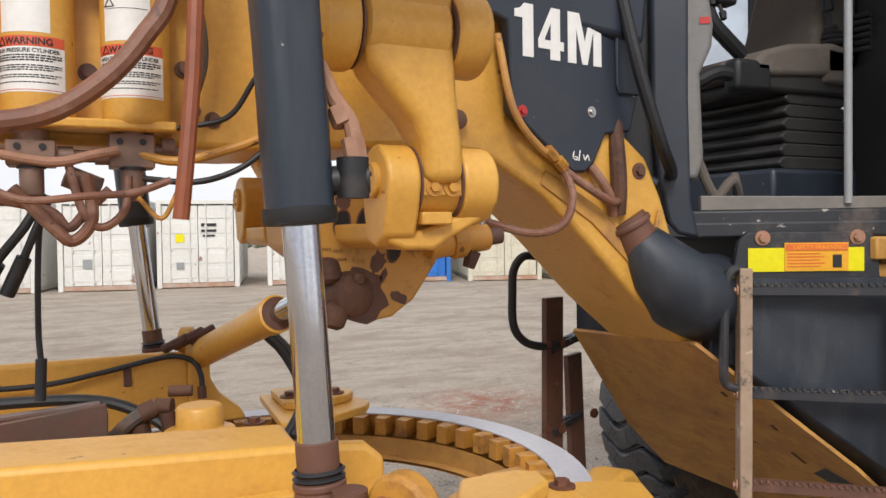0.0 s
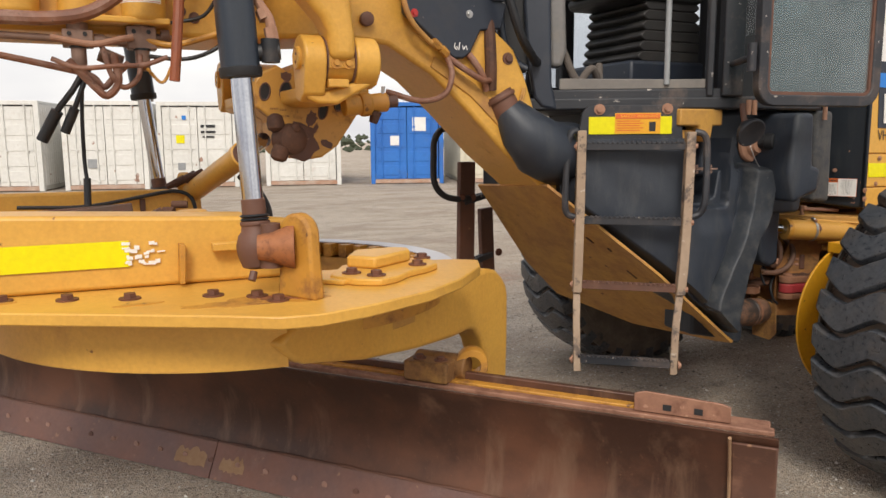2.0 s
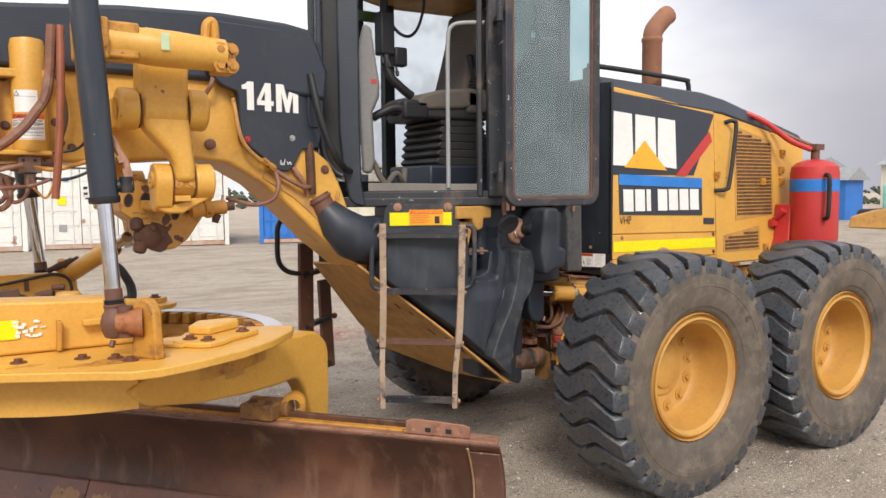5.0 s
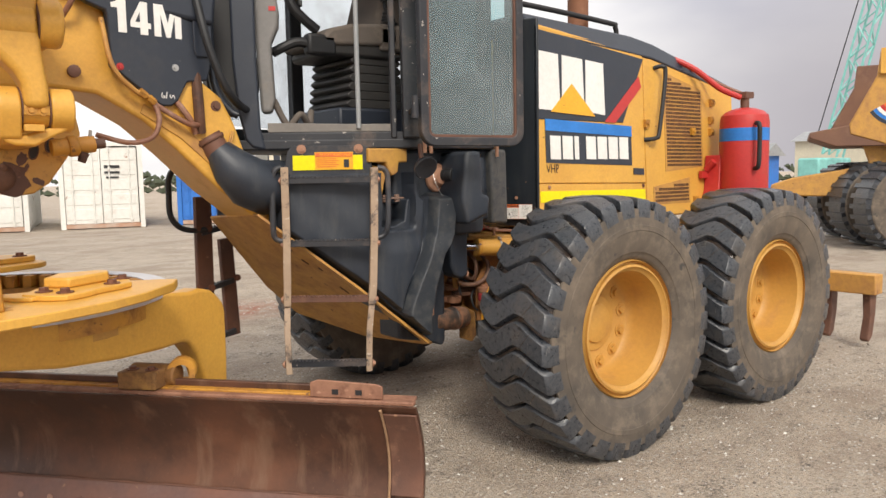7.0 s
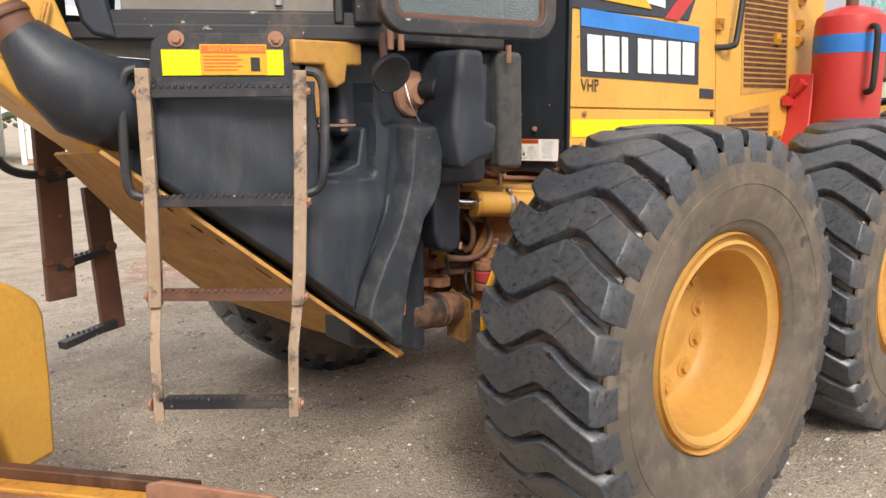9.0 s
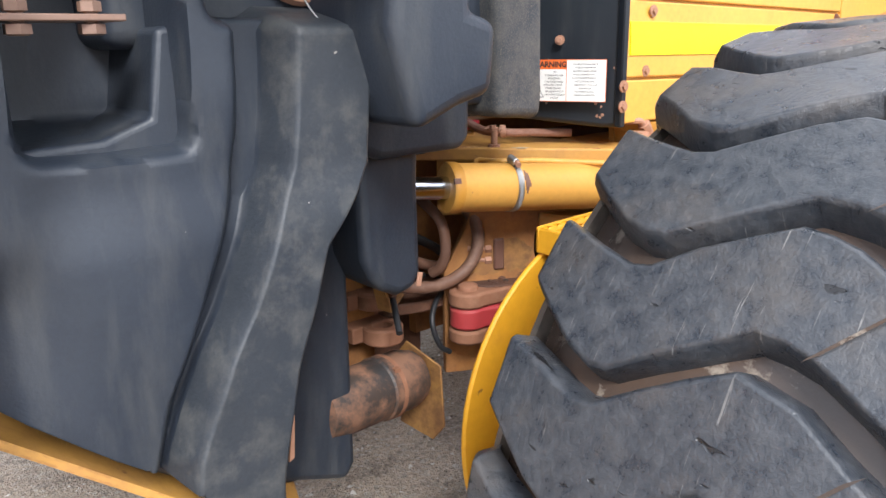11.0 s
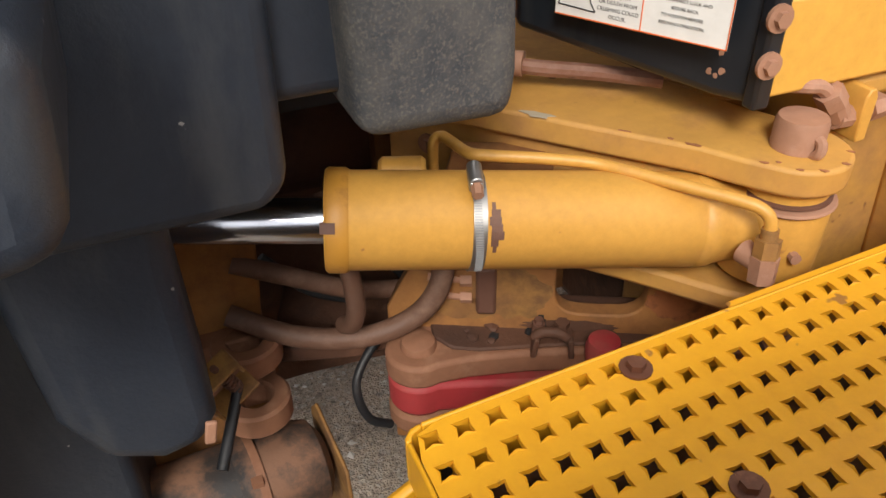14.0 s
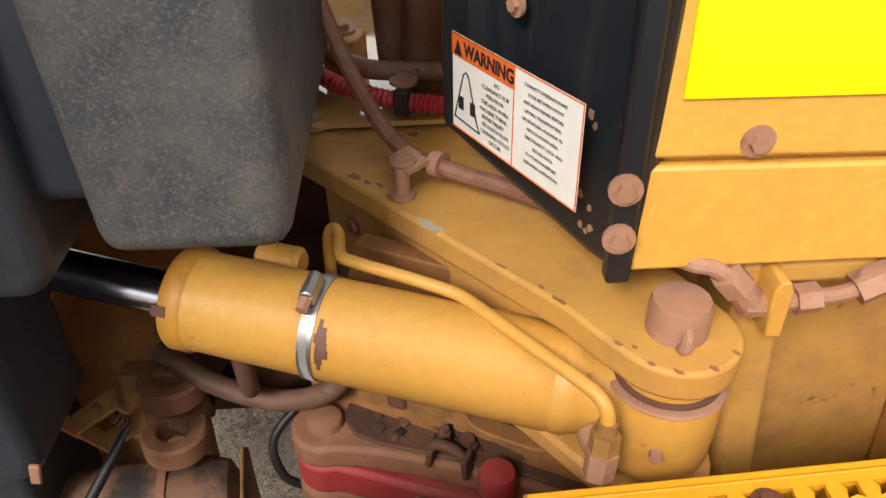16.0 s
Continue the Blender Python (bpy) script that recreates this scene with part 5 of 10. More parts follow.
# clamp, pipe stubs and oily bolts behind the link
bm = bmesh.new()
for dx in (0.0, 0.045):
    box(bm, (4.672 + dx, 3.262 - dx * 0.5, 0.880), (0.008, 0.026, 0.034), turned(0, 8 - dx * 300, -27))
tube(bm, [(4.670, 3.264, 0.890), (4.680, 3.258, 0.901), (4.700, 3.248, 0.901), (4.716, 3.240, 0.888)], 0.008, 8)
part("hose_bracket", bm, M_GREASE, low, bevel=0.003)
for p, r, h, mt in (((4.702, 3.300, 0.871), 0.010, 0.020, M_DARK), ((4.720, 3.270, 0.871), 0.014, 0.016, M_GREASE), ((4.735, 3.292, 0.871), 0.012, 0.018, M_GREASE), ((4.690, 3.285, 0.871), 0.009, 0.024, M_RUST), ((4.648, 3.345, 0.871), 0.009, 0.012, M_DARK)):
    bm = bmesh.new()
    cyl(bm, p, V3(p) + V3((0, 0, h)), r * 1.2, r, 8)
    bolt(bm, V3(p) + V3((0, 0, h)), (0, 0, 1), r * 0.8, False)
    part("oily_bolt", bm, mt, low)
bm = bmesh.new()
tube(bm, [(4.655, 3.232, 0.826), (4.640, 3.228, 0.812), (4.648, 3.225, 0.795), (4.660, 3.222, 0.786)], 0.006, 8)
part("link_clip", bm, M_FITTING, low)
for z in (0.955, 0.925):
    bm = bmesh.new()
    cyl(bm, (4.555, 3.372, z + 0.005), (4.600, 3.352, z), 0.007, seg=8)
    cyl(bm, (4.597, 3.353, z), (4.612, 3.346, z), 0.011, seg=6)
    part("pipe_stub", bm, M_FITTING, low)
part("stub_block", made(box, (4.632, 3.340, 0.94), (0.030, 0.03, 0.085), turned(0, 0, -25)), M_RUST, low, bevel=0.006)
# frame wall behind the cylinder, with an oval hole
WO, WD = V3((4.500, 3.401, 0)), V3((0.882, -0.471, 0))
bm = bmesh.new()
outer = [(0.0, 0.62), (0.0, 0.90), (0.06, 1.02), (0.10, 1.16), (0.50, 1.16), (0.50, 0.62)]
hole = [(0.307 + 0.064 * math.copysign(abs(math.cos(a)) ** 0.5, math.cos(a)), 0.958 + 0.056 * math.copysign(abs(math.sin(a)) ** 0.6, math.sin(a))) for a in np.linspace(0, 2 * math.pi, 29)[:-1]]
edges = []
for loop in (outer, hole):
    vs = [bm.verts.new(WO + WD * a + V3((0, 0, z))) for a, z in loop]
    edges += [bm.edges.new((vs[q], vs[(q + 1) % len(vs)])) for q in range(len(vs))]
bmesh.ops.triangle_fill(bm, edges=edges, use_beauty=True)
out_ = bmesh.ops.extrude_face_region(bm, geom=bm.faces[:])
bmesh.ops.translate(bm, verts=[v for v in out_["geom"] if isinstance(v, bmesh.types.BMVert)], vec=(0.014, 0.026, 0))
part("hitch_casting", bm, M_BROWNYEL, low, "brown-stained frame wall with an oval hole", bevel=0.003)
stain_rng = random.Random(12)
WN = V3((WD.y, -WD.x, 0))
for a0, z0, w, h, mt in ((0.18, 0.935, 0.060, 0.045, M_RUSTYEL), (0.115, 0.905, 0.05, 0.02, M_RUSTYEL), (0.27, 0.878, 0.07, 0.014, M_GREASE), (0.42, 0.93, 0.05, 0.03, M_ORUST)):
    bm = bmesh.new()
    prism(bm, [(a0 + w * (k := stain_rng.uniform(0.86, 1.10)) * math.cos(q * math.pi / 17), z0 + h * k * math.sin(q * math.pi / 17)) for q in range(34)], WO + WN * 0.0003, WD, (0, 0, 1), WN * (0.0006 + 0.0003 * (mt is M_RUST)))
    part("rust_stain", bm, mt, low)
bm = bmesh.new()
slab_y(bm, [(4.56, 0.66), (4.56, 1.175), (5.2, 1.175), (5.2, 0.66)], 3.60, 3.63)
part("inner_wall", bm, M_BROWNYEL, low)
bm = bmesh.new()
slab_y(bm, [(4.30, 0.97), (4.30, 1.175), (4.58, 1.175), (4.58, 0.97)], 3.66, 3.69)
part("inner_wall", bm, M_GREASE, low)
bm = bmesh.new()
slab_y(bm, [(4.15, 0.60), (4.15, 0.99), (4.60, 0.99), (4.60, 0.585), (4.40, 0.60)], 3.63, 3.655)
part("inner_wall", bm, M_GREASE, low)
bm = bmesh.new()
prism(bm, [(4.33, 3.46), (4.45, 3.42), (4.60, 3.42), (4.62, 3.60), (4.40, 3.66)], (0, 0, 0.80), (1, 0, 0), (0, 1, 0), (0, 0, 0.03))
part("hitch_web", bm, M_GREASE, low, bevel=0.005)
# clods of dirt on the plate
rnd = random.Random(8)
for k in range(16):
    p = V3((rnd.uniform(4.56, 4.76), 0, 0.872))
    p.y = 3.36 - (p.x - 4.56) * 0.42 + rnd.uniform(-0.035, 0.030)
    bm = bmesh.new()
    bmesh.ops.create_icosphere(bm, subdivisions=1, radius=rnd.uniform(0.005, 0.015))
    for v in bm.verts:
        v.co = V3((v.co.x * rnd.uniform(0.7, 1.3), v.co.y * rnd.uniform(0.7, 1.3), v.co.z * 0.6)) + p
    part("dirt_clod", bm, M_GREASE if k % 3 else M_DARK, low)
# oil tubes
for pts, r, mt in (([(4.28, 3.44, 0.93), (4.36, 3.40, 0.895), (4.45, 3.37, 0.885), (4.52, 3.355, 0.905), (4.56, 3.345, 0.955), (4.575, 3.36, 1.02), (4.57, 3.42, 1.08)], 0.016, M_BROWNHOSE),
                   ([(4.425, 3.36, 0.925), (4.432, 3.335, 0.945), (4.435, 3.32, 0.99), (4.43, 3.33, 1.06), (4.42, 3.40, 1.11)], 0.013, M_BROWNHOSE),
                   ([(4.30, 3.46, 1.0), (4.38, 3.44, 0.965), (4.46, 3.43, 0.925), (4.55, 3.43, 0.90)], 0.014, M_BROWNHOSE),
                   ([(4.36, 3.50, 1.05), (4.44, 3.47, 1.0), (4.52, 3.45, 0.95), (4.56, 3.44, 0.90)], 0.012, M_HOSE_BLK),
                   ([(4.34, 3.47, 0.99), (4.40, 3.45, 0.93), (4.47, 3.45, 0.89)], 0.009, M_HOSE_BLK),
                   ([(4.48, 3.36, 0.70), (4.445, 3.36, 0.73), (4.435, 3.375, 0.79), (4.47, 3.40, 0.83), (4.52, 3.42, 0.85)], 0.007, M_HOSE_BLK)):
    bm = bmesh.new()
    tube(bm, pts, r, 12)
    part("hydraulic_hose", bm, mt, low)
# front-frame bracket, spring catch and ball tube by the tank
bm = bmesh.new()
slab_y(bm, [(3.95, 0.60), (3.95, 1.15), (4.345, 1.15), (4.335, 0.98), (4.315, 0.80), (4.31, 0.60)], 3.455, 3.48)
part("frame_wall", bm, M_BROWNYEL, low, "orange-brown stained frame wall", bevel=0.004)
bm = bmesh.new()
prism(bm, [(3.385, 0.80), (3.375, 1.15), (3.46, 1.15), (3.47, 0.78)], (4.350, 0, 0), (0.06, 1, 0), (0.055, 0, 1), (0.014, 0, 0))
part("frame_end_plate", bm, M_BROWNYEL, low, "brown-stained frame end plate", bevel=0.004)
bm = bmesh.new()
slab_y(bm, [(4.13, 1.045), (4.15, 1.13), (4.24, 1.14), (4.215, 1.06), (4.17, 1.035)], 3.28, 3.40)
part("rod_bracket", bm, M_BROWNYEL, low, bevel=0.006)


SHIFT.xyz = -0.024, 0.036, 0.012


def eye_lug(c, r, hole, h):
    """A flat lug with a hole through its round end."""
    bm = bmesh.new()
    x, y, z = c
    rows = lathe(bm, [(hole, 0), (r - 0.004, 0), (r, 0.005), (r, h - 0.005), (r - 0.004, h), (hole + 0.004, h), (hole, h - 0.004), (hole, 0)], (x, y, z), (0, 0, 1), 30, False)
    return part("lock_eye", bm, M_BROWNFIT, low)


eye_lug((4.318, 3.385, 0.845), 0.050, 0.024, 0.040)
eye_lug((4.314, 3.352, 0.765), 0.050, 0.024, 0.042)
bm = bmesh.new()
span(bm, (4.24, 3.385, 0.846), (4.34, 3.45, 0.884))
span(bm, (4.24, 3.37, 0.766), (4.352, 3.45, 0.806))
slab_y(bm, [(4.20, 0.75), (4.20, 0.95), (4.352, 0.95), (4.352, 0.75)], 3.42, 3.45)
part("lock_bracket", bm, M_BROWNFIT, low, bevel=0.004)
cx, cy, cz = 4.276, 3.268, 0.918
bm = bmesh.new()
m3 = turned(8, -25, 20)
for o, sz in (((-0.030, 0, 0.0), (0.005, 0.036, 0.062)), ((0.0, 0, 0.030), (0.062, 0.036, 0.005)), ((0.0, 0, -0.030), (0.062, 0.036, 0.005)), ((0.030, 0, 0.022), (0.005, 0.036, 0.020)), ((-0.034, 0, 0.045), (0.005, 0.030, 0.05))):
    box(bm, V3((cx, cy, cz)) + m3 @ V3(o), sz, m3)
part("spring_catch", bm, M_RUSTYEL, low, bevel=0.0015)
bm = bmesh.new()
tube(bm, [V3((cx, cy, cz)) + m3 @ V3((0.008 + 0.0085 * math.cos(q * 0.8), 0.0085 * math.sin(q * 0.8), -0.030 + 0.0011 * q)) for q in range(55)], 0.0018, 6, 1)
part("spring", bm, M_RUST, low)
part("catch_grip", made(cyl, V3((cx, cy, cz)) + m3 @ V3((0.008, 0, -0.028)), (4.250, 3.200, 0.845), 0.0075), M_HOSE_BLK, low)
part("catch_stem", made(cyl, V3((cx, cy, cz)) + m3 @ V3((0.008, 0, -0.034)), V3((cx, cy, cz)) + m3 @ V3((0.008, 0, 0.04)), 0.0045), M_RUST, low)
bm = bmesh.new()
lathe(bm, [(0.04, -0.20), (0.066, -0.19), (0.074, -0.14), (0.074, -0.02), (0.078, -0.015), (0.078, 0.005), (0.074, 0.01), (0.076, 0.07), (0.066, 0.105), (0.045, 0.118), (0.001, 0.12)], (4.275, 3.315, 0.665), (1, 0.12, -0.06), 32)
part("knuckle_boot", bm, M_BOOT, low, "black rubber boot with brown dirt")
bm = bmesh.new()
lathe(bm, [(0.075, -0.006), (0.079, -0.006), (0.079, 0.006), (0.075, 0.006)], (4.285, 3.316, 0.664), (1, 0.12, -0.06), 32, False)
box(bm, (4.287, 3.27, 0.722), (0.016, 0.020, 0.016))
part("boot_clamp", bm, M_BROWNFIT, low)
bm = bmesh.new()
prism(bm, [(0, 0.50), (0, 0.70), (0.03, 0.735), (0.15, 0.70), (0.16, 0.54), (0.12, 0.49)], (4.394, 3.40, 0), (0.10, -0.99, 0), (0, 0, 1), (0.006, 0.001, 0))
part("guard_plate", bm, M_RUSTYEL, low, bevel=0.003)

# hoses, clips and the wet plate behind the corner panel
SHIFT.xyz = -0.015, 0.050, 0.010
bm = bmesh.new()
slab_z(bm, [(4.42, 3.50), (4.76, 3.50), (4.80, 4.1), (4.42, 4.1)], 1.209, 1.216)
part("wet_plate", bm, M_WET, low, "yellow cover plate wet with rain")
bm = bmesh.new()
path = smooth_path([(4.50, 3.66, 1.25), (4.527, 3.63, 1.25), (4.58, 3.565, 1.245), (4.651, 3.520, 1.24), (4.712, 3.497, 1.24), (4.76, 3.48, 1.24)], 9)
rows = []
for q, p in enumerate(path[:-1]):
    for f in (0.0, 0.5):
        c = p.lerp(path[q + 1], f)
        d_, s_, u_ = frame_of(path[q + 1] - p)
        r = 0.0135 if f else 0.0108
        rows.append([bm.verts.new(c + (s_ * math.cos(g * 0.6283) + u_ * math.sin(g * 0.6283)) * r) for g in range(10)])
for a, b in zip(rows, rows[1:]):
    for g in range(10):
        bm.faces.new((a[g], a[(g + 1) % 10], b[(g + 1) % 10], b[g]))
part("ribbed_hose", bm, M_REDHOSE, low, "red spiral-wrapped hose")
for pts, r, mt in (([(4.50, 3.74, 1.26), (4.56, 3.65, 1.262), (4.612, 3.585, 1.262), (4.66, 3.572, 1.26), (4.75, 3.56, 1.26)], 0.014, M_HOSE),
                   ([(4.50, 3.80, 1.40), (4.58, 3.75, 1.42), (4.70, 3.72, 1.46)], 0.011, M_HOSE_BLK),
                   ([(4.70, 3.62, 1.22), (4.705, 3.60, 1.36), (4.70, 3.60, 1.6)], 0.03, M_HOSE),
                   ([(4.66, 3.64, 1.24), (4.65, 3.63, 1.40), (4.63, 3.64, 1.6)], 0.024, M_HOSE),
                   ([(4.74, 3.56, 1.22), (4.745, 3.55, 1.5)], 0.016, M_HOSE)):
    bm = bmesh.new()
    tube(bm, pts, r, 12)
    part("hydraulic_hose", bm, mt, low)
bm = bmesh.new()
box(bm, (4.672, 3.512, 1.242), (0.022, 0.034, 0.036), turned(0, 0, -20))
part("hose_clip", bm, M_DARK, low, bevel=0.003)
part("bolt", made(bolt, (4.672, 3.528, 1.262), (0, 0, 1), 0.012), M_FITTING, low)
bm = bmesh.new()
box(bm, (4.583, 3.69, 1.245), (0.055, 0.06, 0.06), turned(0, 0, -15))
part("manifold_block", bm, M_YEL_DIRTY, low, bevel=0.004)
part("bolt", made(bolt, (4.58, 3.70, 1.276), (0, 0, 1), 0.013), M_FITTING, low)
part("bolt", made(bolt, (4.545, 3.52, 1.207), (0, 0, 1), 0.014), M_FITTING, low)

# perforated step plate beside the hood, and the round guard before the wheel
SHIFT.xyz = -0.021, 0.036, 0.008
SX0, SX1, SY0, SZ = 4.4085, 5.70, 2.636, 1.105
PX, PY, NX, NY = 0.0303, 0.0350, 43, 9
SKEW = 0.048
def step_plate():
    bm = bmesh.new()
    hole = 0.0080
    for i in range(NX):
        for k in range(NY):
            x0, y0 = SX0 + i * PX, SY0 + k * PY + SKEW * i * PX
            cx, cy = x0 + PX / 2, y0 + PY / 2
            outer = [(x0, y0), (x0 + PX, y0 + SKEW * PX), (x0 + PX, y0 + PY + SKEW * PX), (x0, y0 + PY)]
            if i == 0 and k == NY - 1:
                outer[3] = (x0 + 0.007, y0 + PY - 0.007)
                outer[0] = (x0, y0)
            inner = [(cx - hole, cy - hole), (cx + hole, cy - hole), (cx + hole, cy + hole), (cx - hole, cy + hole)]
            def eight(ring, pull):
                """Corners and side middles, the middles drawn in or out."""
                out = []
                for j in range(4):
                    (ax, ay), (bx, by) = ring[j], ring[(j + 1) % 4]
                    mx_, my_ = (ax + bx) / 2, (ay + by) / 2
                    out += [(ax, ay), (cx + (mx_ - cx) * pull, cy + (my_ - cy) * pull)]
                return out
            o = [bm.verts.new((a, b, SZ)) for a, b in eight(outer, 1.0)]
            n1 = [bm.verts.new((cx + (a - cx) * 1.14, cy + (b - cy) * 1.14, SZ)) for a, b in eight(inner, 0.80)]
            n2 = [bm.verts.new((a, b, SZ + (0.0004 if q % 2 == 0 else 0.0026))) for q, (a, b) in enumerate(eight(inner, 0.76))]
            n3 = [bm.verts.new((a, b, SZ - 0.0035)) for a, b in eight(inner, 0.80)]
            for r0, r1 in ((o, n1), (n1, n2), (n2, n3)):
                for j in range(8):
                    bm.faces.new((r0[j], r0[(j + 1) % 8], r1[(j + 1) % 8], r1[j]))
    bmesh.ops.remove_doubles(bm, verts=bm.verts[:], dist=0.0005)
    return bm


# brown plate added under the step to block light through its holes
bm = bmesh.new()
prism(bm, [(0.03, 0.02), (1.29, 0.02 + 1.29 * SKEW), (1.29, NY * PY + 1.29 * SKEW - 0.02), (0.03, NY * PY - 0.02)], (SX0, SY0, SZ - 0.062), (1, 0, 0), (0, 1, 0), (0, 0, 0.006))
part("step_backing", bm, M_GREASE, GRADER, "dark backing plate added under the step to keep its holes dark")
step = part("step_plate", step_plate(), M_YEL_NEW, GRADER, "bright yellow perforated anti-slip step plate")
bm = bmesh.new()
LEN = NX * PX
prism(bm, [(0.014, 0.0007), (LEN, LEN * SKEW), (LEN, LEN * SKEW + 0.005), (0.014, 0.0057)], (SX0, SY0 + NY * PY, SZ - 0.045), (1, 0, 0), (0, 1, 0), (0, 0, 0.045))
span(bm, (SX0 - 0.005, SY0, SZ - 0.05), (SX0, SY0 + NY * PY - 0.012, SZ))
prism(bm, [(-0.005, -0.012), (0.0, -0.012), (0.004, -0.004), (0.014, 0.0), (0.014, 0.005), (0.003, 0.002), (-0.004, -0.006)], (SX0, SY0 + NY * PY, SZ - 0.05), (1, 0, 0), (0, 1, 0), (0, 0, 0.05))
prism(bm, [(0.36, 0.004), (0.46, 0.012 + SKEW * 0.1), (LEN, LEN * SKEW + 0.004), (LEN, LEN * SKEW + 0.014), (0.36, 0.014 + SKEW * 0.36)], (SX0, SY0 + NY * PY, SZ - 0.006), (1, 0, 0), (0, 1, 0), (0, 0, 0.004))
part("folded_edge", bm, M_YEL_NEW, step, bevel=0.004)
for p in ((4.628, 2.936), (4.632, 2.79), (4.98, 2.955), (5.02, 2.80), (5.3, 2.9)):
    part("bolt", made(bolt, (p[0], p[1], SZ), (0, 0, 1), 0.0095), M_BOLT, step)
bm = bmesh.new()
lathe(bm, [(0.02, 0), (0.396, 0), (0.400, 0.003), (0.400, 0.010), (0.396, 0.013), (0.02, 0.013)], (4.595, 2.935, 0.697), (0, 1, 0), 64)
slab_y(bm, [(4.42, 1.02), (4.425, 1.06), (4.43, 1.07), (4.60, 1.07), (4.60, 1.02)], 2.936, 2.946)
part("wheel_guard", bm, M_YEL_NEW, GRADER, "bright yellow rounded tandem cover", bevel=0.004)
part("bolt", made(bolt, (4.45, 2.936, 1.03), (0, -1, 0), 0.012), M_BOLT, GRADER)
part("cover_hole", made(cyl, (4.435, 2.934, 1.055), (4.435, 2.94, 1.055), 0.008), M_INK, GRADER)

# ---- front frame: gooseneck ----
SHIFT.xyz = 0.0, 0.0, 0.0
bm = bmesh.new()
slab_y(bm, [(-0.9, 2.06), (1.38, 2.06), (1.90, 2.09), (2.10, 2.07), (2.31, 1.95), (2.485, 1.795), (2.70, 1.585), (2.86, 1.455), (3.3, 1.09), (3.8, 0.70), (3.9, 1.30), (3.4, 1.50), (3.0, 1.62), (2.86, 1.78), (2.80, 1.95), (2.735, 2.08), (2.64, 2.155), (2.52, 2.2), (2.45, 2.6), (-0.9, 2.62)], 3.44, 3.88)
goose = part("gooseneck_frame", bm, M_YEL, GRADER, "yellow box-section gooseneck frame", bevel=0.02, seg=3)
bm = bmesh.new()
slab_y(bm, [(0.2, 2.50), (0.2, 2.80), (1.04, 2.826), (1.55, 2.877), (2.08, 2.90), (2.46, 2.886), (2.62, 2.86), (2.72, 2.62), (2.70, 2.45), (2.045, 2.52), (1.2, 2.52)], 3.40, 3.90)
part("frame_cover", bm, M_BLUEBLACK, goose, "blue-black cover along the gooseneck", bevel=0.025, seg=3)
# side panel with the model number
ND = V3((0.985, 0.125, 0)).normalized()
NN = V3((ND.y, -ND.x, 0))
NO = V3((2.195, 3.372, 0))


def on_panel(x, z, lift=0.0):
    return NO + ND * ((x - 2.195) / ND.x) + V3((0, 0, z)) + NN * lift


bm = bmesh.new()
pts = [(1.98, 2.56), (2.06, 2.49), (2.145, 2.465), (2.152, 2.44), (2.160, 2.205), (2.165, 2.195), (2.365, 2.045), (2.40, 2.022), (2.452, 2.022), (2.490, 2.050), (2.545, 2.150), (2.66, 2.165), (2.70, 2.30), (2.70, 2.66), (2.62, 2.84), (1.98, 2.84)]
lo = [bm.verts.new(on_panel(x, z)) for x, z in pts]
hi = [bm.verts.new(on_panel(x, z) - NN * 0.05) for x, z in pts]
bm.faces.new(lo)
bm.faces.new(hi[::-1])
for i in range(len(pts)):
    bm.faces.new((lo[i], hi[i], hi[(i + 1) % len(pts)], lo[(i + 1) % len(pts)]))
npanel = part("side_panel", bm, M_BLUEBLACK, GRADER, "blue-black side panel with white model number", bevel=0.008)
MH, MX, MZ = 0.160, 2.170, 2.366
FIGURES = [[(0, 0.72), (0, 0.86), (0.1, 0.9), (0.17, 1), (0.33, 1), (0.33, 0), (0.14, 0), (0.14, 0.72)],
           [(0.42, 0.2), (0.42, 0.37), (0.66, 1), (0.82, 1), (0.82, 0.37), (0.89, 0.37), (0.89, 0.2), (0.82, 0.2), (0.82, 0), (0.64, 0), (0.64, 0.2)],
           [(0.97, 0), (0.97, 1), (1.19, 1), (1.30, 0.45), (1.41, 1), (1.63, 1), (1.63, 0), (1.47, 0), (1.47, 0.70), (1.35, 0), (1.25, 0), (1.13, 0.70), (1.13, 0)]]
MW = 0.358 / 1.63
for fig in FIGURES:
    bm = bmesh.new()
    prism(bm, fig, on_panel(MX, MZ, 0.001), ND * MW, (0, 0, MH), NN * 0.002)
    part("model_number", bm, M_WHITE, npanel)
bm = bmesh.new()
prism(bm, [(0.53, 0.37), (0.64, 0.37), (0.64, 0.68)], on_panel(MX, MZ, 0.003), ND * MW, (0, 0, MH), NN * 0.001)
part("figure_gap", bm, M_BLUEBLACK, npanel)
for x, z, mt in ((2.198, 2.20, M_RED), (2.482, 2.218, M_STEEL), (2.672, 2.300, M_STEEL)):
    part("bolt", made(bolt, on_panel(x, z), NN, 0.011), mt, npanel)

bm = bmesh.new()
prism(bm, [(2.585, 2.315), (2.600, 2.285), (2.69, 2.285), (2.69, 2.80), (2.585, 2.80)], NO + V3((0, 0, 0)) - ND * (2.195 / ND.x), ND / ND.x, (0, 0, 1), NN * 0.012)
part("panel_rib", bm, M_BLUEBLACK, npanel, bevel=0.006)
bm = bmesh.new()
for pl in ([(2.405, 2.088), (2.400, 2.070), (2.412, 2.060), (2.418, 2.070), (2.406, 2.070)], [(2.430, 2.092), (2.424, 2.058)], [(2.444, 2.080), (2.450, 2.062), (2.462, 2.078), (2.470, 2.060)]):
    tube(bm, [on_panel(x, z, 0.001) for x, z in pl], 0.0022, 5, 3)
part("chalk_marks", bm, M_WHITE, npanel)

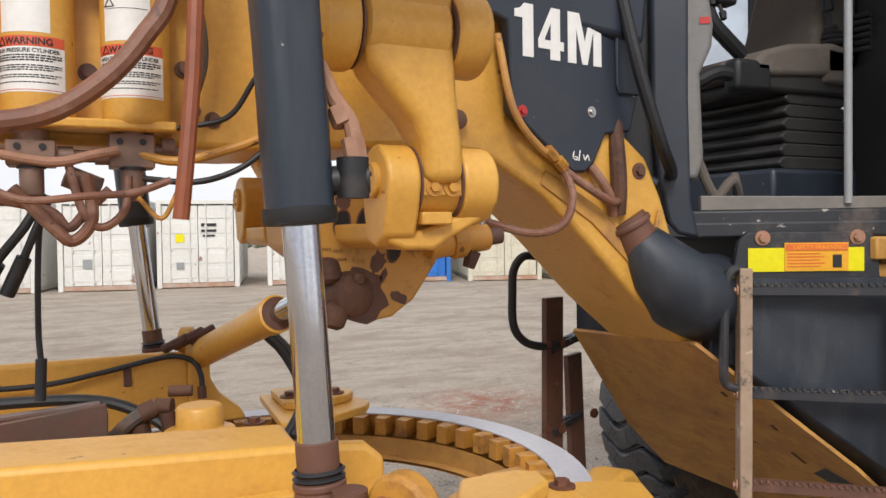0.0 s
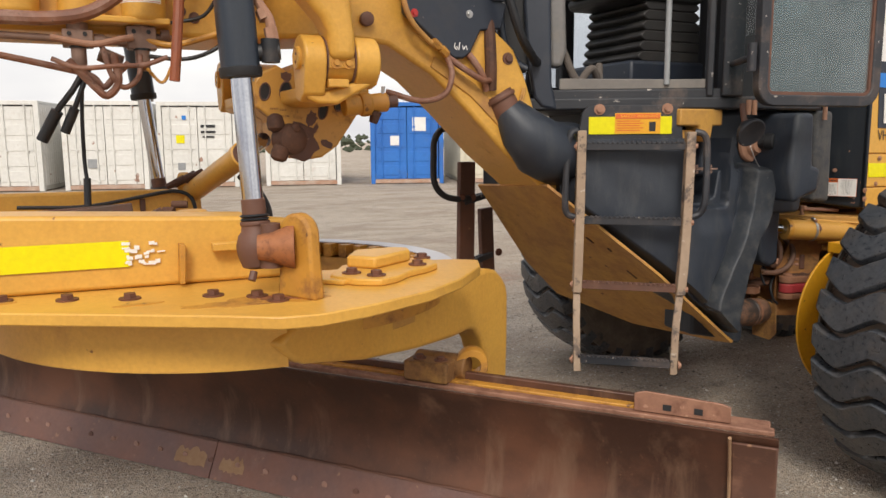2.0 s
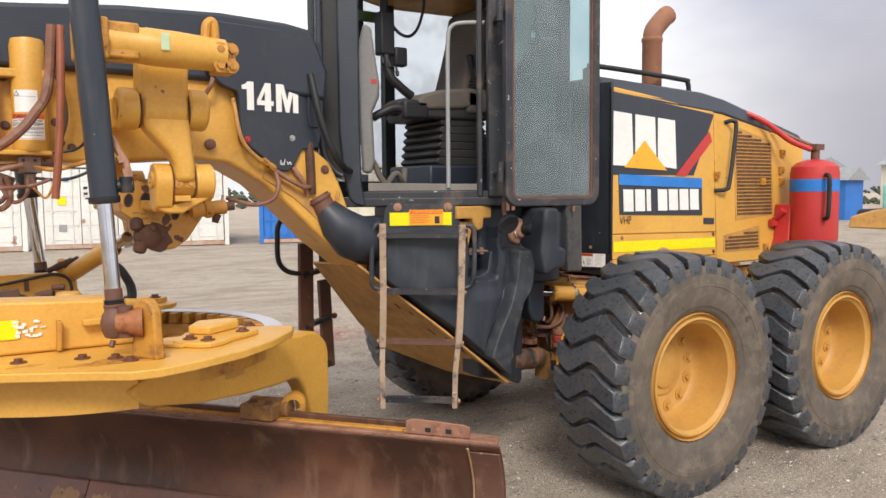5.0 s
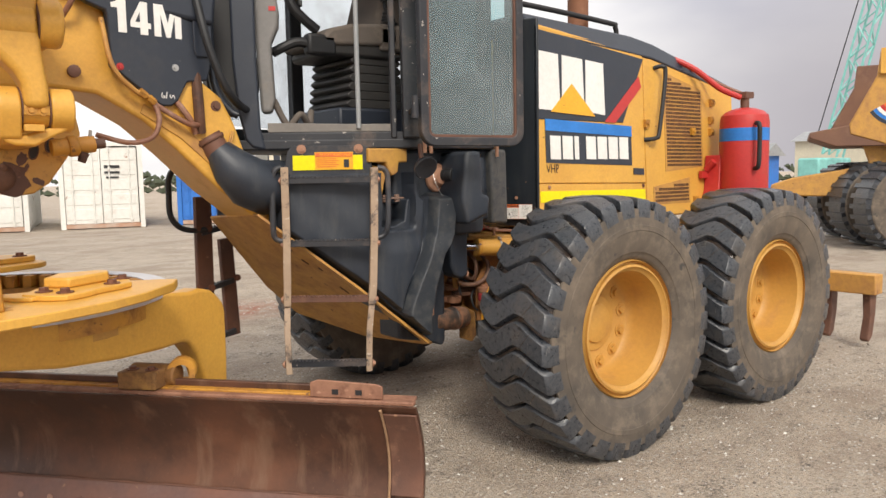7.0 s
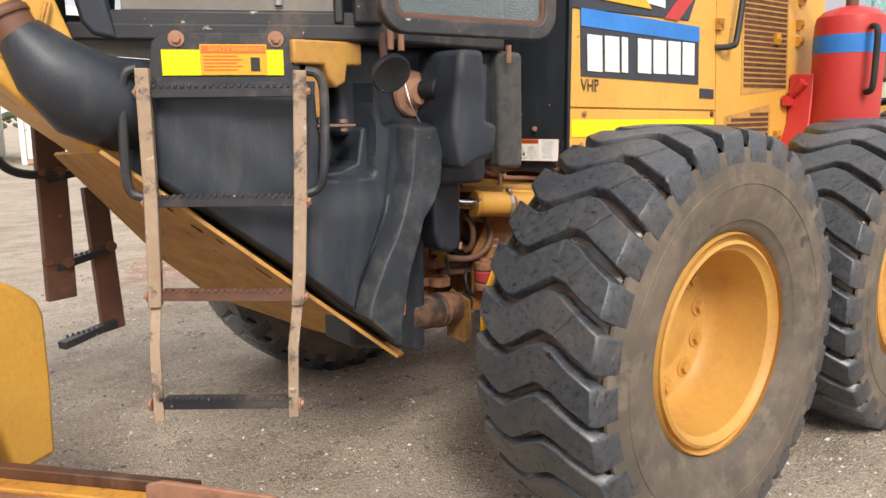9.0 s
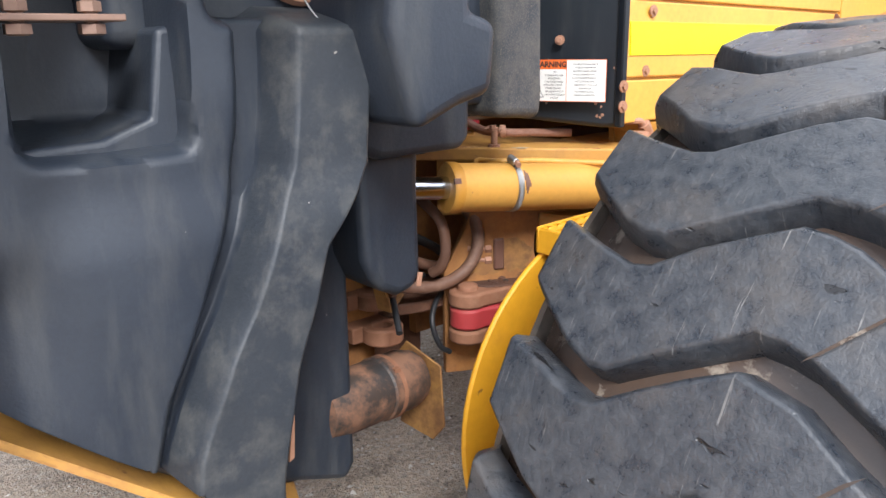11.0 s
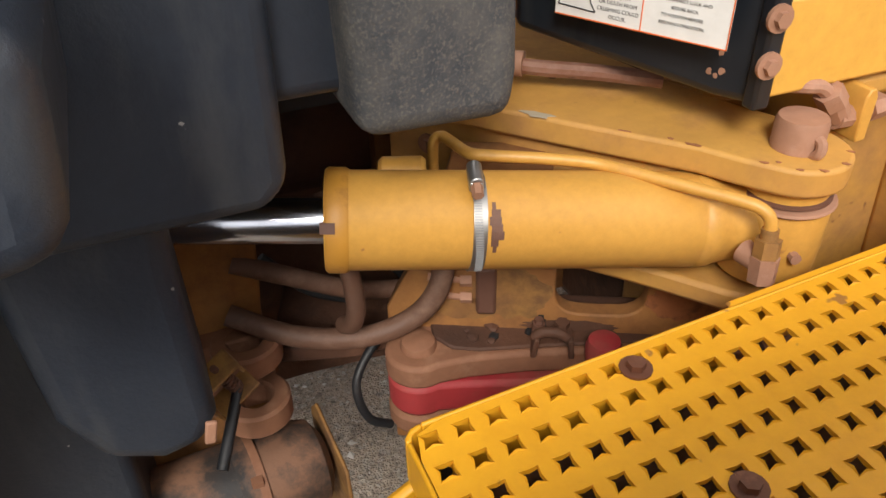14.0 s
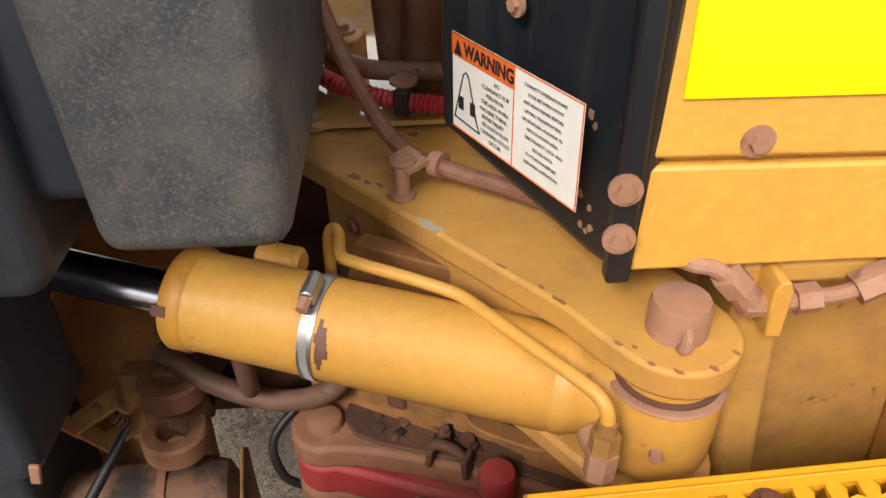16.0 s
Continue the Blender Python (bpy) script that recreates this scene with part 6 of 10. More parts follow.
# hoses by the panel
for pts, r, mt in (([(2.13, 3.40, 2.43), (2.16, 3.36, 2.20), (2.26, 3.37, 2.09), (2.33, 3.38, 2.06), (2.37, 3.40, 2.03)], 0.012, M_YEL_DIRTY),
                   ([(2.36, 3.40, 2.04), (2.37, 3.36, 1.95), (2.33, 3.35, 1.86), (2.22, 3.36, 1.83), (2.08, 3.42, 1.87)], 0.013, M_HOSE),
                   ([(2.36, 3.40, 2.03), (2.45, 3.38, 1.97), (2.53, 3.38, 1.93), (2.60, 3.42, 1.93)], 0.014, M_HOSE),
                   ([(2.47, 3.46, 2.08), (2.50, 3.41, 2.02), (2.545, 3.40, 1.95), (2.575, 3.42, 1.885)], 0.016, M_HOSE),
                   ([(2.605, 3.46, 2.24), (2.600, 3.43, 2.10), (2.600, 3.42, 1.98), (2.61, 3.44, 1.89)], 0.028, M_GREASE),
                   ([(2.60, 3.40, 2.60), (2.64, 3.36, 2.35), (2.72, 3.36, 2.14), (2.82, 3.42, 2.05), (2.9, 3.5, 2.03)], 0.022, M_HOSE_BLK),
                   ([(2.04, 3.42, 2.62), (2.0, 3.36, 2.50), (1.96, 3.40, 2.42)], 0.013, M_HOSE)):
    bm = bmesh.new()
    tube(bm, pts, r, 10)
    part("hydraulic_hose", bm, mt, goose)
for p in ((2.300, 3.375, 2.075), (2.345, 3.385, 2.046)):
    part("pipe_nut", made(cyl, V3(p) + V3((-0.016, -0.004, 0.012)), V3(p) + V3((0.016, 0.004, -0.012)), 0.019, None, 6), M_YEL_RUSTY, goose)
part("bolt", made(bolt, (2.70, 3.44, 2.035), (0, -1, 0), 0.017), M_RUST, goose)
bm = bmesh.new()
slab_y(bm, [(2.30, 1.985), (2.50, 1.86), (2.72, 1.66), (2.98, 1.44), (3.0, 1.50), (2.74, 1.72), (2.52, 1.92), (2.32, 2.03)], 3.432, 3.441)
part("edge_strip", bm, M_YEL_DIRTY, goose, bevel=0.003)
part("breather", made(lathe, [(0.02, 0), (0.03, 0.005), (0.03, 0.03), (0.018, 0.035)], (2.0, 3.44, 2.17), (0, -1, 0), 12), M_RUST, goose)

# ---- lift link tower on the gooseneck ----
def disc_tail(bm, x0, x1, c, r, tail, seg=28):
    """A round plate across x with a tapering tail that hangs from it."""
    y, z = c
    pts = [(y + r * math.cos(radians(a)), z + r * math.sin(radians(a))) for a in range(-20, 201, 10)] + tail
    prism(bm, pts, (x0, 0, 0), (0, 1, 0), (0, 0, 1), (x1 - x0, 0, 0))


def link_side(y, s, dx):
    """One lift link: upper pivot bosses, forged arm, and the clevis at its foot; s turns it to the other side."""
    bm = bmesh.new()
    lathe(bm, [(0.088, 0), (0.100, 0.008), (0.100, 0.085), (0.090, 0.094)], (1.452 + dx, y, 2.305), (1, 0, 0), 32)
    span(bm, (1.47 + dx, y, 2.23), (1.53 + dx, y + s * 0.42, 2.38))
    t = part("lift_bracket", bm, M_YEL, GRADER, "yellow lift linkage bracket with pivots", bevel=0.008)
    bm = bmesh.new()
    lathe(bm, [(0.088, 0), (0.102, 0.008), (0.104, 0.085), (0.090, 0.098)], (1.775 + dx, y, 2.312), (1, 0, 0), 32)
    span(bm, (1.80 + dx, y, 2.24), (1.86 + dx, y + s * 0.42, 2.38))
    part("pivot", bm, M_YEL, t, bevel=0.008)
    part("pivot_pin", made(cyl, (1.444 + dx, y, 2.305), (1.880 + dx, y, 2.312), 0.055, None, 24), M_YEL_RUSTY, t)
    for xx in (1.546, 1.772):
        part("seal_ring", made(lathe, [(0.088, 0), (0.094, 0.002), (0.094, 0.006), (0.088, 0.008)], (xx + dx, y, 2.307), (1, 0, 0), 32), M_RUST, t)
    bm = bmesh.new()
    lathe(bm, [(0.080, 0), (0.090, 0.01), (0.090, 0.20), (0.080, 0.21)], (1.558 + dx, y, 2.306), (1, 0, 0), 32)
    part("pivot_sleeve", bm, M_YEL, t)
    bm = bmesh.new()
    slab_y(bm, [(a + dx, b) for a, b in ((1.545, 2.58), (1.540, 2.411), (1.548, 2.26), (1.575, 2.205), (1.618, 2.155), (1.672, 2.098), (1.698, 2.052), (1.702, 1.95), (1.800, 1.95), (1.800, 2.043), (1.792, 2.10), (1.785, 2.182), (1.780, 2.30), (1.778, 2.44), (1.79, 2.58))], y - 0.075, y + 0.075)
    part("link_arm", bm, M_YEL, t, "curved yellow forged link arm", bevel=0.032, seg=4)
    c = (y + s * 0.035, 1.955)
    bm = bmesh.new()
    disc_tail(bm, 1.612 + dx, 1.694 + dx, c, 0.092, [(c[0] - 0.078, 1.89), (c[0] - 0.055, 1.83), (c[0] + 0.0, 1.802), (c[0] + 0.06, 1.815), (c[0] + 0.082, 1.89)])
    clev = part("lower_clevis", bm, M_YEL, t, "yellow clevis with a bolted lock plate", bevel=0.010, seg=3)
    bm = bmesh.new()
    disc_tail(bm, 1.808 + dx, 1.902 + dx, c, 0.090, [(c[0] - 0.080, 1.91), (c[0] - 0.04, 1.868), (c[0] + 0.02, 1.855), (c[0] + 0.08, 1.91)])
    part("clevis_cheek", bm, M_YEL, clev, bevel=0.010, seg=3)
    bm = bmesh.new()
    lathe(bm, [(0.070, 0), (0.080, 0.006), (0.080, 0.104), (0.070, 0.110)], (1.696 + dx, c[0], c[1]), (1, 0, 0), 32)
    part("arm_foot", bm, M_YEL, clev)
    for xx in (1.694, 1.800):
        part("dust_seal", made(lathe, [(0.084, 0), (0.090, 0.002), (0.090, 0.006), (0.084, 0.008)], (xx + dx, c[0], c[1]), (1, 0, 0), 32), M_RUST, clev)
    bm = bmesh.new()
    prism(bm, [(1.62 + dx, 1.865), (1.625 + dx, 1.815), (1.67 + dx, 1.797), (1.745 + dx, 1.795), (1.80 + dx, 1.828), (1.875 + dx, 1.865), (1.89 + dx, 1.90), (1.80 + dx, 1.875), (1.70 + dx, 1.842)], (0, c[0] - s * 0.045, 0), (1, 0, 0), (0, 0, 1), (0, s * 0.40, 0))
    part("yoke", bm, M_YEL, clev, bevel=0.012, seg=3)
    bm = bmesh.new()
    lathe(bm, [(0.042, 0), (0.042, 0.010), (0.038, 0.014), (0.034, 0.011), (0.001, 0.011)], (1.612 + dx, c[0], c[1] + 0.008), (-1, 0, 0), 28)
    cap = part("pin_cap", bm, M_YEL, clev)
    for dz in (-0.014, 0.014):
        part("screw_hole", made(cyl, (1.602 + dx, c[0] - dz * 0.4, c[1] + 0.008 + dz), (1.5995 + dx, c[0] - dz * 0.4, c[1] + 0.008 + dz), 0.006, None, 10), M_GREASE, cap)
    f = c[0] - s * 0.082
    bm = bmesh.new()
    span(bm, (1.699 + dx, f, 1.922), (1.803 + dx, f + s * 0.05, 1.966))
    part("lock_plate", bm, M_YEL, clev, bevel=0.005)
    bm = bmesh.new()
    span(bm, (1.700 + dx, f + s * 0.004, 1.856), (1.778 + dx, f + s * 0.05, 1.886))
    part("stop_block", bm, M_YEL, clev, bevel=0.004)
    for xx in (1.728, 1.774):
        part("bolt", made(bolt, (xx + dx, f, 1.942), (0, -s, 0.1), 0.013), M_YEL_RUSTY, clev)
    return t


tower = link_side(3.055, 1, 0.0)
link_side(4.265, -1, -0.10)
# rotating upper cross cylinder
bm = bmesh.new()
lathe(bm, [(0.05, 0), (0.078, 0.005), (0.08, 0.02), (0.08, 0.20), (0.083, 0.205), (0.083, 0.34), (0.08, 0.42), (0.075, 0.56), (0.05, 0.565)], (1.33, 2.78, 2.565), (1, 0.0, -0.03), 28)
cross = part("cross_tube", bm, M_YEL, tower, "yellow cross tube with pale green tag")
bm = bmesh.new()
span(bm, (1.24, 2.69, 2.475), (1.37, 2.87, 2.655))
span(bm, (1.36, 2.71, 2.485), (1.50, 2.85, 2.645))
part("end_block", bm, M_YEL_RUSTY, cross, bevel=0.012)
part("end_cap", made(lathe, [(0.062, 0), (0.062, 0.012), (0.05, 0.018), (0.001, 0.019)], (1.305, 2.69, 2.565), (0, -1, 0), 24), M_YEL_RUSTY, cross)
bm = bmesh.new()
span(bm, (1.835, 2.72, 2.46), (1.93, 2.84, 2.60))
part("port_block", bm, M_YEL_RUSTY, cross, bevel=0.005)
for dx, dz in ((0, 0), (0.055, 0), (0, 0.075), (0.055, 0.075)):
    part("bolt", made(bolt, (1.855 + dx, 2.72, 2.492 + dz), (0, -1, 0), 0.02), M_YEL_RUSTY, cross)
bm = bmesh.new()
sheet(bm, (1.585, 2.694, 2.535), (1, 0, 0), (0, 0, 1), 0.036, 0.075)
part("tag", bm, surface("pale_green_tag", (0.55, 0.68, 0.45), rough=0.5, bump=0), cross)
bm = bmesh.new()
tube(bm, [(1.81, 2.80, 2.62), (1.82, 2.80, 2.69), (1.85, 2.80, 2.70), (1.86, 2.80, 2.60)], 0.022)
part("elbow", bm, M_YEL_RUSTY, cross)

# lower link bar with lock holes
def oval_hole(cx, cz, w, h, tilt=0.0, n=14):
    q = radians(tilt)
    out = []
    for i in range(n):
        a = 2 * math.pi * i / n
        px, pz = w * math.cos(a), h * math.sin(a)
        out.append((cx + px * math.cos(q) - pz * math.sin(q), cz + px * math.sin(q) + pz * math.cos(q)))
    return out


bm = bmesh.new()
slab_y(bm, [(1.52, 1.90), (1.53, 1.80), (1.60, 1.745), (1.615, 1.66), (1.66, 1.60), (1.735, 1.582), (1.80, 1.592), (1.87, 1.64), (1.965, 1.775), (2.02, 1.87), (2.0, 1.985), (1.80, 2.0), (1.74, 1.955), (1.70, 1.985), (1.665, 1.945), (1.62, 1.97), (1.56, 1.945)], 3.46, 3.86)
sad = part("link_bar", bm, M_LINKBAR, GRADER, "yellow link bar with lock-pin holes, rust stained", bevel=0.010, seg=3)
for x, z, w, h, q in ((1.651, 1.866, 0.020, 0.036, -12), (1.716, 1.866, 0.017, 0.042, -12), (1.809, 1.788, 0.016, 0.034, -16), (1.565, 1.862, 0.018, 0.032, -10), (1.88, 1.82, 0.016, 0.032, -16)):
    bm = bmesh.new()
    prism(bm, oval_hole(x, z, w, h, q), (0, 3.4585, 0), (1, 0, 0), (0, 0, 1), (0, 0.004, 0))
    hole = part("lock_hole", bm, M_DARK, sad)
    bm = bmesh.new()
    ring_ = [V3((a, 3.4585, b)) for a, b in oval_hole(x, z, w + 0.003, h + 0.003, q)]
    tube(bm, ring_ + [ring_[0]], 0.0035, 6, 2)
    part("hole_rim", bm, M_RUST, hole)
rust_rng = random.Random(8)
for x, z, w, h in ((1.757, 1.752, 0.024, 0.036), (1.775, 1.715, 0.010, 0.022), (1.70, 1.66, 0.085, 0.075), (1.82, 1.648, 0.034, 0.016), (1.655, 1.925, 0.026, 0.02)):
    bm = bmesh.new()
    prism(bm, [(x + (a - x) * (k := rust_rng.uniform(0.75, 1.15)), z + (b - z) * k) for a, b in oval_hole(x, z, w, h, -20, 18)], (0, 3.4586, 0), (1, 0, 0), (0, 0, 1), (0, 0.0012, 0))
    part("rust_patch", bm, M_RUST, sad)
bm = bmesh.new()
for x, z, n_ in ((1.585, 1.79, 5), (1.625, 1.785, 4), (1.59, 1.765, 3), (1.63, 1.76, 5)):
    for k in range(n_):
        span(bm, (x + k * 0.007, 3.4570, z), (x + k * 0.007 + 0.004, 3.4588, z + 0.008))
part("cast_marks", bm, M_BROWNYEL, sad)
bm = bmesh.new()
lathe(bm, [(0.038, -0.06), (0.060, -0.045), (0.066, 0.0), (0.060, 0.04), (0.038, 0.055)], (1.648, 3.41, 1.668), (0.3, -1, 0), 20)
part("greasy_joint", bm, M_GREASE, sad)
for p, r, ax in (((1.590, 3.40, 1.735), 0.036, (0, 0.2, 1)), ((1.60, 3.38, 1.615), 0.036, (0.3, 0, 1)), ((1.665, 3.37, 1.715), 0.020, (0, 1, 0.2))):
    part("grease_lump", made(lathe, [(r * 0.5, -r), (r * 0.9, -r * 0.7), (r, 0), (r * 0.85, r * 0.7), (r * 0.45, r)], p, ax, 14), M_GREASE, sad)
bm = bmesh.new()
cyl(bm, (1.86, 3.34, 1.800), (2.05, 3.34, 1.822), 0.040, seg=20)
lathe(bm, [(0.046, 0), (0.050, 0.01), (0.050, 0.04), (0.04, 0.05)], (1.93, 3.34, 1.808), (1, 0, 0.12), 16)
lock = part("lock_pin_cylinder", bm, M_YEL_RUSTY, sad, bevel=0.004)
part("end_plug", made(cyl, (2.05, 3.34, 1.822), (2.095, 3.34, 1.827), 0.026, None, 14), M_RUST, lock)
part("hose_joint", made(cyl, (2.0, 3.33, 1.78), (1.985, 3.33, 1.735), 0.024, 0.018, 10), M_GREASE, lock)
part("bleed_nipple", made(cyl, (2.03, 3.33, 1.855), (2.034, 3.33, 1.885), 0.008, None, 8), M_STEEL, lock)

# ---- lift cylinders ----
def lift_cylinder(foot, neck, head, label):
    foot, neck, head = V3(foot), V3(neck), V3(head)
    d = (neck - foot).normalized()
    bm = bmesh.new()
    top = (head - neck).normalized()
    reach = (head - neck).length
    ax, sv, uv = frame_of(top)
    wrap = random.Random(4)
    rows = []
    for k in range(15):
        o = neck + ax * (reach * k / 14)
        w = wrap.uniform(-0.0012, 0.0012)
        ring_ = []
        for i in range(32):
            a = 2 * math.pi * i / 32
            ca, sa = math.cos(a), math.sin(a)
            q = (abs(ca) ** 3.0 + abs(sa) ** 3.0) ** (-1 / 3.0)
            ring_.append(bm.verts.new(o + (sv * ca + uv * sa) * (0.0575 + w) * q))
        rows.append(ring_)
    for a, b in zip(rows, rows[1:]):
        for i in range(32):
            bm.faces.new((a[i], a[(i + 1) % 32], b[(i + 1) % 32], b[i]))
    bm.faces.new(rows[0][::-1])
    bm.faces.new(rows[-1])
    c = part("lift_cylinder", bm, M_SLEEVE, GRADER, label)
    bm = bmesh.new()
    lathe(bm, [(0.040, -0.004), (0.061, -0.002), (0.0645, 0.004), (0.0645, 0.026), (0.0615, 0.028)], neck, top, 32, False)
    part("gland", bm, M_DARK, c)
    clip = neck + sv * 0.052 - uv * 0.035
    part("retaining_clip", made(box, clip - ax * 0.004, (0.03, 0.012, 0.014)), M_STEEL, c, bevel=0.002)
    part("piston_rod", made(cyl, foot + d * 0.09, neck + top * 0.05, 0.0325, None, 40), M_CHROME, c, "chrome rod with splashed dirt")
    bm = bmesh.new()
    lathe(bm, [(0.036, 0.055), (0.037, 0.06), (0.037, 0.14), (0.034, 0.142)], foot, d, 24)
    part("rod_end", bm, M_RUST, c)
    bm = bmesh.new()
    lathe(bm, [(0.03, -0.075), (0.05, -0.068), (0.062, -0.03), (0.064, 0.0), (0.055, 0.03), (0.045, 0.042), (0.043, 0.06), (0.046, 0.062), (0.046, 0.072), (0.04, 0.075)], foot, d, 28)
    part("ball_socket", bm, M_RUST, c, "rusty ball socket", bevel=0.002)
    for k in range(3):
        part("boot_ring", made(lathe, [(0.040, 0), (0.046, 0.004), (0.040, 0.009)], foot + d * (0.064 + 0.011 * k), d, 24, False), M_HOSE_BLK, c)
    return c


near_cyl = lift_cylinder((1.345, 2.66, 1.345), (1.325, 2.69, 1.858), (1.262, 2.70, 2.95), "blue-black lift cylinder on a chrome rod")
bm = bmesh.new()
cyl(bm, (1.375, 2.60, 1.33), (1.375, 2.60, 1.415), 0.030, seg=16)
cyl(bm, (1.375, 2.60, 1.28), (1.375, 2.60, 1.33), 0.036, seg=16)
cyl(bm, (1.32, 2.60, 1.27), (1.31, 2.59, 1.245), 0.012, seg=8)
part("grease_cup", bm, M_RUST, near_cyl)
bm = bmesh.new()
cyl(bm, (1.375, 2.68, 1.93), (1.44, 2.66, 1.935), 0.026)
cyl(bm, (1.41, 2.66, 1.90), (1.41, 2.66, 1.97), 0.028)
part("elbow", bm, M_HOSE_BLK, near_cyl)
bm = bmesh.new()
tube(bm, [(1.42, 2.67, 1.97), (1.415, 2.68, 2.03), (1.39, 2.70, 2.08), (1.37, 2.72, 2.14)], 0.015)
hf = part("hose_fitting", bm, M_FITTING, near_cyl)
for a, b in (((1.42, 2.67, 1.965), (1.415, 2.675, 2.005)), ((1.405, 2.685, 2.03), (1.395, 2.695, 2.06))):
    part("nut", made(cyl, a, b, 0.021, None, 6), M_FITTING, hf)
far_cyl = lift_cylinder((1.245, 4.57, 1.33), (1.185, 4.57, 1.88), (1.10, 4.60, 2.75), "blue-black lift cylinder on a chrome rod, far side")

# ---- pressure cylinders, valve blocks and hoses at the gooseneck's side ----
def wrapped(name, text, size, x, y, r, ang, z, mat, parent, bold=0.0):
    """Words bent round an upright cylinder, the middle of the line at the angle ang."""
    cu = bpy.data.curves.new(name, "FONT")
    cu.body, cu.size, cu.offset, cu.resolution_u, cu.align_x = text, size, bold, 3, "CENTER"
    tmp = bpy.data.objects.new(name, cu)
    scene.collection.objects.link(tmp)
    bpy.context.view_layer.update()
    me = bpy.data.meshes.new_from_object(tmp.evaluated_get(bpy.context.evaluated_depsgraph_get()))
    bpy.data.objects.remove(tmp)
    for v in me.vertices:
        a = radians(ang) + v.co.x / r
        v.co = (x + r * math.cos(a), y + r * math.sin(a), z + v.co.y)
    me.materials.clear()
    me.materials.append(mat)
    ob = new(name, me)
    ob.parent = parent
    return ob


def accumulator(x, y):
    R = 0.078
    bm = bmesh.new()
    lathe(bm, [(0.03, 0), (0.070, 0.004), (0.076, 0.012), (R, 0.022), (R, 0.52), (0.070, 0.55), (0.03, 0.56)], (x, y, 2.10), (0, 0, 1), 40)
    a = part("pressure_cylinder", bm, M_YEL, GRADER, "yellow pressure cylinder with white and red warning label")

    def band(z0, z1, a0, a1, mt, lift, name="label"):
        bm = bmesh.new()
        rows = []
        for k in range(13):
            ang = radians(a0 + (a1 - a0) * k / 12)
            rows.append([bm.verts.new((x + (R + lift) * math.cos(ang), y + (R + lift) * math.sin(ang), z)) for z in (z0, z1)])
        for p, q in zip(rows, rows[1:]):
            bm.faces.new((p[0], q[0], q[1], p[1]))
        return part(name, bm, mt, a)

    band(2.162, 2.262, -172, -44, M_WHITE, 0.0006)
    band(2.2625, 2.286, -172, -44, M_WARNRED, 0.0006)
    band(2.166, 2.1675, -171, -46, M_WARNRED, 0.0010, "label_print")
    band(2.294, 2.40, -150, -68, M_WHITE, 0.0006)
    mid = -108
    wrapped("label_writing", "WARNING", 0.0215, x, y, R + 0.0012, mid + 6, 2.2665, M_INK, a, 0.0006)
    wrapped("label_writing", "HIGH PRESSURE CYLINDER", 0.0125, x, y, R + 0.0012, mid, 2.249, M_INK, a, 0.0003)
    lines = random.Random(3)
    for k, (z, h) in enumerate(((2.241, 0.0034), (2.2355, 0.0034), (2.230, 0.0034), (2.219, 0.0028), (2.214, 0.0028), (2.209, 0.0028), (2.198, 0.0026), (2.193, 0.0026), (2.182, 0.0026))):
        end = lines.uniform(-72, -50) if k in (2, 5, 7, 8) else -50
        at = -166
        while at < end:
            w = lines.uniform(3.0, 8.5)
            band(z, z + h, at, min(at + w, end), M_INK, 0.0011, "label_print")
            at += w + 1.5
    bm = bmesh.new()
    for p, q in (((-0.011, 0), (0.011, 0)), ((0.011, 0), (0, 0.018)), ((0, 0.018), (-0.011, 0))):
        pts = []
        for pt in (p, q):
            ang = radians(mid - 40) + pt[0] / R
            pts.append(V3((x + (R + 0.001) * math.cos(ang), y + (R + 0.001) * math.sin(ang), 2.266 + pt[1])))
        tube(bm, pts, 0.0012, 5, 1)
    part("warning_triangle", bm, M_INK, a)
    bm = bmesh.new()
    for p, q in (((-0.013, 0), (0.013, 0)), ((0.013, 0), (0, 0.02)), ((0, 0.02), (-0.013, 0))):
        tube(bm, [V3((x + (R + 0.001) * math.cos(radians(-138) + pt[0] / R), y + (R + 0.001) * math.sin(radians(-138) + pt[0] / R), 2.374 + pt[1])) for pt in (p, q)], 0.0015, 5, 1)
    part("warning_triangle", bm, M_INK, a)
    band(2.368, 2.3695, -146, -72, M_INK, 0.0010, "label_print")
    return a


acc1 = accumulator(0.905, 3.395)
accumulator(1.115, 3.395)
accumulator(0.695, 3.395)
bm = bmesh.new()
span(bm, (0.60, 3.33, 2.088), (1.20, 3.46, 2.112))
part("mounting_bracket", bm, M_YEL, acc1, bevel=0.006)
bm = bmesh.new()
span(bm, (0.60, 3.34, 2.46), (1.22, 3.46, 2.50))
part("mounting_bracket", bm, M_YEL, acc1, bevel=0.006)
for x, z in ((1.01, 2.47), (1.01, 2.235)):
    part("bolt", made(bolt, (x, 3.44, z), (0, -1, 0), 0.014), M_RUST, acc1)
for x, z in ((1.25, 2.157), (1.30, 2.135), (1.23, 2.26)):
    part("bolt", made(bolt, (x, 3.438, z), (0, -1, 0), 0.013), M_RUST, acc1)
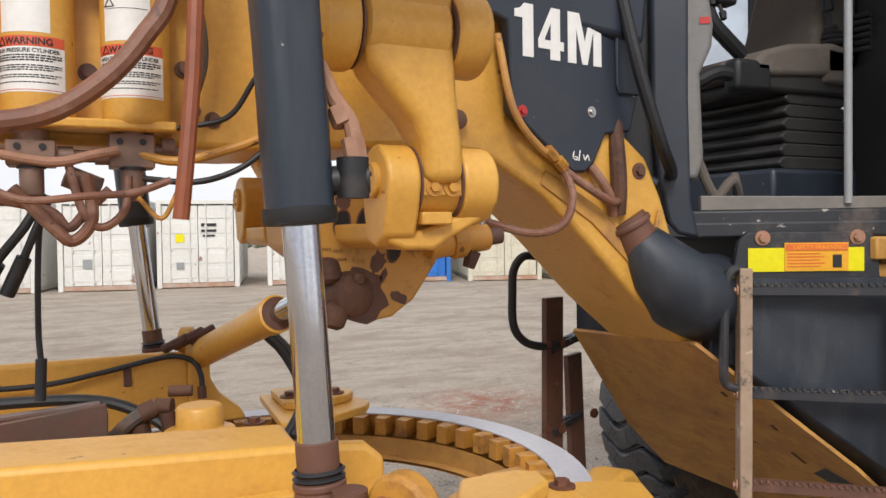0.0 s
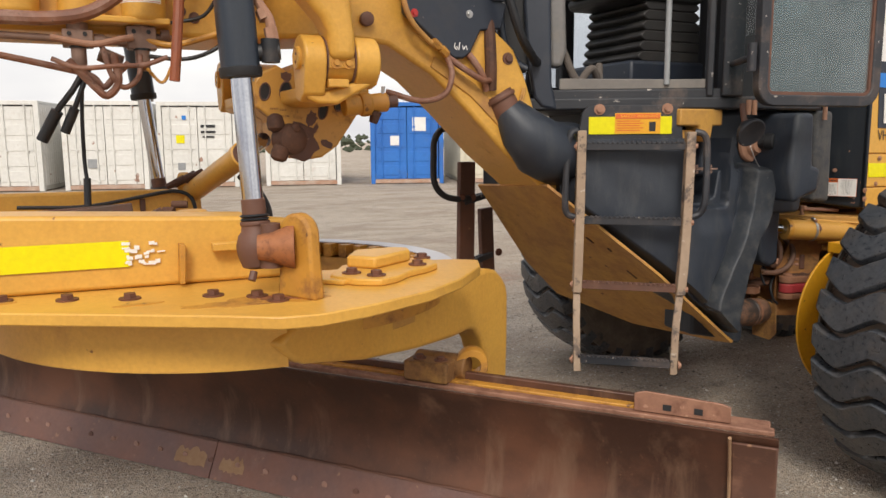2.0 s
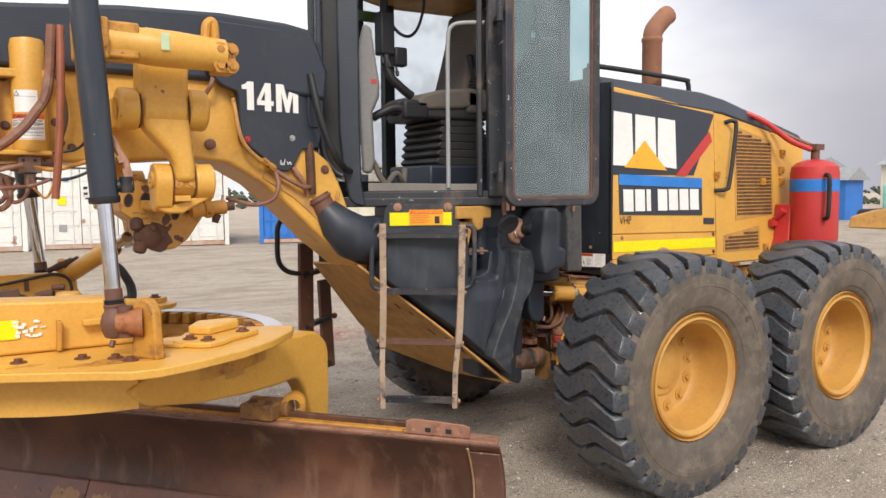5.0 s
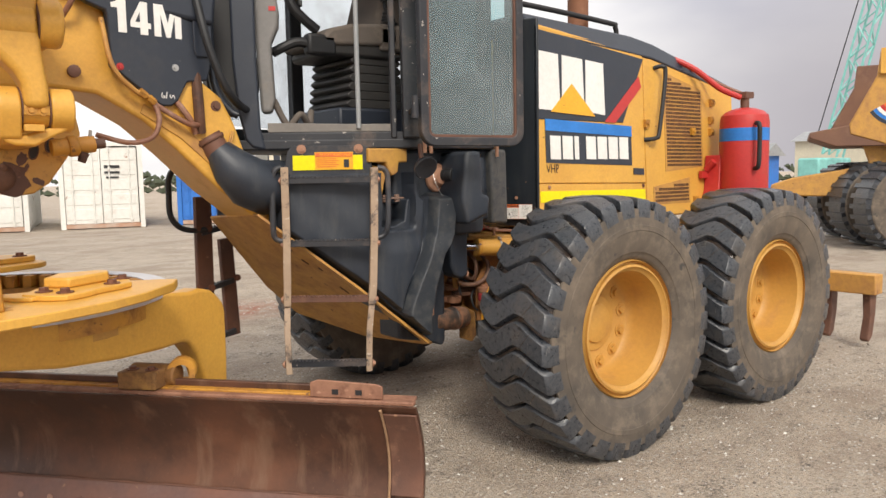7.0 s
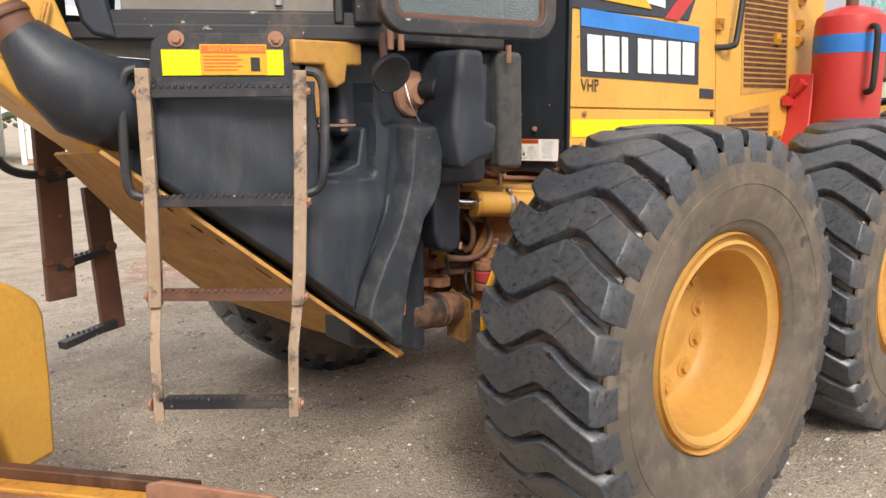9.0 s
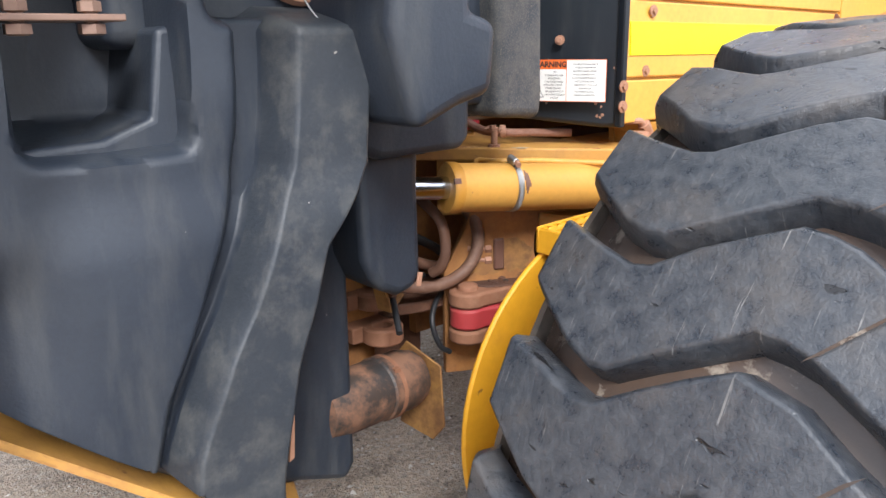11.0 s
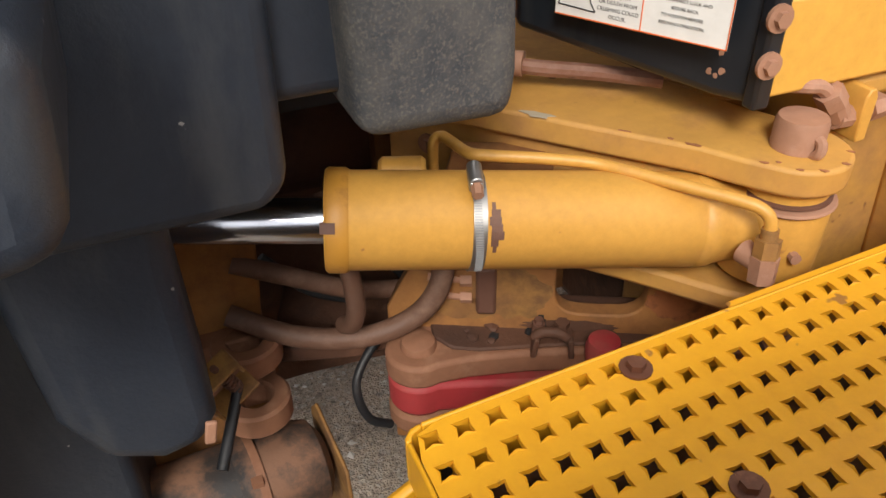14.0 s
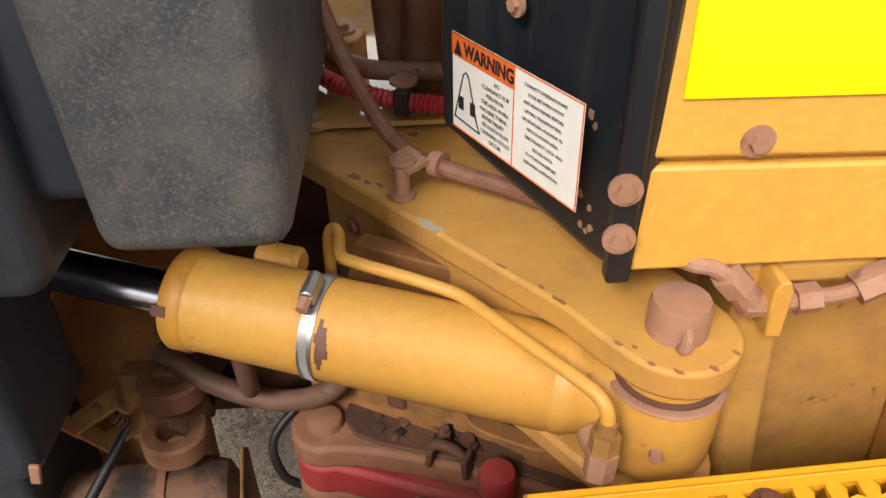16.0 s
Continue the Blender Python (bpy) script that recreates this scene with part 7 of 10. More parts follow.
for x in (0.887, 1.101):
    bm = bmesh.new()
    span(bm, (x - 0.051, 3.365, 2.002), (x + 0.051, 3.44, 2.084 if x > 1 else 2.062))
    v = part("valve_block", bm, M_VALVE, GRADER, "dust-coated hydraulic valve block", bevel=0.004)
    part("neck", made(cyl, (x, 3.40, 2.06), (x, 3.40, 2.10), 0.036, None, 20), M_VALVE, v)
    bm = bmesh.new()
    lathe(bm, [(0.026, 0), (0.026, 0.058), (0.024, 0.066), (0.014, 0.068), (0.014, 0.078)], (x, 3.385, 2.002), (0, 0, -1), 18)
    part("drain_plug", bm, M_VALVE, v)
    part("seal", made(lathe, [(0.031, 0), (0.031, 0.008)], (x, 3.385, 1.997), (0, 0, 1), 18), M_HOSE_BLK, v)
    for dx in (-0.027, 0.024):
        part("port", made(cyl, (x + dx, 3.3645, 2.064 if x > 1 else 2.046), (x + dx, 3.362, 2.064 if x > 1 else 2.046), 0.008, None, 12), M_INK, v)
for p0, p1, r in (((0.94, 3.40, 2.03), (0.975, 3.40, 2.03), 0.022), ((0.975, 3.40, 2.03), (1.02, 3.40, 2.03), 0.015), ((1.02, 3.40, 2.03), (1.05, 3.40, 2.03), 0.020), ((1.152, 3.40, 2.05), (1.24, 3.41, 2.045), 0.014), ((0.6, 3.40, 2.035), (0.836, 3.40, 2.03), 0.013), ((1.17, 3.40, 2.06), (1.20, 3.40, 2.06), 0.020), ((0.955, 3.42, 1.985), (1.03, 3.43, 1.955), 0.027)):
    part("pipe_joint", made(cyl, p0, p1, r, None, 12), M_VALVE, acc1)
for pts, r, mt in (([(0.2, 3.24, 2.04), (0.6, 3.20, 2.065), (0.80, 3.19, 2.07), (0.93, 3.20, 2.10), (1.04, 3.21, 2.18), (1.12, 3.22, 2.28), (1.18, 3.23, 2.40), (1.21, 3.23, 2.7)], 0.0235, M_HOSE),
                   ([(1.245, 3.22, 2.7), (1.235, 3.20, 2.45), (1.220, 3.19, 2.2), (1.200, 3.18, 2.0), (1.186, 3.18, 1.875)], 0.0185, M_REDHOSE2),
                   ([(1.20, 3.36, 2.6), (1.255, 3.37, 2.42), (1.27, 3.37, 2.28), (1.245, 3.37, 2.18), (1.235, 3.37, 2.14)], 0.013, M_GREYHOSE),
                   ([(1.20, 3.36, 2.10), (1.32, 3.34, 2.13), (1.38, 3.30, 2.22), (1.42, 3.28, 2.28)], 0.007, M_HOSE_BLK),
                   ([(1.10, 3.38, 1.98), (1.24, 3.36, 1.97), (1.34, 3.34, 2.0), (1.42, 3.32, 2.06)], 0.008, M_HOSE_BLK),
                   ([(1.10, 3.38, 2.04), (1.20, 3.36, 2.02), (1.32, 3.34, 2.05), (1.42, 3.34, 2.09)], 0.012, M_YEL_RUSTY),
                   ([(0.6, 3.36, 1.97), (0.8, 3.36, 1.93), (0.92, 3.36, 1.90), (0.96, 3.36, 1.86), (1.0, 3.36, 1.90), (1.05, 3.36, 1.95)], 0.012, M_HOSE),
                   ([(0.85, 3.34, 1.95), (0.93, 3.33, 1.86), (0.97, 3.34, 1.83), (1.01, 3.34, 1.88), (1.0, 3.36, 1.98)], 0.014, M_HOSE),
                   ([(0.96, 3.36, 2.02), (0.99, 3.34, 1.90), (1.03, 3.34, 1.86), (1.08, 3.34, 1.90), (1.09, 3.36, 1.98)], 0.010, M_HOSE),
                   ([(0.80, 3.36, 2.03), (0.93, 3.35, 2.01), (1.02, 3.35, 2.03), (1.07, 3.35, 2.04)], 0.012, M_FITTING),
                   ([(1.11, 3.34, 1.93), (1.16, 3.33, 1.88), (1.20, 3.32, 1.95)], 0.006, M_YEL_RUSTY),
                   ([(0.80, 3.3, 1.95), (0.88, 3.28, 1.92), (1.0, 3.28, 1.93), (1.10, 3.3, 1.94), (1.18, 3.3, 1.97)], 0.009, M_HOSE),
                   ([(0.90, 3.60, 1.95), (0.885, 3.64, 1.80), (0.88, 3.655, 1.60), (0.885, 3.655, 1.50)], 0.008, M_HOSE_BLK),
                   ([(0.90, 3.5, 1.93), (0.86, 3.5, 1.86), (0.80, 3.52, 1.78), (0.76, 3.54, 1.70)], 0.012, M_HOSE_BLK),
                   ([(0.92, 3.5, 1.94), (0.88, 3.5, 1.84), (0.84, 3.52, 1.74)], 0.010, M_HOSE_BLK)):
    bm = bmesh.new()
    tube(bm, pts, r, 10)
    part("hydraulic_hose", bm, mt, acc1)
for a, b, r in (((0.885, 3.655, 1.52), (0.88, 3.655, 1.41), 0.014), ((0.80, 3.52, 1.78), (0.74, 3.55, 1.67), 0.022), ((0.86, 3.51, 1.79), (0.82, 3.53, 1.70), 0.018)):
    part("cable_plug", made(cyl, a, b, r, None, 12), M_HOSE_BLK, acc1)

# ---- drawbar and circle ----
CX, CY, CZ = 1.50, 3.60, 1.10
bm = bmesh.new()
slab_z(bm, [(-0.9, 3.30), (0.45, 2.83), (1.20, 2.40), (1.33, 2.315), (1.44, 2.30), (1.60, 2.345), (1.84, 2.455), (2.03, 2.60), (2.21, 2.80), (2.27, 2.93), (2.20, 2.99), (1.98, 3.06), (1.70, 2.98), (1.45, 3.0), (0.5, 3.22), (-0.9, 3.5)], 1.150, 1.188)
draw = part("drawbar_flange", bm, M_YEL, GRADER, "yellow drawbar with bolted flange and rust stains", bevel=0.005)
bm = bmesh.new()
prism(bm, [(-1.4, 1.19), (-1.4, 1.47), (0.0, 1.44), (0.72, 1.408), (0.86, 1.395), (0.90, 1.36), (0.90, 1.19)], (0.66, 2.955, 0), (0.997, -0.055, 0), (0, 0, 1), (0.002, 0.05, 0))
prism(bm, [(-1.4, 1.43), (-1.4, 1.47), (0.0, 1.44), (0.72, 1.408), (0.72, 1.37)], (0.66, 2.96, 0), (0.997, -0.055, 0), (0, 0, 1), (0.012, 0.20, 0))
part("drawbar_beam", bm, M_YEL, draw, "yellow drawbar side beam", bevel=0.014, seg=3)
bm = bmesh.new()
sheet(bm, (-0.3, 3.003, 1.262), (0.997, -0.055, 0), (0, 0, 1), 1.29, 0.085, 0.003)
part("reflective_tape", bm, M_HAZY, draw, "torn reflective yellow tape")
bm = bmesh.new()
tear = random.Random(17)
for k in range(26):
    a, w, h = 0.965 + 0.11 * tear.random() ** 1.6, tear.uniform(0.008, 0.026), tear.uniform(0.004, 0.013)
    sheet(bm, (a, 3.003 - 0.055 * (a + 0.3) - 0.0005 - 0.0001 * k, 1.264 + 0.072 * tear.random()), (0.997, -0.055, tear.uniform(-0.15, 0.15)), (0, 0, 1), w, h, 0.003)
part("torn_tape", bm, M_WHITE, draw)
bm = bmesh.new()
box(bm, (1.145, 2.90, 1.265), (0.018, 0.06, 0.13), turned(0, 3, 0))
part("gusset", bm, M_YEL_RUSTY, draw, bevel=0.003)
bm = bmesh.new()
box(bm, (1.295, 2.885, 1.315), (0.11, 0.04, 0.028))
part("stop_lug", bm, M_YEL, draw, bevel=0.004)
# ball stud lug
bm = bmesh.new()
prism(bm, [(-0.075, 1.185), (-0.066, 1.26), (-0.060, 1.36)] + [(0.006 + 0.066 * math.cos(radians(q)), 1.382 + 0.066 * math.sin(radians(q))) for q in range(180, -1, -15)] + [(0.075, 1.30), (0.085, 1.185)], (1.428, 2.545, 0), (0.5, -0.866, 0), (0, 0, 1), (0.040, 0.023, 0))
part("lift_lug", bm, M_YEL_RUSTY, draw, "yellow lug stained with rust", bevel=0.01)
part("ball_stud", made(lathe, [(0.068, -0.01), (0.064, 0.012), (0.050, 0.045), (0.038, 0.10)], (1.428, 2.560, 1.345), (-0.85, 0.25, 0), 24), M_ORUST, draw)
for x, y in ((0.973, 2.761), (1.21, 2.695), (1.33, 2.62), (1.375, 2.53), (0.62, 2.90), (0.30, 3.02), (0.80, 2.83), (-0.1, 3.15)):
    part("bolt", made(bolt, (x, y, 1.188), (0, 0, 1), 0.020), M_BOLT, draw)
# rust run down from the lug
rnd = random.Random(21)
for lay, (cx_, cy_, rx_, ry_, stain) in enumerate(((1.36, 2.56, 0.20, 0.085, M_YEL_RUSTY), (1.24, 2.55, 0.16, 0.045, M_YEL_RUSTY), (1.41, 2.57, 0.10, 0.055, M_ORUST), (1.44, 2.60, 0.055, 0.045, M_RUST), (0.99, 2.66, 0.07, 0.02, M_YEL_RUSTY), (0.60, 2.86, 0.06, 0.02, M_YEL_RUSTY))):
    bm = bmesh.new()
    ring_ = []
    for q in range(22):
        a = q * 2 * math.pi / 22
        f = rnd.uniform(0.65, 1.1)
        ring_.append((cx_ + rx_ * f * math.cos(a), cy_ + ry_ * f * math.sin(a)))
    slab_z(bm, ring_, 1.1870, 1.1884 + 0.0005 * lay)
    part("rust_stain", bm, stain, draw)
# shoe cover with four bolts
bm = bmesh.new()
slab_z(bm, [(1.60, 2.74), (1.66, 2.63), (1.73, 2.59), (1.80, 2.62), (1.88, 2.70), (1.96, 2.74), (2.03, 2.80), (2.05, 2.90), (1.98, 2.98), (1.86, 3.00), (1.70, 2.92)], 1.189, 1.212)
part("shoe_cover", bm, M_YEL, draw, bevel=0.005)
bm = bmesh.new()
slab_z(bm, [(1.70, 2.86), (1.78, 2.78), (1.96, 2.89), (1.98, 2.96), (1.93, 3.0), (1.78, 3.0)], 1.212, 1.255)
part("wear_block", bm, M_YEL, draw, bevel=0.010)
for x, y in ((1.68, 2.745), (1.74, 2.665), (1.95, 2.80), (2.03, 2.94)):
    part("bolt", made(bolt, (x, y, 1.212), (0, 0, 1), 0.020), M_BOLT, draw)
bm = bmesh.new()
slab_z(bm, [(1.52, 2.80), (1.56, 2.72), (1.62, 2.66), (1.66, 2.68), (1.63, 2.78), (1.58, 2.84)], 1.19, 1.205)
part("spacer_plate", bm, M_YEL, draw, bevel=0.003)
# far beam, front shoe and hydraulic details on the drawbar
bm = bmesh.new()
prism(bm, [(-2.2, 1.18), (-2.2, 1.45), (0.0, 1.435), (0.035, 1.425), (0.05, 1.39), (0.05, 1.18)], (1.27, 4.15, 0), (0.998, 0.04, 0), (0, 0, 1), (0, 0.05, 0))
far_beam = part("drawbar_beam", bm, M_YEL, draw, bevel=0.014, seg=3)
bm = bmesh.new()
prism(bm, [(0.0, 1.18), (0.0, 1.448), (0.03, 1.456), (0.062, 1.442), (0.075, 1.40), (0.078, 1.335), (0.108, 1.280), (0.18, 1.22), (0.20, 1.18)], (1.308, 4.13, 0), (0.998, 0.04, 0), (0, 0, 1), (0, 0.09, 0))
part("beam_end", bm, M_YEL, far_beam, bevel=0.012, seg=3)
part("pivot_ear", made(lathe, [(0.045, 0), (0.052, 0.005), (0.052, 0.04), (0.045, 0.045)], (1.30, 4.24, 1.46), (0.9, -0.4, 0), 20), M_YEL, far_beam)
bm = bmesh.new()
span(bm, (1.105, 4.135, 1.335), (1.130, 4.150, 1.395))
clipb = part("hose_clip", bm, M_RUST, far_beam, bevel=0.003)
bm = bmesh.new()
span(bm, (0.2, 3.06, 1.17), (1.38, 4.02, 1.195))
part("drawbar_web", bm, M_YEL_DIRTY, draw)
bm = bmesh.new()
lathe(bm, [(0.088, 0), (0.092, 0.004), (0.092, 0.022), (0.066, 0.028), (0.062, 0.032), (0.060, 0.080), (0.054, 0.088), (0.001, 0.089)], (1.26, 3.50, 1.300), (0, 0, 1), 32)
cap = part("swivel_cap", bm, M_YEL, draw, bevel=0.003)
part("swivel_body", made(lathe, [(0.10, 0), (0.10, 0.075), (0.094, 0.08), (0.094, 0.105)], (1.26, 3.50, 1.195), (0, 0, 1), 28), M_GREASE, cap)
for p, mt, r in (([(0.95, 3.60, 1.22), (1.03, 3.60, 1.28), (1.09, 3.60, 1.335), (1.13, 3.60, 1.36)], M_GREYHOSE, 0.020),
                 ([(0.6, 4.08, 1.38), (0.85, 4.09, 1.372), (1.03, 4.11, 1.392), (1.20, 4.12, 1.422), (1.275, 4.12, 1.425), (1.325, 4.10, 1.405), (1.345, 4.08, 1.36), (1.345, 4.06, 1.30)], M_HOSE_BLK, 0.009),
                 ([(0.5, 3.95, 1.35), (0.8, 3.94, 1.355), (1.02, 3.90, 1.345), (1.15, 3.84, 1.30), (1.22, 3.80, 1.25)], M_HOSE_BLK, 0.017),
                 ([(0.6, 3.80, 1.30), (0.9, 3.78, 1.27), (1.1, 3.75, 1.26)], M_HOSE, 0.020)):
    bm = bmesh.new()
    tube(bm, p, r, 10)
    part("hydraulic_hose", bm, mt, draw)
for a, b, r in (((1.12, 3.60, 1.355), (1.16, 3.60, 1.372), 0.027), ((1.16, 3.60, 1.375), (1.20, 3.58, 1.375), 0.022), ((1.185, 3.58, 1.36), (1.195, 3.58, 1.30), 0.020), ((1.345, 4.07, 1.325), (1.345, 4.06, 1.285), 0.015), ((1.20, 3.66, 1.40), (1.26, 3.64, 1.40), 0.016), ((1.115, 3.62, 1.33), (1.125, 3.62, 1.26), 0.030)):
    part("pipe_joint", made(cyl, a, b, r, None, 12), M_GREASE, draw)
bm = bmesh.new()
prism(bm, [(-0.9, 1.19), (-0.9, 1.375), (0.806, 1.410), (1.032, 1.432), (1.036, 1.40), (1.030, 1.19)], (0, 3.425, 0), (1, 0, 0), (0, 0, 1), (0, 0.012, 0))
prism(bm, [(0, 0), (0.10, 0.012), (0.10, 0.024), (0, 0.012)], (0.1, 3.437, 1.385), (0, 1, 0), (0.02, 0, -1), (0.92, 0, 0.045))
part("motor_guard", bm, M_TROUGH, draw, "dark rusty guard plate", bevel=0.004)
bm = bmesh.new()
for dx in (0, 0.022):
    tube(bm, [(1.55 + dx, 3.75, 1.20), (1.61 + dx, 3.80, 1.27), (1.625 + dx, 3.86, 1.35), (1.59 + dx, 3.92, 1.44), (1.54 + dx, 3.96, 1.50)], 0.016, 10)
part("hydraulic_hose", bm, M_HOSE_BLK, draw)
bm = bmesh.new()
slab_z(bm, [(1.57, 3.88), (1.62, 3.82), (1.90, 3.98), (1.94, 4.05), (1.89, 4.25), (1.60, 4.36)], 1.185, 1.215)
part("shoe_cover", bm, M_YEL, draw, bevel=0.006)
bm = bmesh.new()
slab_z(bm, [(1.62, 4.05), (1.70, 3.98), (1.86, 4.06), (1.90, 4.12), (1.86, 4.24), (1.63, 4.30)], 1.216, 1.245)
part("wear_block", bm, M_YEL, draw, bevel=0.006)
for x, y in ((1.82, 4.10), (1.66, 4.12), (1.50, 3.98)):
    part("bolt", made(bolt, (x, y, 1.245 if x > 1.6 else 1.20), (0, 0, 1), 0.022), M_BOLT, draw)
# swing cylinder across to the link bar
SA, SB = V3((1.365, 4.12, 1.435)), V3((1.497, 3.60, 1.607))
sd = (SB - SA).normalized()
bm = bmesh.new()
lathe(bm, [(0.045, -0.05), (0.050, -0.04), (0.050, (SB - SA).length - 0.05), (0.056, (SB - SA).length - 0.045), (0.057, (SB - SA).length - 0.004), (0.052, (SB - SA).length), (0.034, (SB - SA).length + 0.002)], SA, sd, 28)
sw = part("side_shift_cylinder", bm, M_YEL, draw)
part("gland_ring", made(lathe, [(0.035, 0.0), (0.050, 0.001), (0.050, 0.004), (0.035, 0.006)], SB, sd, 28), M_RUST, sw)
part("piston_rod", made(cyl, SB - sd * 0.02, SB + sd * 0.20, 0.030, None, 24), M_CHROME, sw)
for k, (dx, dy, dz, r) in enumerate(((-0.10, 0.02, 0.025, 0.020), (-0.05, 0.0, 0.045, 0.022), (-0.02, -0.03, 0.06, 0.016), (-0.13, 0.05, 0.01, 0.016))):
    part("pipe_joint", made(cyl, SA + V3((dx, dy, dz)), SA + V3((dx + 0.045, dy - 0.02, dz + 0.025)), r, None, 8), M_GREASE, sw)

# ring gear
bm = bmesh.new()
teeth = 52
outer = []
for i in range(teeth):
    for f, r in ((0.0, 0.815), (0.40, 0.815), (0.46, 0.745), (0.94, 0.745)):
        a = 2 * math.pi * (i + f) / teeth
        outer.append((CX + r * math.cos(a), CY + r * math.sin(a)))
inner_n = len(outer)
ring = [(CX + 0.855 * math.cos(2 * math.pi * i / inner_n), CY + 0.855 * math.sin(2 * math.pi * i / inner_n)) for i in range(inner_n)]
rows = [[bm.verts.new((x, y, z)) for x, y in pts] for pts, z in ((outer, 1.055), (outer, 1.118), (ring, 1.118), (ring, 1.0))]
for a, b in zip(rows, rows[1:]):
    for i in range(inner_n):
        bm.faces.new((a[i], a[(i + 1) % inner_n], b[(i + 1) % inner_n], b[i]))
circle = part("ring_gear", bm, M_YEL_RUSTY, GRADER, "yellow toothed turning circle", bevel=0)
bm = bmesh.new()
lathe(bm, [(0.80, 1.119), (0.80, 1.124), (0.90, 1.124), (0.90, 1.08)], (CX, CY, 0), (0, 0, 1), 96, False)
part("wear_ring", bm, surface("pale_worn_plastic_ring", (0.52, 0.52, 0.56), (0.42, 0.42, 0.48), dirt=(0.5, 0.4, 0.25), rough=0.35, bump=0.05), circle, "pale worn wear strip")
bm = bmesh.new()
lathe(bm, [(0.74, 1.05), (0.74, 0.98), (0.72, 0.97)], (CX, CY, 0), (0, 0, 1), 64, False)
lathe(bm, [(0.82, 1.06), (0.82, 0.96), (0.72, 0.96)], (CX, CY, 0), (0, 0, 1), 64, False)
part("circle_web", bm, M_YEL_DIRTY, circle)
bm = bmesh.new()
arcp = [(CX + 1.02 * math.cos(radians(a)), CY + 1.02 * math.sin(radians(a))) for a in range(-175, -92, 5)]
lo = [bm.verts.new((x, y, 1.15)) for x, y in arcp]
hi = [bm.verts.new((CX + (x - CX) * 1.0, CY + (y - CY) * 1.0, 0.962)) for x, y in arcp]
lo2 = [bm.verts.new((CX + (v.co.x - CX) * 0.95, CY + (v.co.y - CY) * 0.95, 1.15)) for v in lo]
hi2 = [bm.verts.new((CX + (v.co.x - CX) * 0.95, CY + (v.co.y - CY) * 0.95, 0.962)) for v in lo]
for i in range(len(lo) - 1):
    bm.faces.new((lo[i], lo[i + 1], hi[i + 1], hi[i]))
    bm.faces.new((lo2[i], lo2[i + 1], hi2[i + 1], hi2[i]))
    bm.faces.new((hi[i], hi[i + 1], hi2[i + 1], hi2[i]))
part("circle_skirt", bm, M_YEL, circle, "smooth yellow circle skirt")

# blade arm
AO = V3((1.36, 2.575, 0))
AD = V3((1.25, 0.805, 0)).normalized()
AN = V3((-AD.y, AD.x, 0))
def blade_arm(off, th):
    bm = bmesh.new()
    prism(bm, [(0.0, 1.043), (0.05, 0.985), (0.12, 0.95), (0.186, 0.937), (0.43, 0.885), (0.76, 0.845), (1.04, 0.827), (1.18, 0.83), (1.23, 0.815), (1.29, 0.75), (1.34, 0.64), (1.376, 0.50), (1.39, 0.46), (1.536, 0.46), (1.549, 0.70), (1.549, 0.93), (1.53, 0.98), (1.488, 1.02), (1.43, 1.06), (1.345, 1.079), (1.25, 1.075), (1.055, 1.10), (0.85, 1.148), (0.4, 1.15), (0.1, 1.10), (0.04, 1.07)], AO + AN * off, AD, (0, 0, 1), AN * th)
    return bm


part("blade_arm", blade_arm(-0.03, 0.12), M_YEL, circle, "yellow curved blade arm with rust bloom", bevel=0.018, seg=3)
bm = bmesh.new()
prism(bm, [(0.2, 1.10), (0.3, 0.97), (1.2, 0.96), (1.30, 0.9), (1.42, 1.0), (1.42, 1.05), (1.0, 1.12)], AO + AN * 0.14, AD, (0, 0, 1), AN * 0.16)
part("arm_box", bm, M_YEL_DIRTY, circle, bevel=0.01)
# ---- blade ----
BO = V3((2.978, 2.050, 0.0))
BD = V3((-0.640, 0.768, 0)).normalized()
BN = V3((BD.y, -BD.x, 0))
if BN.x < 0:
    BN = -BN
BL = 4.90


def blade_strip(bm, sec, a, b, th, steps=1):
    """A plate of thickness th with the section sec, of (depth, height), from a to b along the blade."""
    cols = []
    for i in range(steps + 1):
        o = BO + BD * (a + (b - a) * i / steps)
        cols.append([[bm.verts.new(o + BN * (d + e) + V3((0, 0, z))) for d, z in sec] for e in (0, th)])
    k = len(sec)
    for c0, c1 in zip(cols, cols[1:]):
        for s in (0, 1):
            for j in range(k - 1):
                bm.faces.new((c0[s][j], c0[s][j + 1], c1[s][j + 1], c1[s][j]))
        for j in (0, k - 1):
            bm.faces.new((c0[0][j], c1[0][j], c1[1][j], c0[1][j]))
    for c in (cols[0], cols[-1]):
        for j in range(k - 1):
            bm.faces.new((c[0][j], c[0][j + 1], c[1][j + 1], c[1][j]))


def mould(z):
    """Depth of the curved face at the height z."""
    t = (z - 0.02) / 0.62
    return 0.135 * math.sin(math.pi * min(max(t, 0), 1)) ** 0.9 - 0.030 * t


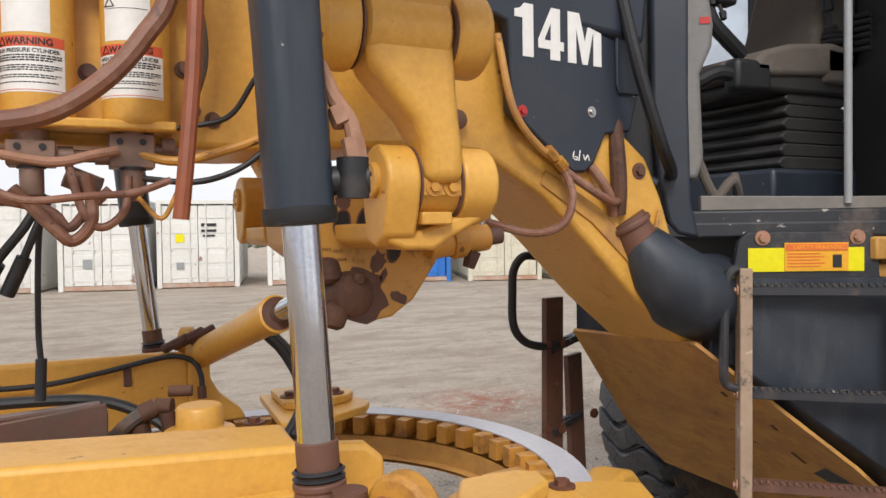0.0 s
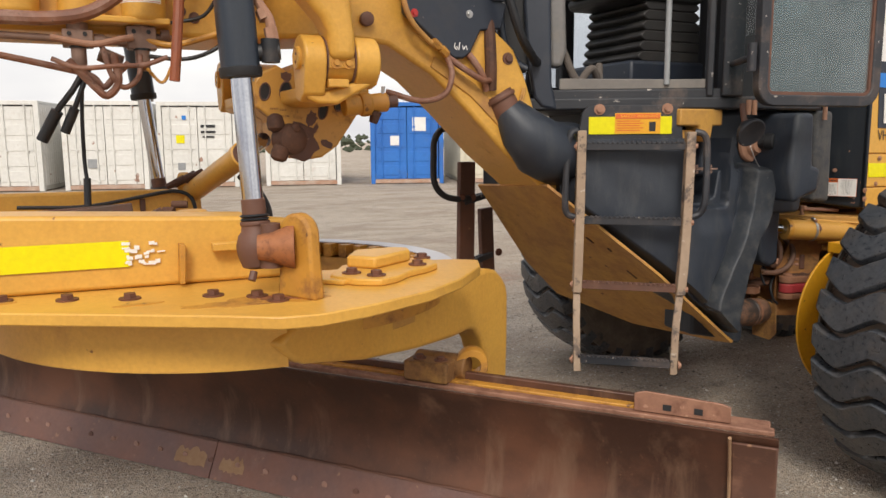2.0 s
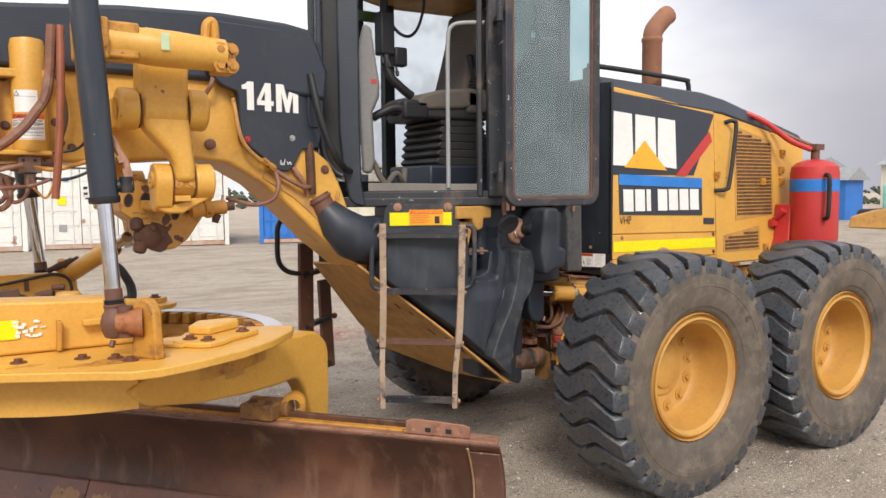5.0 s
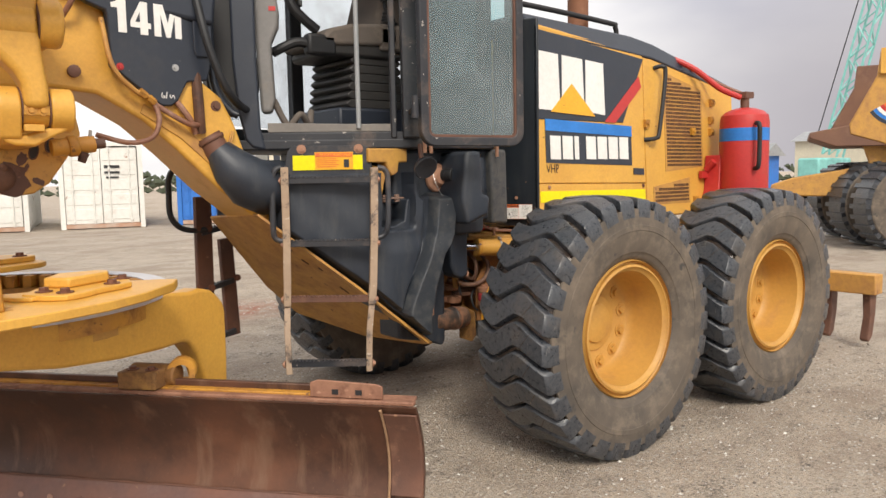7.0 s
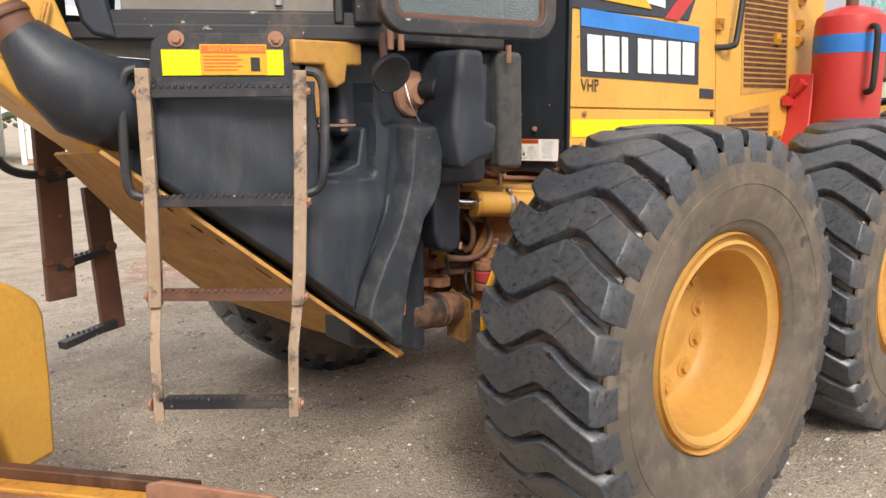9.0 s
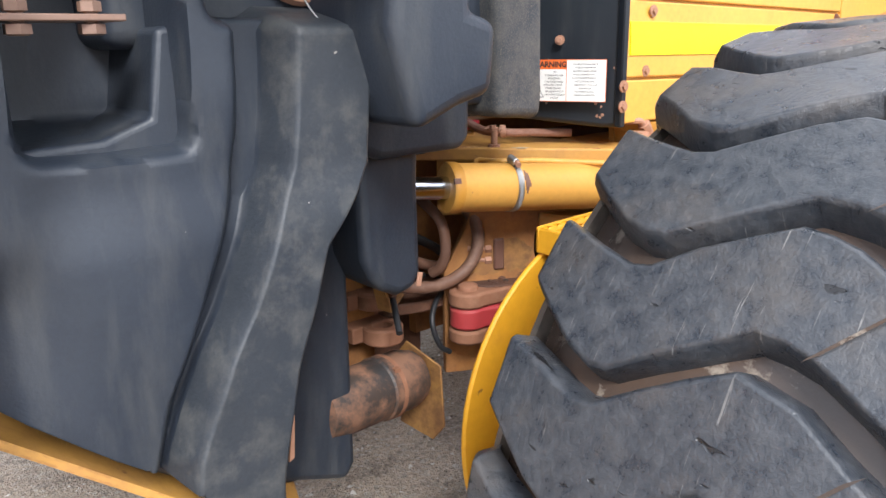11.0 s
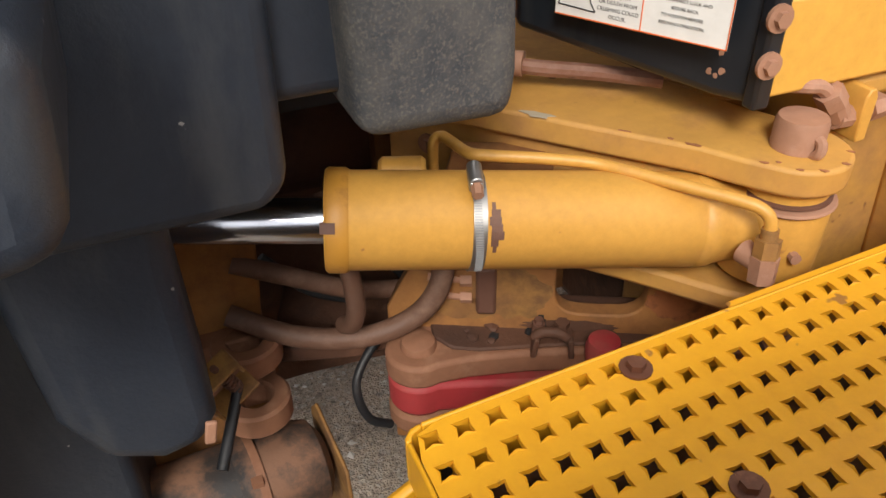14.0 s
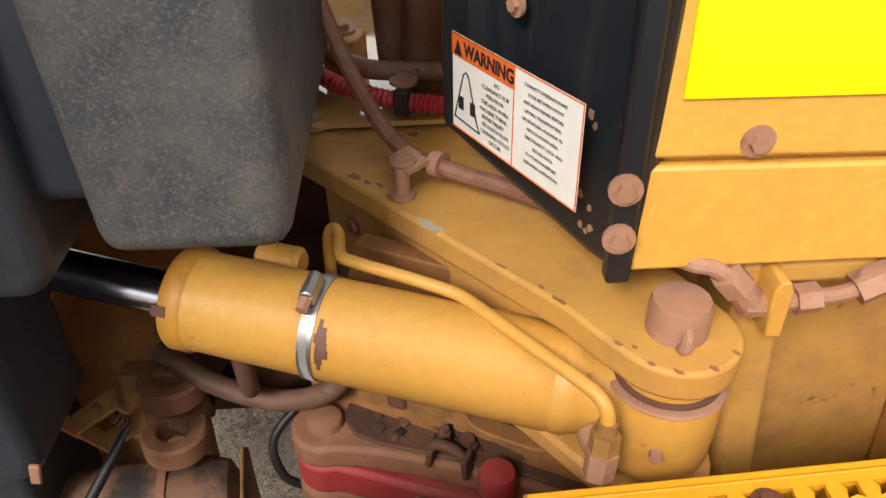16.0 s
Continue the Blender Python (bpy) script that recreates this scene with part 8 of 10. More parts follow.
bm = bmesh.new()
blade_strip(bm, [(mould(z), z) for z in np.linspace(0.13, 0.635, 12)], 0.0, BL, 0.022, 8)
blade = part("mouldboard", bm, M_BLADE, GRADER, "curved rusty brown steel blade resting on the ground", angle=60)
for a, b in ((0.0, 2.555), (2.56, BL)):
    bm = bmesh.new()
    blade_strip(bm, [(-0.004 + mould(z) * 0.95 - 0.012, z) for z in (0.005, 0.06, 0.12, 0.165)], a, b, 0.02, 8)
    part("cutting_edge", bm, M_EDGE, blade, "worn bolted cutting edge", bevel=0.002)
    part("weld_line", made(lambda m: tube(m, [BO + BD * (a + (b - a) * i / 24) + BN * (mould(0.17) * 0.95 - 0.012) + V3((0, 0, 0.168 + 0.003 * math.sin(i * 2.3))) for i in range(25)], 0.006, 6, 1)), M_RUST, blade)
bm = bmesh.new()
blade_strip(bm, [(mould(z) * 0.97 - 0.02, z) for z in np.linspace(0.185, 0.60, 8)], 0.0, 0.155, 0.02)
part("end_bit", bm, M_RUST, blade, "rusty end bit", bevel=0.012)
part("weld_line", made(lambda m: tube(m, [BO + BD * 0.158 + BN * (mould(z) * 0.97 - 0.016) + V3((0, 0, z)) for z in np.linspace(0.175, 0.62, 14)], 0.007, 6, 1)), M_SAND, blade)
for i, a in enumerate(list(np.arange(0.05, BL, 0.168))):
    zz = 0.085 if i else 0.085
    part("edge_bolt", made(lathe, [(0.017, 0), (0.015, 0.005), (0.001, 0.007)], BO + BD * a + BN * (mould(zz) * 0.95 - 0.017) + V3((0, 0, zz)), -BN, 12), M_EDGEBOLT if i % 5 else M_EDGE, blade)
for a, w in ((0.80, 0.39), (2.36, 0.15), (2.60, 0.20)):
    bm = bmesh.new()
    rnd = random.Random(int(a * 100))
    lo, hi = [], []
    for k in range(13):
        f = k / 12
        h0 = 0.045 + 0.012 * rnd.random()
        h1 = 0.095 + 0.035 * rnd.random() - (0.03 if k in (0, 12) else 0)
        for z, lst in ((h0, lo), (h1, hi)):
            lst.append(bm.verts.new(BO + BD * (a + w * f) + BN * (mould(z) * 0.95 - 0.0185) + V3((0, 0, z))))
    for k in range(12):
        bm.faces.new((lo[k], lo[k + 1], hi[k + 1], hi[k]))
    part("dried_mud", bm, M_SAND, blade)
def along(bm, a, b, d0, d1, z0, z1):
    """A bar along the blade, from a to b, between the depths d0, d1 and the heights z0, z1."""
    prism(bm, [(d0, z0), (d1, z0), (d1, z1), (d0, z1)], BO + BD * a, BN, (0, 0, 1), BD * (b - a))


bm = bmesh.new()
along(bm, 0.015, BL, 0.004, 0.05, 0.632, 0.652)
along(bm, 0.03, BL, 0.05, 0.135, 0.628, 0.645)
part("top_rail", bm, M_RAIL, blade, "rusty top rail", bevel=0.005)
bm = bmesh.new()
along(bm, 0.42, 3.7, 0.052, 0.10, 0.645, 0.660)
part("slide_rail", bm, M_YEL_RUSTY, blade, bevel=0.004)
bm = bmesh.new()
along(bm, 0.42, 3.7, 0.10, 0.13, 0.645, 0.688)
part("back_rail", bm, M_BLADE, blade, bevel=0.004)
bm = bmesh.new()
prism(bm, [(0.16, 0.655), (0.16, 0.712), (0.19, 0.722), (0.46, 0.734), (0.50, 0.722), (0.50, 0.655)], BO + BN * 0.02, BD, (0, 0, 1), BN * 0.014)
br = part("stop_bracket", bm, M_RAIL, blade, "rusty plate with square holes", bevel=0.003)
for a in (0.27, 0.38):
    part("square_hole", made(box, BO + BN * 0.0185 + BD * a + V3((0, 0, 0.682)), (0.004, 0.03, 0.022), Matrix((BN, BD, V3((0, 0, 1)))).transposed()), M_INK, br)
for a in (1.36, 3.1):
    bm = bmesh.new()
    o = BO + BD * a + BN * 0.05
    box(bm, o + V3((0, 0, 0.70)), (0.11, 0.20, 0.085), Matrix((BN, BD, V3((0, 0, 1)))).transposed())
    box(bm, o + BN * 0.10 + V3((0, 0, 0.68)), (0.12, 0.14, 0.10), Matrix((BN, BD, V3((0, 0, 1)))).transposed())
    cyl(bm, o + BD * -0.14 + BN * 0.08 + V3((0, 0, 0.70)), o + BD * 0.1 + BN * 0.08 + V3((0, 0, 0.70)), 0.055)
    bs = part("slide_bearing", bm, M_RUSTYEL, blade, "rusty yellow slide bearing", bevel=0.008)
    part("cylinder_eye", made(lathe, [(0.040, -0.04), (0.066, -0.04), (0.070, -0.034), (0.070, 0.034), (0.066, 0.04), (0.040, 0.04), (0.040, -0.04)], o + BD * -0.15 + BN * 0.10 + V3((0, 0, 0.715)), BN + BD * 0.4, 28, False), M_YEL_RUSTY, bs)
    for k in (-0.05, 0.05):
        part("bolt", made(bolt, o + BD * k + V3((0, 0, 0.742)), (0, 0, 1), 0.018), M_BOLT, bs)

# ---- tank, guard plate and steps under the cab ----
def tri_plate(name, pts, shift, mat, parent, label=""):
    bm = bmesh.new()
    lo = [bm.verts.new(p) for p in pts]
    hi = [bm.verts.new(V3(p) + V3(shift)) for p in pts]
    k = len(pts)
    for i in range(1, k - 1):
        bm.faces.new((lo[0], lo[i], lo[i + 1]))
        bm.faces.new((hi[0], hi[i + 1], hi[i]))
    for i in range(k):
        bm.faces.new((lo[i], hi[i], hi[(i + 1) % k], lo[(i + 1) % k]))
    return part(name, bm, mat, parent, label, angle=20)


guard = tri_plate("belly_guard", [(2.88, 3.371, 1.436), (3.36, 3.110, 1.0), (3.825, 3.075, 0.615), (3.90, 3.14, 0.590), (3.99, 3.35, 0.54), (3.95, 4.0, 0.50), (3.58, 4.30, 0.675), (3.34, 4.28, 0.90), (2.90, 4.11, 1.40)], (0.008, 0, 0.011), M_YEL_DIRTY, GRADER, "dusty yellow sloping guard plate under the tank")
GN = (V3((3.86, 3.05, 0.59)) - V3((2.87, 3.38, 1.43))).cross(V3((2.98, 4.22, 1.385)) - V3((2.87, 3.38, 1.43))).normalized()
GU = (V3((3.86, 3.05, 0.59)) - V3((2.87, 3.38, 1.43))).normalized()
GV = GN.cross(GU)
for a, b, w in ((0.10, 0.35, 0.07), (0.12, 0.52, 0.06), (0.42, 0.22, 0.05), (0.45, 0.42, 0.06), (0.50, 0.12, 0.03), (0.72, 0.22, 0.07), (0.75, 0.42, 0.05), (0.30, 0.18, 0.025), (0.33, 0.45, 0.05)):
    sgn = 1 if GV.y > 0 else -1
    o = V3((2.87, 3.38, 1.43)) + GU * a + GV * (b * sgn)
    bm = bmesh.new()
    box(bm, o + (GN if GN.z < 0 else -GN) * 0.001, (w, 0.014, 0.004), Matrix((GU, GV, GN)).transposed())
    part("drain_slot", bm, M_GREASE, guard)

def tank_piece(name, layers, label="", bevel=0.03, parent=None):
    bm = bmesh.new()
    for pts, y0, y1 in layers:
        slab_y(bm, pts, y0, y1)
    return part(name, bm, M_TANK, parent or GRADER, label, bevel=bevel, seg=4)


tank = tank_piece("fuel_tank", [([(3.42, 1.02), (3.42, 1.64), (3.44, 1.64), (3.45, 1.40), (3.50, 1.345), (3.62, 1.35), (3.69, 1.375), (3.71, 1.50), (3.80, 1.515), (4.05, 1.51), (4.06, 1.30), (3.95, 1.19), (3.885, 1.04), (3.83, 0.68), (3.58, 0.86)], 3.10, 4.2), ([(2.98, 1.37), (2.98, 1.66), (3.46, 1.66), (3.46, 0.98)], 3.40, 4.2)], "black moulded plastic fuel tank, scuffed and dusty", 0.03)


def at_height(z, table):
    for (za, xa), (zb, xb) in zip(table, table[1:]):
        if z >= zb:
            return xa + (xb - xa) * (za - z) / (za - zb)
    return table[-1][1]


def ease(x, a, b):
    f = min(1.0, max(0.0, (x - a) / (b - a)))
    return f * f * (3 - 2 * f)


TANK_COLUMNS = (80, 10, 12, 12, 46)
RIB_LEFT = [(1.52, 3.866), (1.46, 3.862), (1.375, 3.856), (1.291, 3.842), (1.242, 3.820), (1.15, 3.783), (1.077, 3.750), (1.006, 3.706), (0.925, 3.670), (0.86, 3.642), (0.64, 3.60)]


def tank_front():
    """The moulded near face: a broad panel with a pocket above it, a valley, and a rib that sweeps down."""
    rib_r = [(1.52, 4.020), (1.46, 4.016), (1.285, 4.004), (1.236, 3.972), (1.16, 3.911), (1.08, 3.884), (0.97, 3.844), (0.86, 3.816), (0.77, 3.800), (0.64, 3.795)]
    rib_l = RIB_LEFT
    val_l = [(1.52, 3.802), (1.46, 3.799), (1.402, 3.795), (1.352, 3.790), (1.26, 3.773), (1.186, 3.745), (1.10, 3.712), (0.962, 3.645), (0.822, 3.600), (0.64, 3.55)]
    left = [(1.68, 2.99), (1.36, 2.99), (1.02, 3.395), (0.86, 3.585), (0.675, 3.79), (0.60, 3.80)]
    zs = np.linspace(1.66, 0.672, 120)
    bm = bmesh.new()
    rows = []
    for z in zs:
        a, b = at_height(z, left), at_height(z, rib_r)
        lo, ro, vo = at_height(z, rib_l), b, at_height(z, val_l)
        row = []
        stops = [a] + [max(a + 0.0004 * (q + 1), v) for q, v in enumerate((vo - 0.026, vo + 0.012, lo - 0.026, lo + 0.012))] + [ro]
        xs = []
        for (p0, p1), k in zip(zip(stops, stops[1:]), TANK_COLUMNS):
            xs += [p0 + (p1 - p0) * q / k for q in range(k)]
        for x in xs + [ro]:
            u = (x - a) / (b - a)
            y = 3.036 + 0.62 * max(0.0, 3.44 - x)
            y -= 0.016 * ease(x, 3.42, 3.54) * ease(1.30 - z, 0.0, 0.12)
            y += 0.052 * ease(x, vo - 0.026, vo + 0.012)
            y -= 0.084 * ease(x, lo - 0.026, lo + 0.012)
            y += 0.055 * ease(x, ro - 0.022, ro) ** 2
            pocket = ease(x, 3.478, 3.515) * (1 - ease(x, 3.688, 3.712)) * ease(z, 1.318 + 0.05 * abs(x - 3.60), 1.372)
            y += 0.24 * pocket
            y += 0.17 * ease(z, 1.495, 1.545) * ease(x, 3.74, 3.79)
            y += 0.03 * (1 - ease(z, 0.672, 0.70)) + 0.025 * (1 - ease(u, 0.0, 0.02))
            y += 0.004 * math.sin(x * 23 + z * 9) * math.sin(z * 17 + x * 4)
            row.append(bm.verts.new((x, y, z)))
        row.append(bm.verts.new((b + 0.004, 3.16, z)))
        row.insert(0, bm.verts.new((a, 3.46, z)))
        rows.append(row)
    for r0, r1 in zip(rows, rows[1:]):
        for q in range(len(r0) - 1):
            bm.faces.new((r0[q], r0[q + 1], r1[q + 1], r1[q]))
    for row in (rows[0], rows[-1]):
        back = [bm.verts.new((v.co.x, 3.5, v.co.z)) for v in row]
        for q in range(len(row) - 1):
            bm.faces.new((row[q], row[q + 1], back[q + 1], back[q]))
    return bm


SHIFT.xyz = 0.022, 0.016, 0.0
face = part("moulded_front", tank_front(), M_TANK, tank, "scuffed moulded face of the tank", angle=60)
# the proud rib is rubbed and dusty; sky light on it is painted in too
face.data.materials.append(M_TANKRIB)
wide = sum(TANK_COLUMNS) + 2
for poly in face.data.polygons:
    if poly.index < 119 * wide and 1 + sum(TANK_COLUMNS[:3]) + 3 <= poly.index % wide:
        poly.material_index = 1
SHIFT.xyz = 0.0, 0.0, 0.0
tank_piece("moulded_block", [([(4.035, 1.337), (4.06, 1.345), (4.13, 1.372), (4.203, 1.388), (4.216, 1.505), (4.155, 1.522), (4.145, 1.78), (4.03, 1.78), (3.99, 1.50)], 2.918, 3.3)], "", 0.024, tank)
tank_piece("shelf", [([(3.66, 1.47), (3.66, 1.80), (4.25, 1.80), (4.25, 1.47)], 3.17, 4.0), ([(3.42, 1.36), (3.42, 1.54), (3.74, 1.54), (3.74, 1.36)], 3.32, 4.0)], "", 0.03, tank)
tank_piece("tank_wing", [([(3.75, 0.62), (3.98, 0.57), (4.10, 0.525), (4.125, 0.56), (4.13, 1.0), (4.13, 1.30), (4.13, 1.75), (3.75, 1.75)], 3.28, 3.5), ([(4.065, 1.75), (4.07, 1.285), (4.12, 1.262), (4.325, 1.262), (4.347, 1.285), (4.36, 1.75)], 3.134, 3.32)], "black moulded tank wing", 0.022, tank)
tank_piece("wing_arm", [([(4.085, 1.32), (4.095, 1.06), (4.125, 0.995), (4.178, 0.970), (4.222, 0.978), (4.240, 1.01), (4.238, 1.20), (4.245, 1.32)], 3.168, 3.32)], "rounded arm below the tank wing", 0.020, tank)
bm = bmesh.new()
box(bm, (4.229, 3.166, 0.998), (0.012, 0.006, 0.030), turned(0, 12, 0))
part("scuffed_tip", bm, M_FITTING, tank, bevel=0.002)
bm = bmesh.new()
prism(bm, [(4.405, 1.320), (4.556, 1.306), (4.562, 1.35), (4.550, 1.80), (4.39, 1.80)], (0, 2.572, 0), (1, 0.122, 0), (0, 0, 1), (0, 0.5, 0))
part("tank_corner_block", bm, M_TANKDUST, tank, "grey-dusted corner block of the tank", bevel=0.022, seg=4)
tank_piece("tank_link", [([(4.30, 1.345), (4.30, 1.80), (4.43, 1.80), (4.43, 1.345)], 3.16, 3.6)], "", 0.016, tank)
bm = bmesh.new()
slab_y(bm, [(3.832, 0.79), (3.842, 0.795), (3.848, 0.87), (3.844, 0.895), (3.838, 0.83)], 3.035, 3.07)
part("broken_edge", bm, M_FITTING, tank)

bm = bmesh.new()
span(bm, (4.0, 3.47, 1.20), (4.50, 3.9, 1.78))
part("tank_back", bm, M_DARK, tank)

# filler cap with its tether, work lamp and brackets under the cab
bm = bmesh.new()
lathe(bm, [(0.088, 0), (0.090, 0.008), (0.084, 0.020), (0.06, 0.028), (0.045, 0.05), (0.04, 0.06)], (3.985, 3.17, 1.625), (0.05, -1, 0), 32)
cap = part("filler_flange", bm, M_FITTING, tank, "dust-coated round filler flange with black cap")
for k in range(10):
    a = k * 0.628
    part("bolt", made(bolt, (3.985 + 0.073 * math.cos(a), 3.152, 1.625 + 0.073 * math.sin(a)), (0, -1, 0), 0.006, False), M_FITTING, cap)
part("filler_cap", made(lathe, [(0.03, 0), (0.036, 0.005), (0.036, 0.03), (0.042, 0.035), (0.042, 0.075), (0.036, 0.08), (0.001, 0.081)], (4.0, 3.12, 1.64), (0.35, -1, 0), 24), M_DARK, cap)
bm = bmesh.new()
tube(bm, [(3.93, 3.13, 1.66), (3.93, 3.10, 1.59), (3.97, 3.08, 1.51), (4.03, 3.06, 1.50), (4.07, 3.05, 1.56), (4.05, 3.06, 1.62)], 0.0018, 6)
part("tether", bm, M_STEEL, cap)
bm = bmesh.new()
lathe(bm, [(0.03, 0.05), (0.055, 0.02), (0.07, 0), (0.072, -0.015), (0.066, -0.02), (0.001, -0.012)], (3.72, 2.93, 1.69), (0.1, 0.85, 0.5), 20)
lamp = part("work_lamp", bm, M_BLACKWORN, GRADER, "dusty work lamp under the cab")
bm = bmesh.new()
tube(bm, [(3.72, 2.95, 1.70), (3.73, 2.98, 1.76), (3.74, 3.0, 1.82)], 0.014)
part("lamp_bracket", bm, M_RUST, lamp)
for pts, y0, y1 in (([(3.45, 1.72), (3.45, 1.80), (3.72, 1.80), (3.72, 1.72), (3.66, 1.72), (3.65, 1.66), (3.61, 1.64), (3.58, 1.68), (3.57, 1.72)], 3.10, 3.2),
                    ([(4.18, 1.62), (4.18, 1.78), (4.36, 1.78), (4.36, 1.66), (4.33, 1.60), (4.29, 1.60), (4.28, 1.72), (4.22, 1.72), (4.21, 1.62)], 3.16, 3.22)):
    part("mount_bracket", made(slab_y, pts, y0, y1), M_YEL_DIRTY, lamp, bevel=0.008)
for p in ((3.76, 2.98, 1.77), (3.82, 3.0, 1.77), (4.42, 3.08, 1.75)):
    part("mount_bolt", made(cyl, p, V3(p) + V3((0, 0, 0.07)), 0.012, None, 10), M_FITTING, lamp)
bm = bmesh.new()
box(bm, (3.575, 3.10, 1.512), (0.165, 0.09, 0.009))
strap = part("strap_plate", bm, M_VALVE, tank, "dusty steel strap plate", bevel=0.002)
for x in (3.53, 3.618):
    part("strap_bolt", made(lathe, [(0.012, -0.022), (0.017, -0.020), (0.017, -0.008), (0.009, -0.006), (0.009, 0.006), (0.015, 0.008), (0.015, 0.020), (0.008, 0.022)], (x, 3.075, 1.512), (0, 0, 1), 6), M_VALVE, strap)
bm = bmesh.new()
slab_y(bm, [(3.47, 1.54), (3.56, 1.54), (3.60, 1.70), (3.5, 1.70)], 3.14, 3.17)
part("yellow_strut", bm, M_YEL_DIRTY, tank)
bm = bmesh.new()
span(bm, (3.50, 3.25, 1.70), (4.4, 4.3, 1.80))
part("cab_underframe", bm, M_DARK, lamp)

# intake boot and its rusty collar
bm = bmesh.new()
path = [(2.70, 3.44, 1.80), (2.76, 3.41, 1.71), (2.85, 3.40, 1.625), (2.96, 3.43, 1.59), (3.10, 3.52, 1.59)]
rad = [0.075, 0.115, 0.145, 0.155, 0.155]
rows = []
for i, (p, r) in enumerate(zip(path, rad)):
    d = (V3(path[min(i + 1, 4)]) - V3(path[max(i - 1, 0)])).normalized()
    ax, s, u = frame_of(d)
    rows.append([bm.verts.new(V3(p) + (s * math.cos(k * 0.2618) + u * math.sin(k * 0.2618)) * r) for k in range(24)])
for a, b in zip(rows, rows[1:]):
    for k in range(24):
        bm.faces.new((a[k], a[(k + 1) % 24], b[(k + 1) % 24], b[k]))
bm.faces.new(rows[0])
bm.faces.new(rows[-1][::-1])
boot = part("intake_boot", bm, M_TANK, GRADER, "black rubber boot on a rusty collar", angle=70)
bm = bmesh.new()
cyl(bm, (2.655, 3.46, 1.87), (2.73, 3.43, 1.73), 0.072, seg=24)
lathe(bm, [(0.078, 0), (0.08, 0.004), (0.08, 0.016), (0.078, 0.02)], (2.66, 3.455, 1.86), (0.07, -0.03, -0.14), 24)
cyl(bm, (2.585, 3.46, 1.835), (2.62, 3.45, 1.86), 0.012, seg=8)
part("collar", bm, M_RUST, boot)
bm = bmesh.new()
for dx in (0, 0.012):
    tube(bm, [(2.78 + dx, 3.43, 1.90), (2.74 + dx, 3.425, 1.78), (2.70 + dx, 3.425, 1.70)], 0.006, 8)
part("small_pipe", bm, M_YEL_DIRTY, boot)

# steps on the far side
bm = bmesh.new()
box(bm, (2.92, 4.30, 1.15), (0.13, 0.03, 0.76), turned(0, 1, 20))
fl = part("far_ladder_rail", bm, M_RUST, GRADER, "rust-brown access ladder on the far side", bevel=0.004)
bm = bmesh.new()
box(bm, (3.13, 4.42, 0.90), (0.115, 0.03, 0.68), turned(0, -3, 20))
part("ladder_rail", bm, M_RUST, fl, bevel=0.004)
for z in (1.31, 0.93, 0.58):
    bm = bmesh.new()
    box(bm, (3.02, 4.35, z), (0.28, 0.05, 0.034), turned(0, -7, 25))
    for i in range(9):
        box(bm, (2.92 + 0.025 * i, 4.295 + 0.0115 * i, z + 0.021), (0.01, 0.012, 0.012))
    part("rung", bm, M_BLACKWORN, fl, bevel=0.002)
bm = bmesh.new()
tube(bm, [(2.95, 4.28, 1.315), (2.84, 4.28, 1.315), (2.76, 4.29, 1.345), (2.715, 4.30, 1.42), (2.712, 4.30, 1.56), (2.72, 4.30, 1.66), (2.77, 4.30, 1.72), (2.85, 4.30, 1.72)], 0.019)
part("grab_loop", bm, M_DARK, fl)
for x, z in ((2.88, 1.32), (2.95, 1.32), (2.87, 0.94), (2.95, 0.93), (3.13, 0.98)):
    part("bolt", made(bolt, (x, 4.27, z), (0, -1, 0), 0.014), M_BOLT, fl)

# steps
def rail(bm, pts, w, t):
    """A flat bar along pts, w wide and t thick."""
    u = V3((0.888, -0.46, 0))
    nrm = V3((0.46, 0.888, 0))
    rows = []
    for p in pts:
        p = V3(p)
        rows.append([bm.verts.new(p + u * a + nrm * b) for a, b in ((-w / 2, -t / 2), (w / 2, -t / 2), (w / 2, t / 2), (-w / 2, t / 2))])
    for a, b in zip(rows, rows[1:]):
        for i in range(4):
            bm.faces.new((a[i], a[(i + 1) % 4], b[(i + 1) % 4], b[i]))
    bm.faces.new(rows[0][::-1])
    bm.faces.new(rows[-1])


LL = [(3.005, 3.270, 1.70), (3.002, 3.270, 1.28), (2.992, 3.262, 1.05), (2.984, 3.256, 0.93), (2.958, 3.218, 0.80), (2.946, 3.188, 0.56)]
LR = [(3.402, 2.978, 1.69), (3.374, 2.955, 1.29), (3.353, 2.945, 1.05), (3.340, 2.943, 0.94), (3.308, 2.925, 0.80), (3.292, 2.914, 0.57)]
bm = bmesh.new()
rail(bm, LL[:4], 0.042, 0.05)
ladder = part("ladder_rail", bm, M_LADDER, GRADER, "worn access ladder with serrated rungs", bevel=0.004)
part("ladder_rail", made(rail, LR[:4], 0.042, 0.05), M_LADDER, ladder, bevel=0.004)
part("flexible_strap", made(rail, LL[3:], 0.034, 0.014), M_LADDER, ladder, bevel=0.003)
part("flexible_strap", made(rail, LR[3:], 0.034, 0.014), M_LADDER, ladder, bevel=0.003)
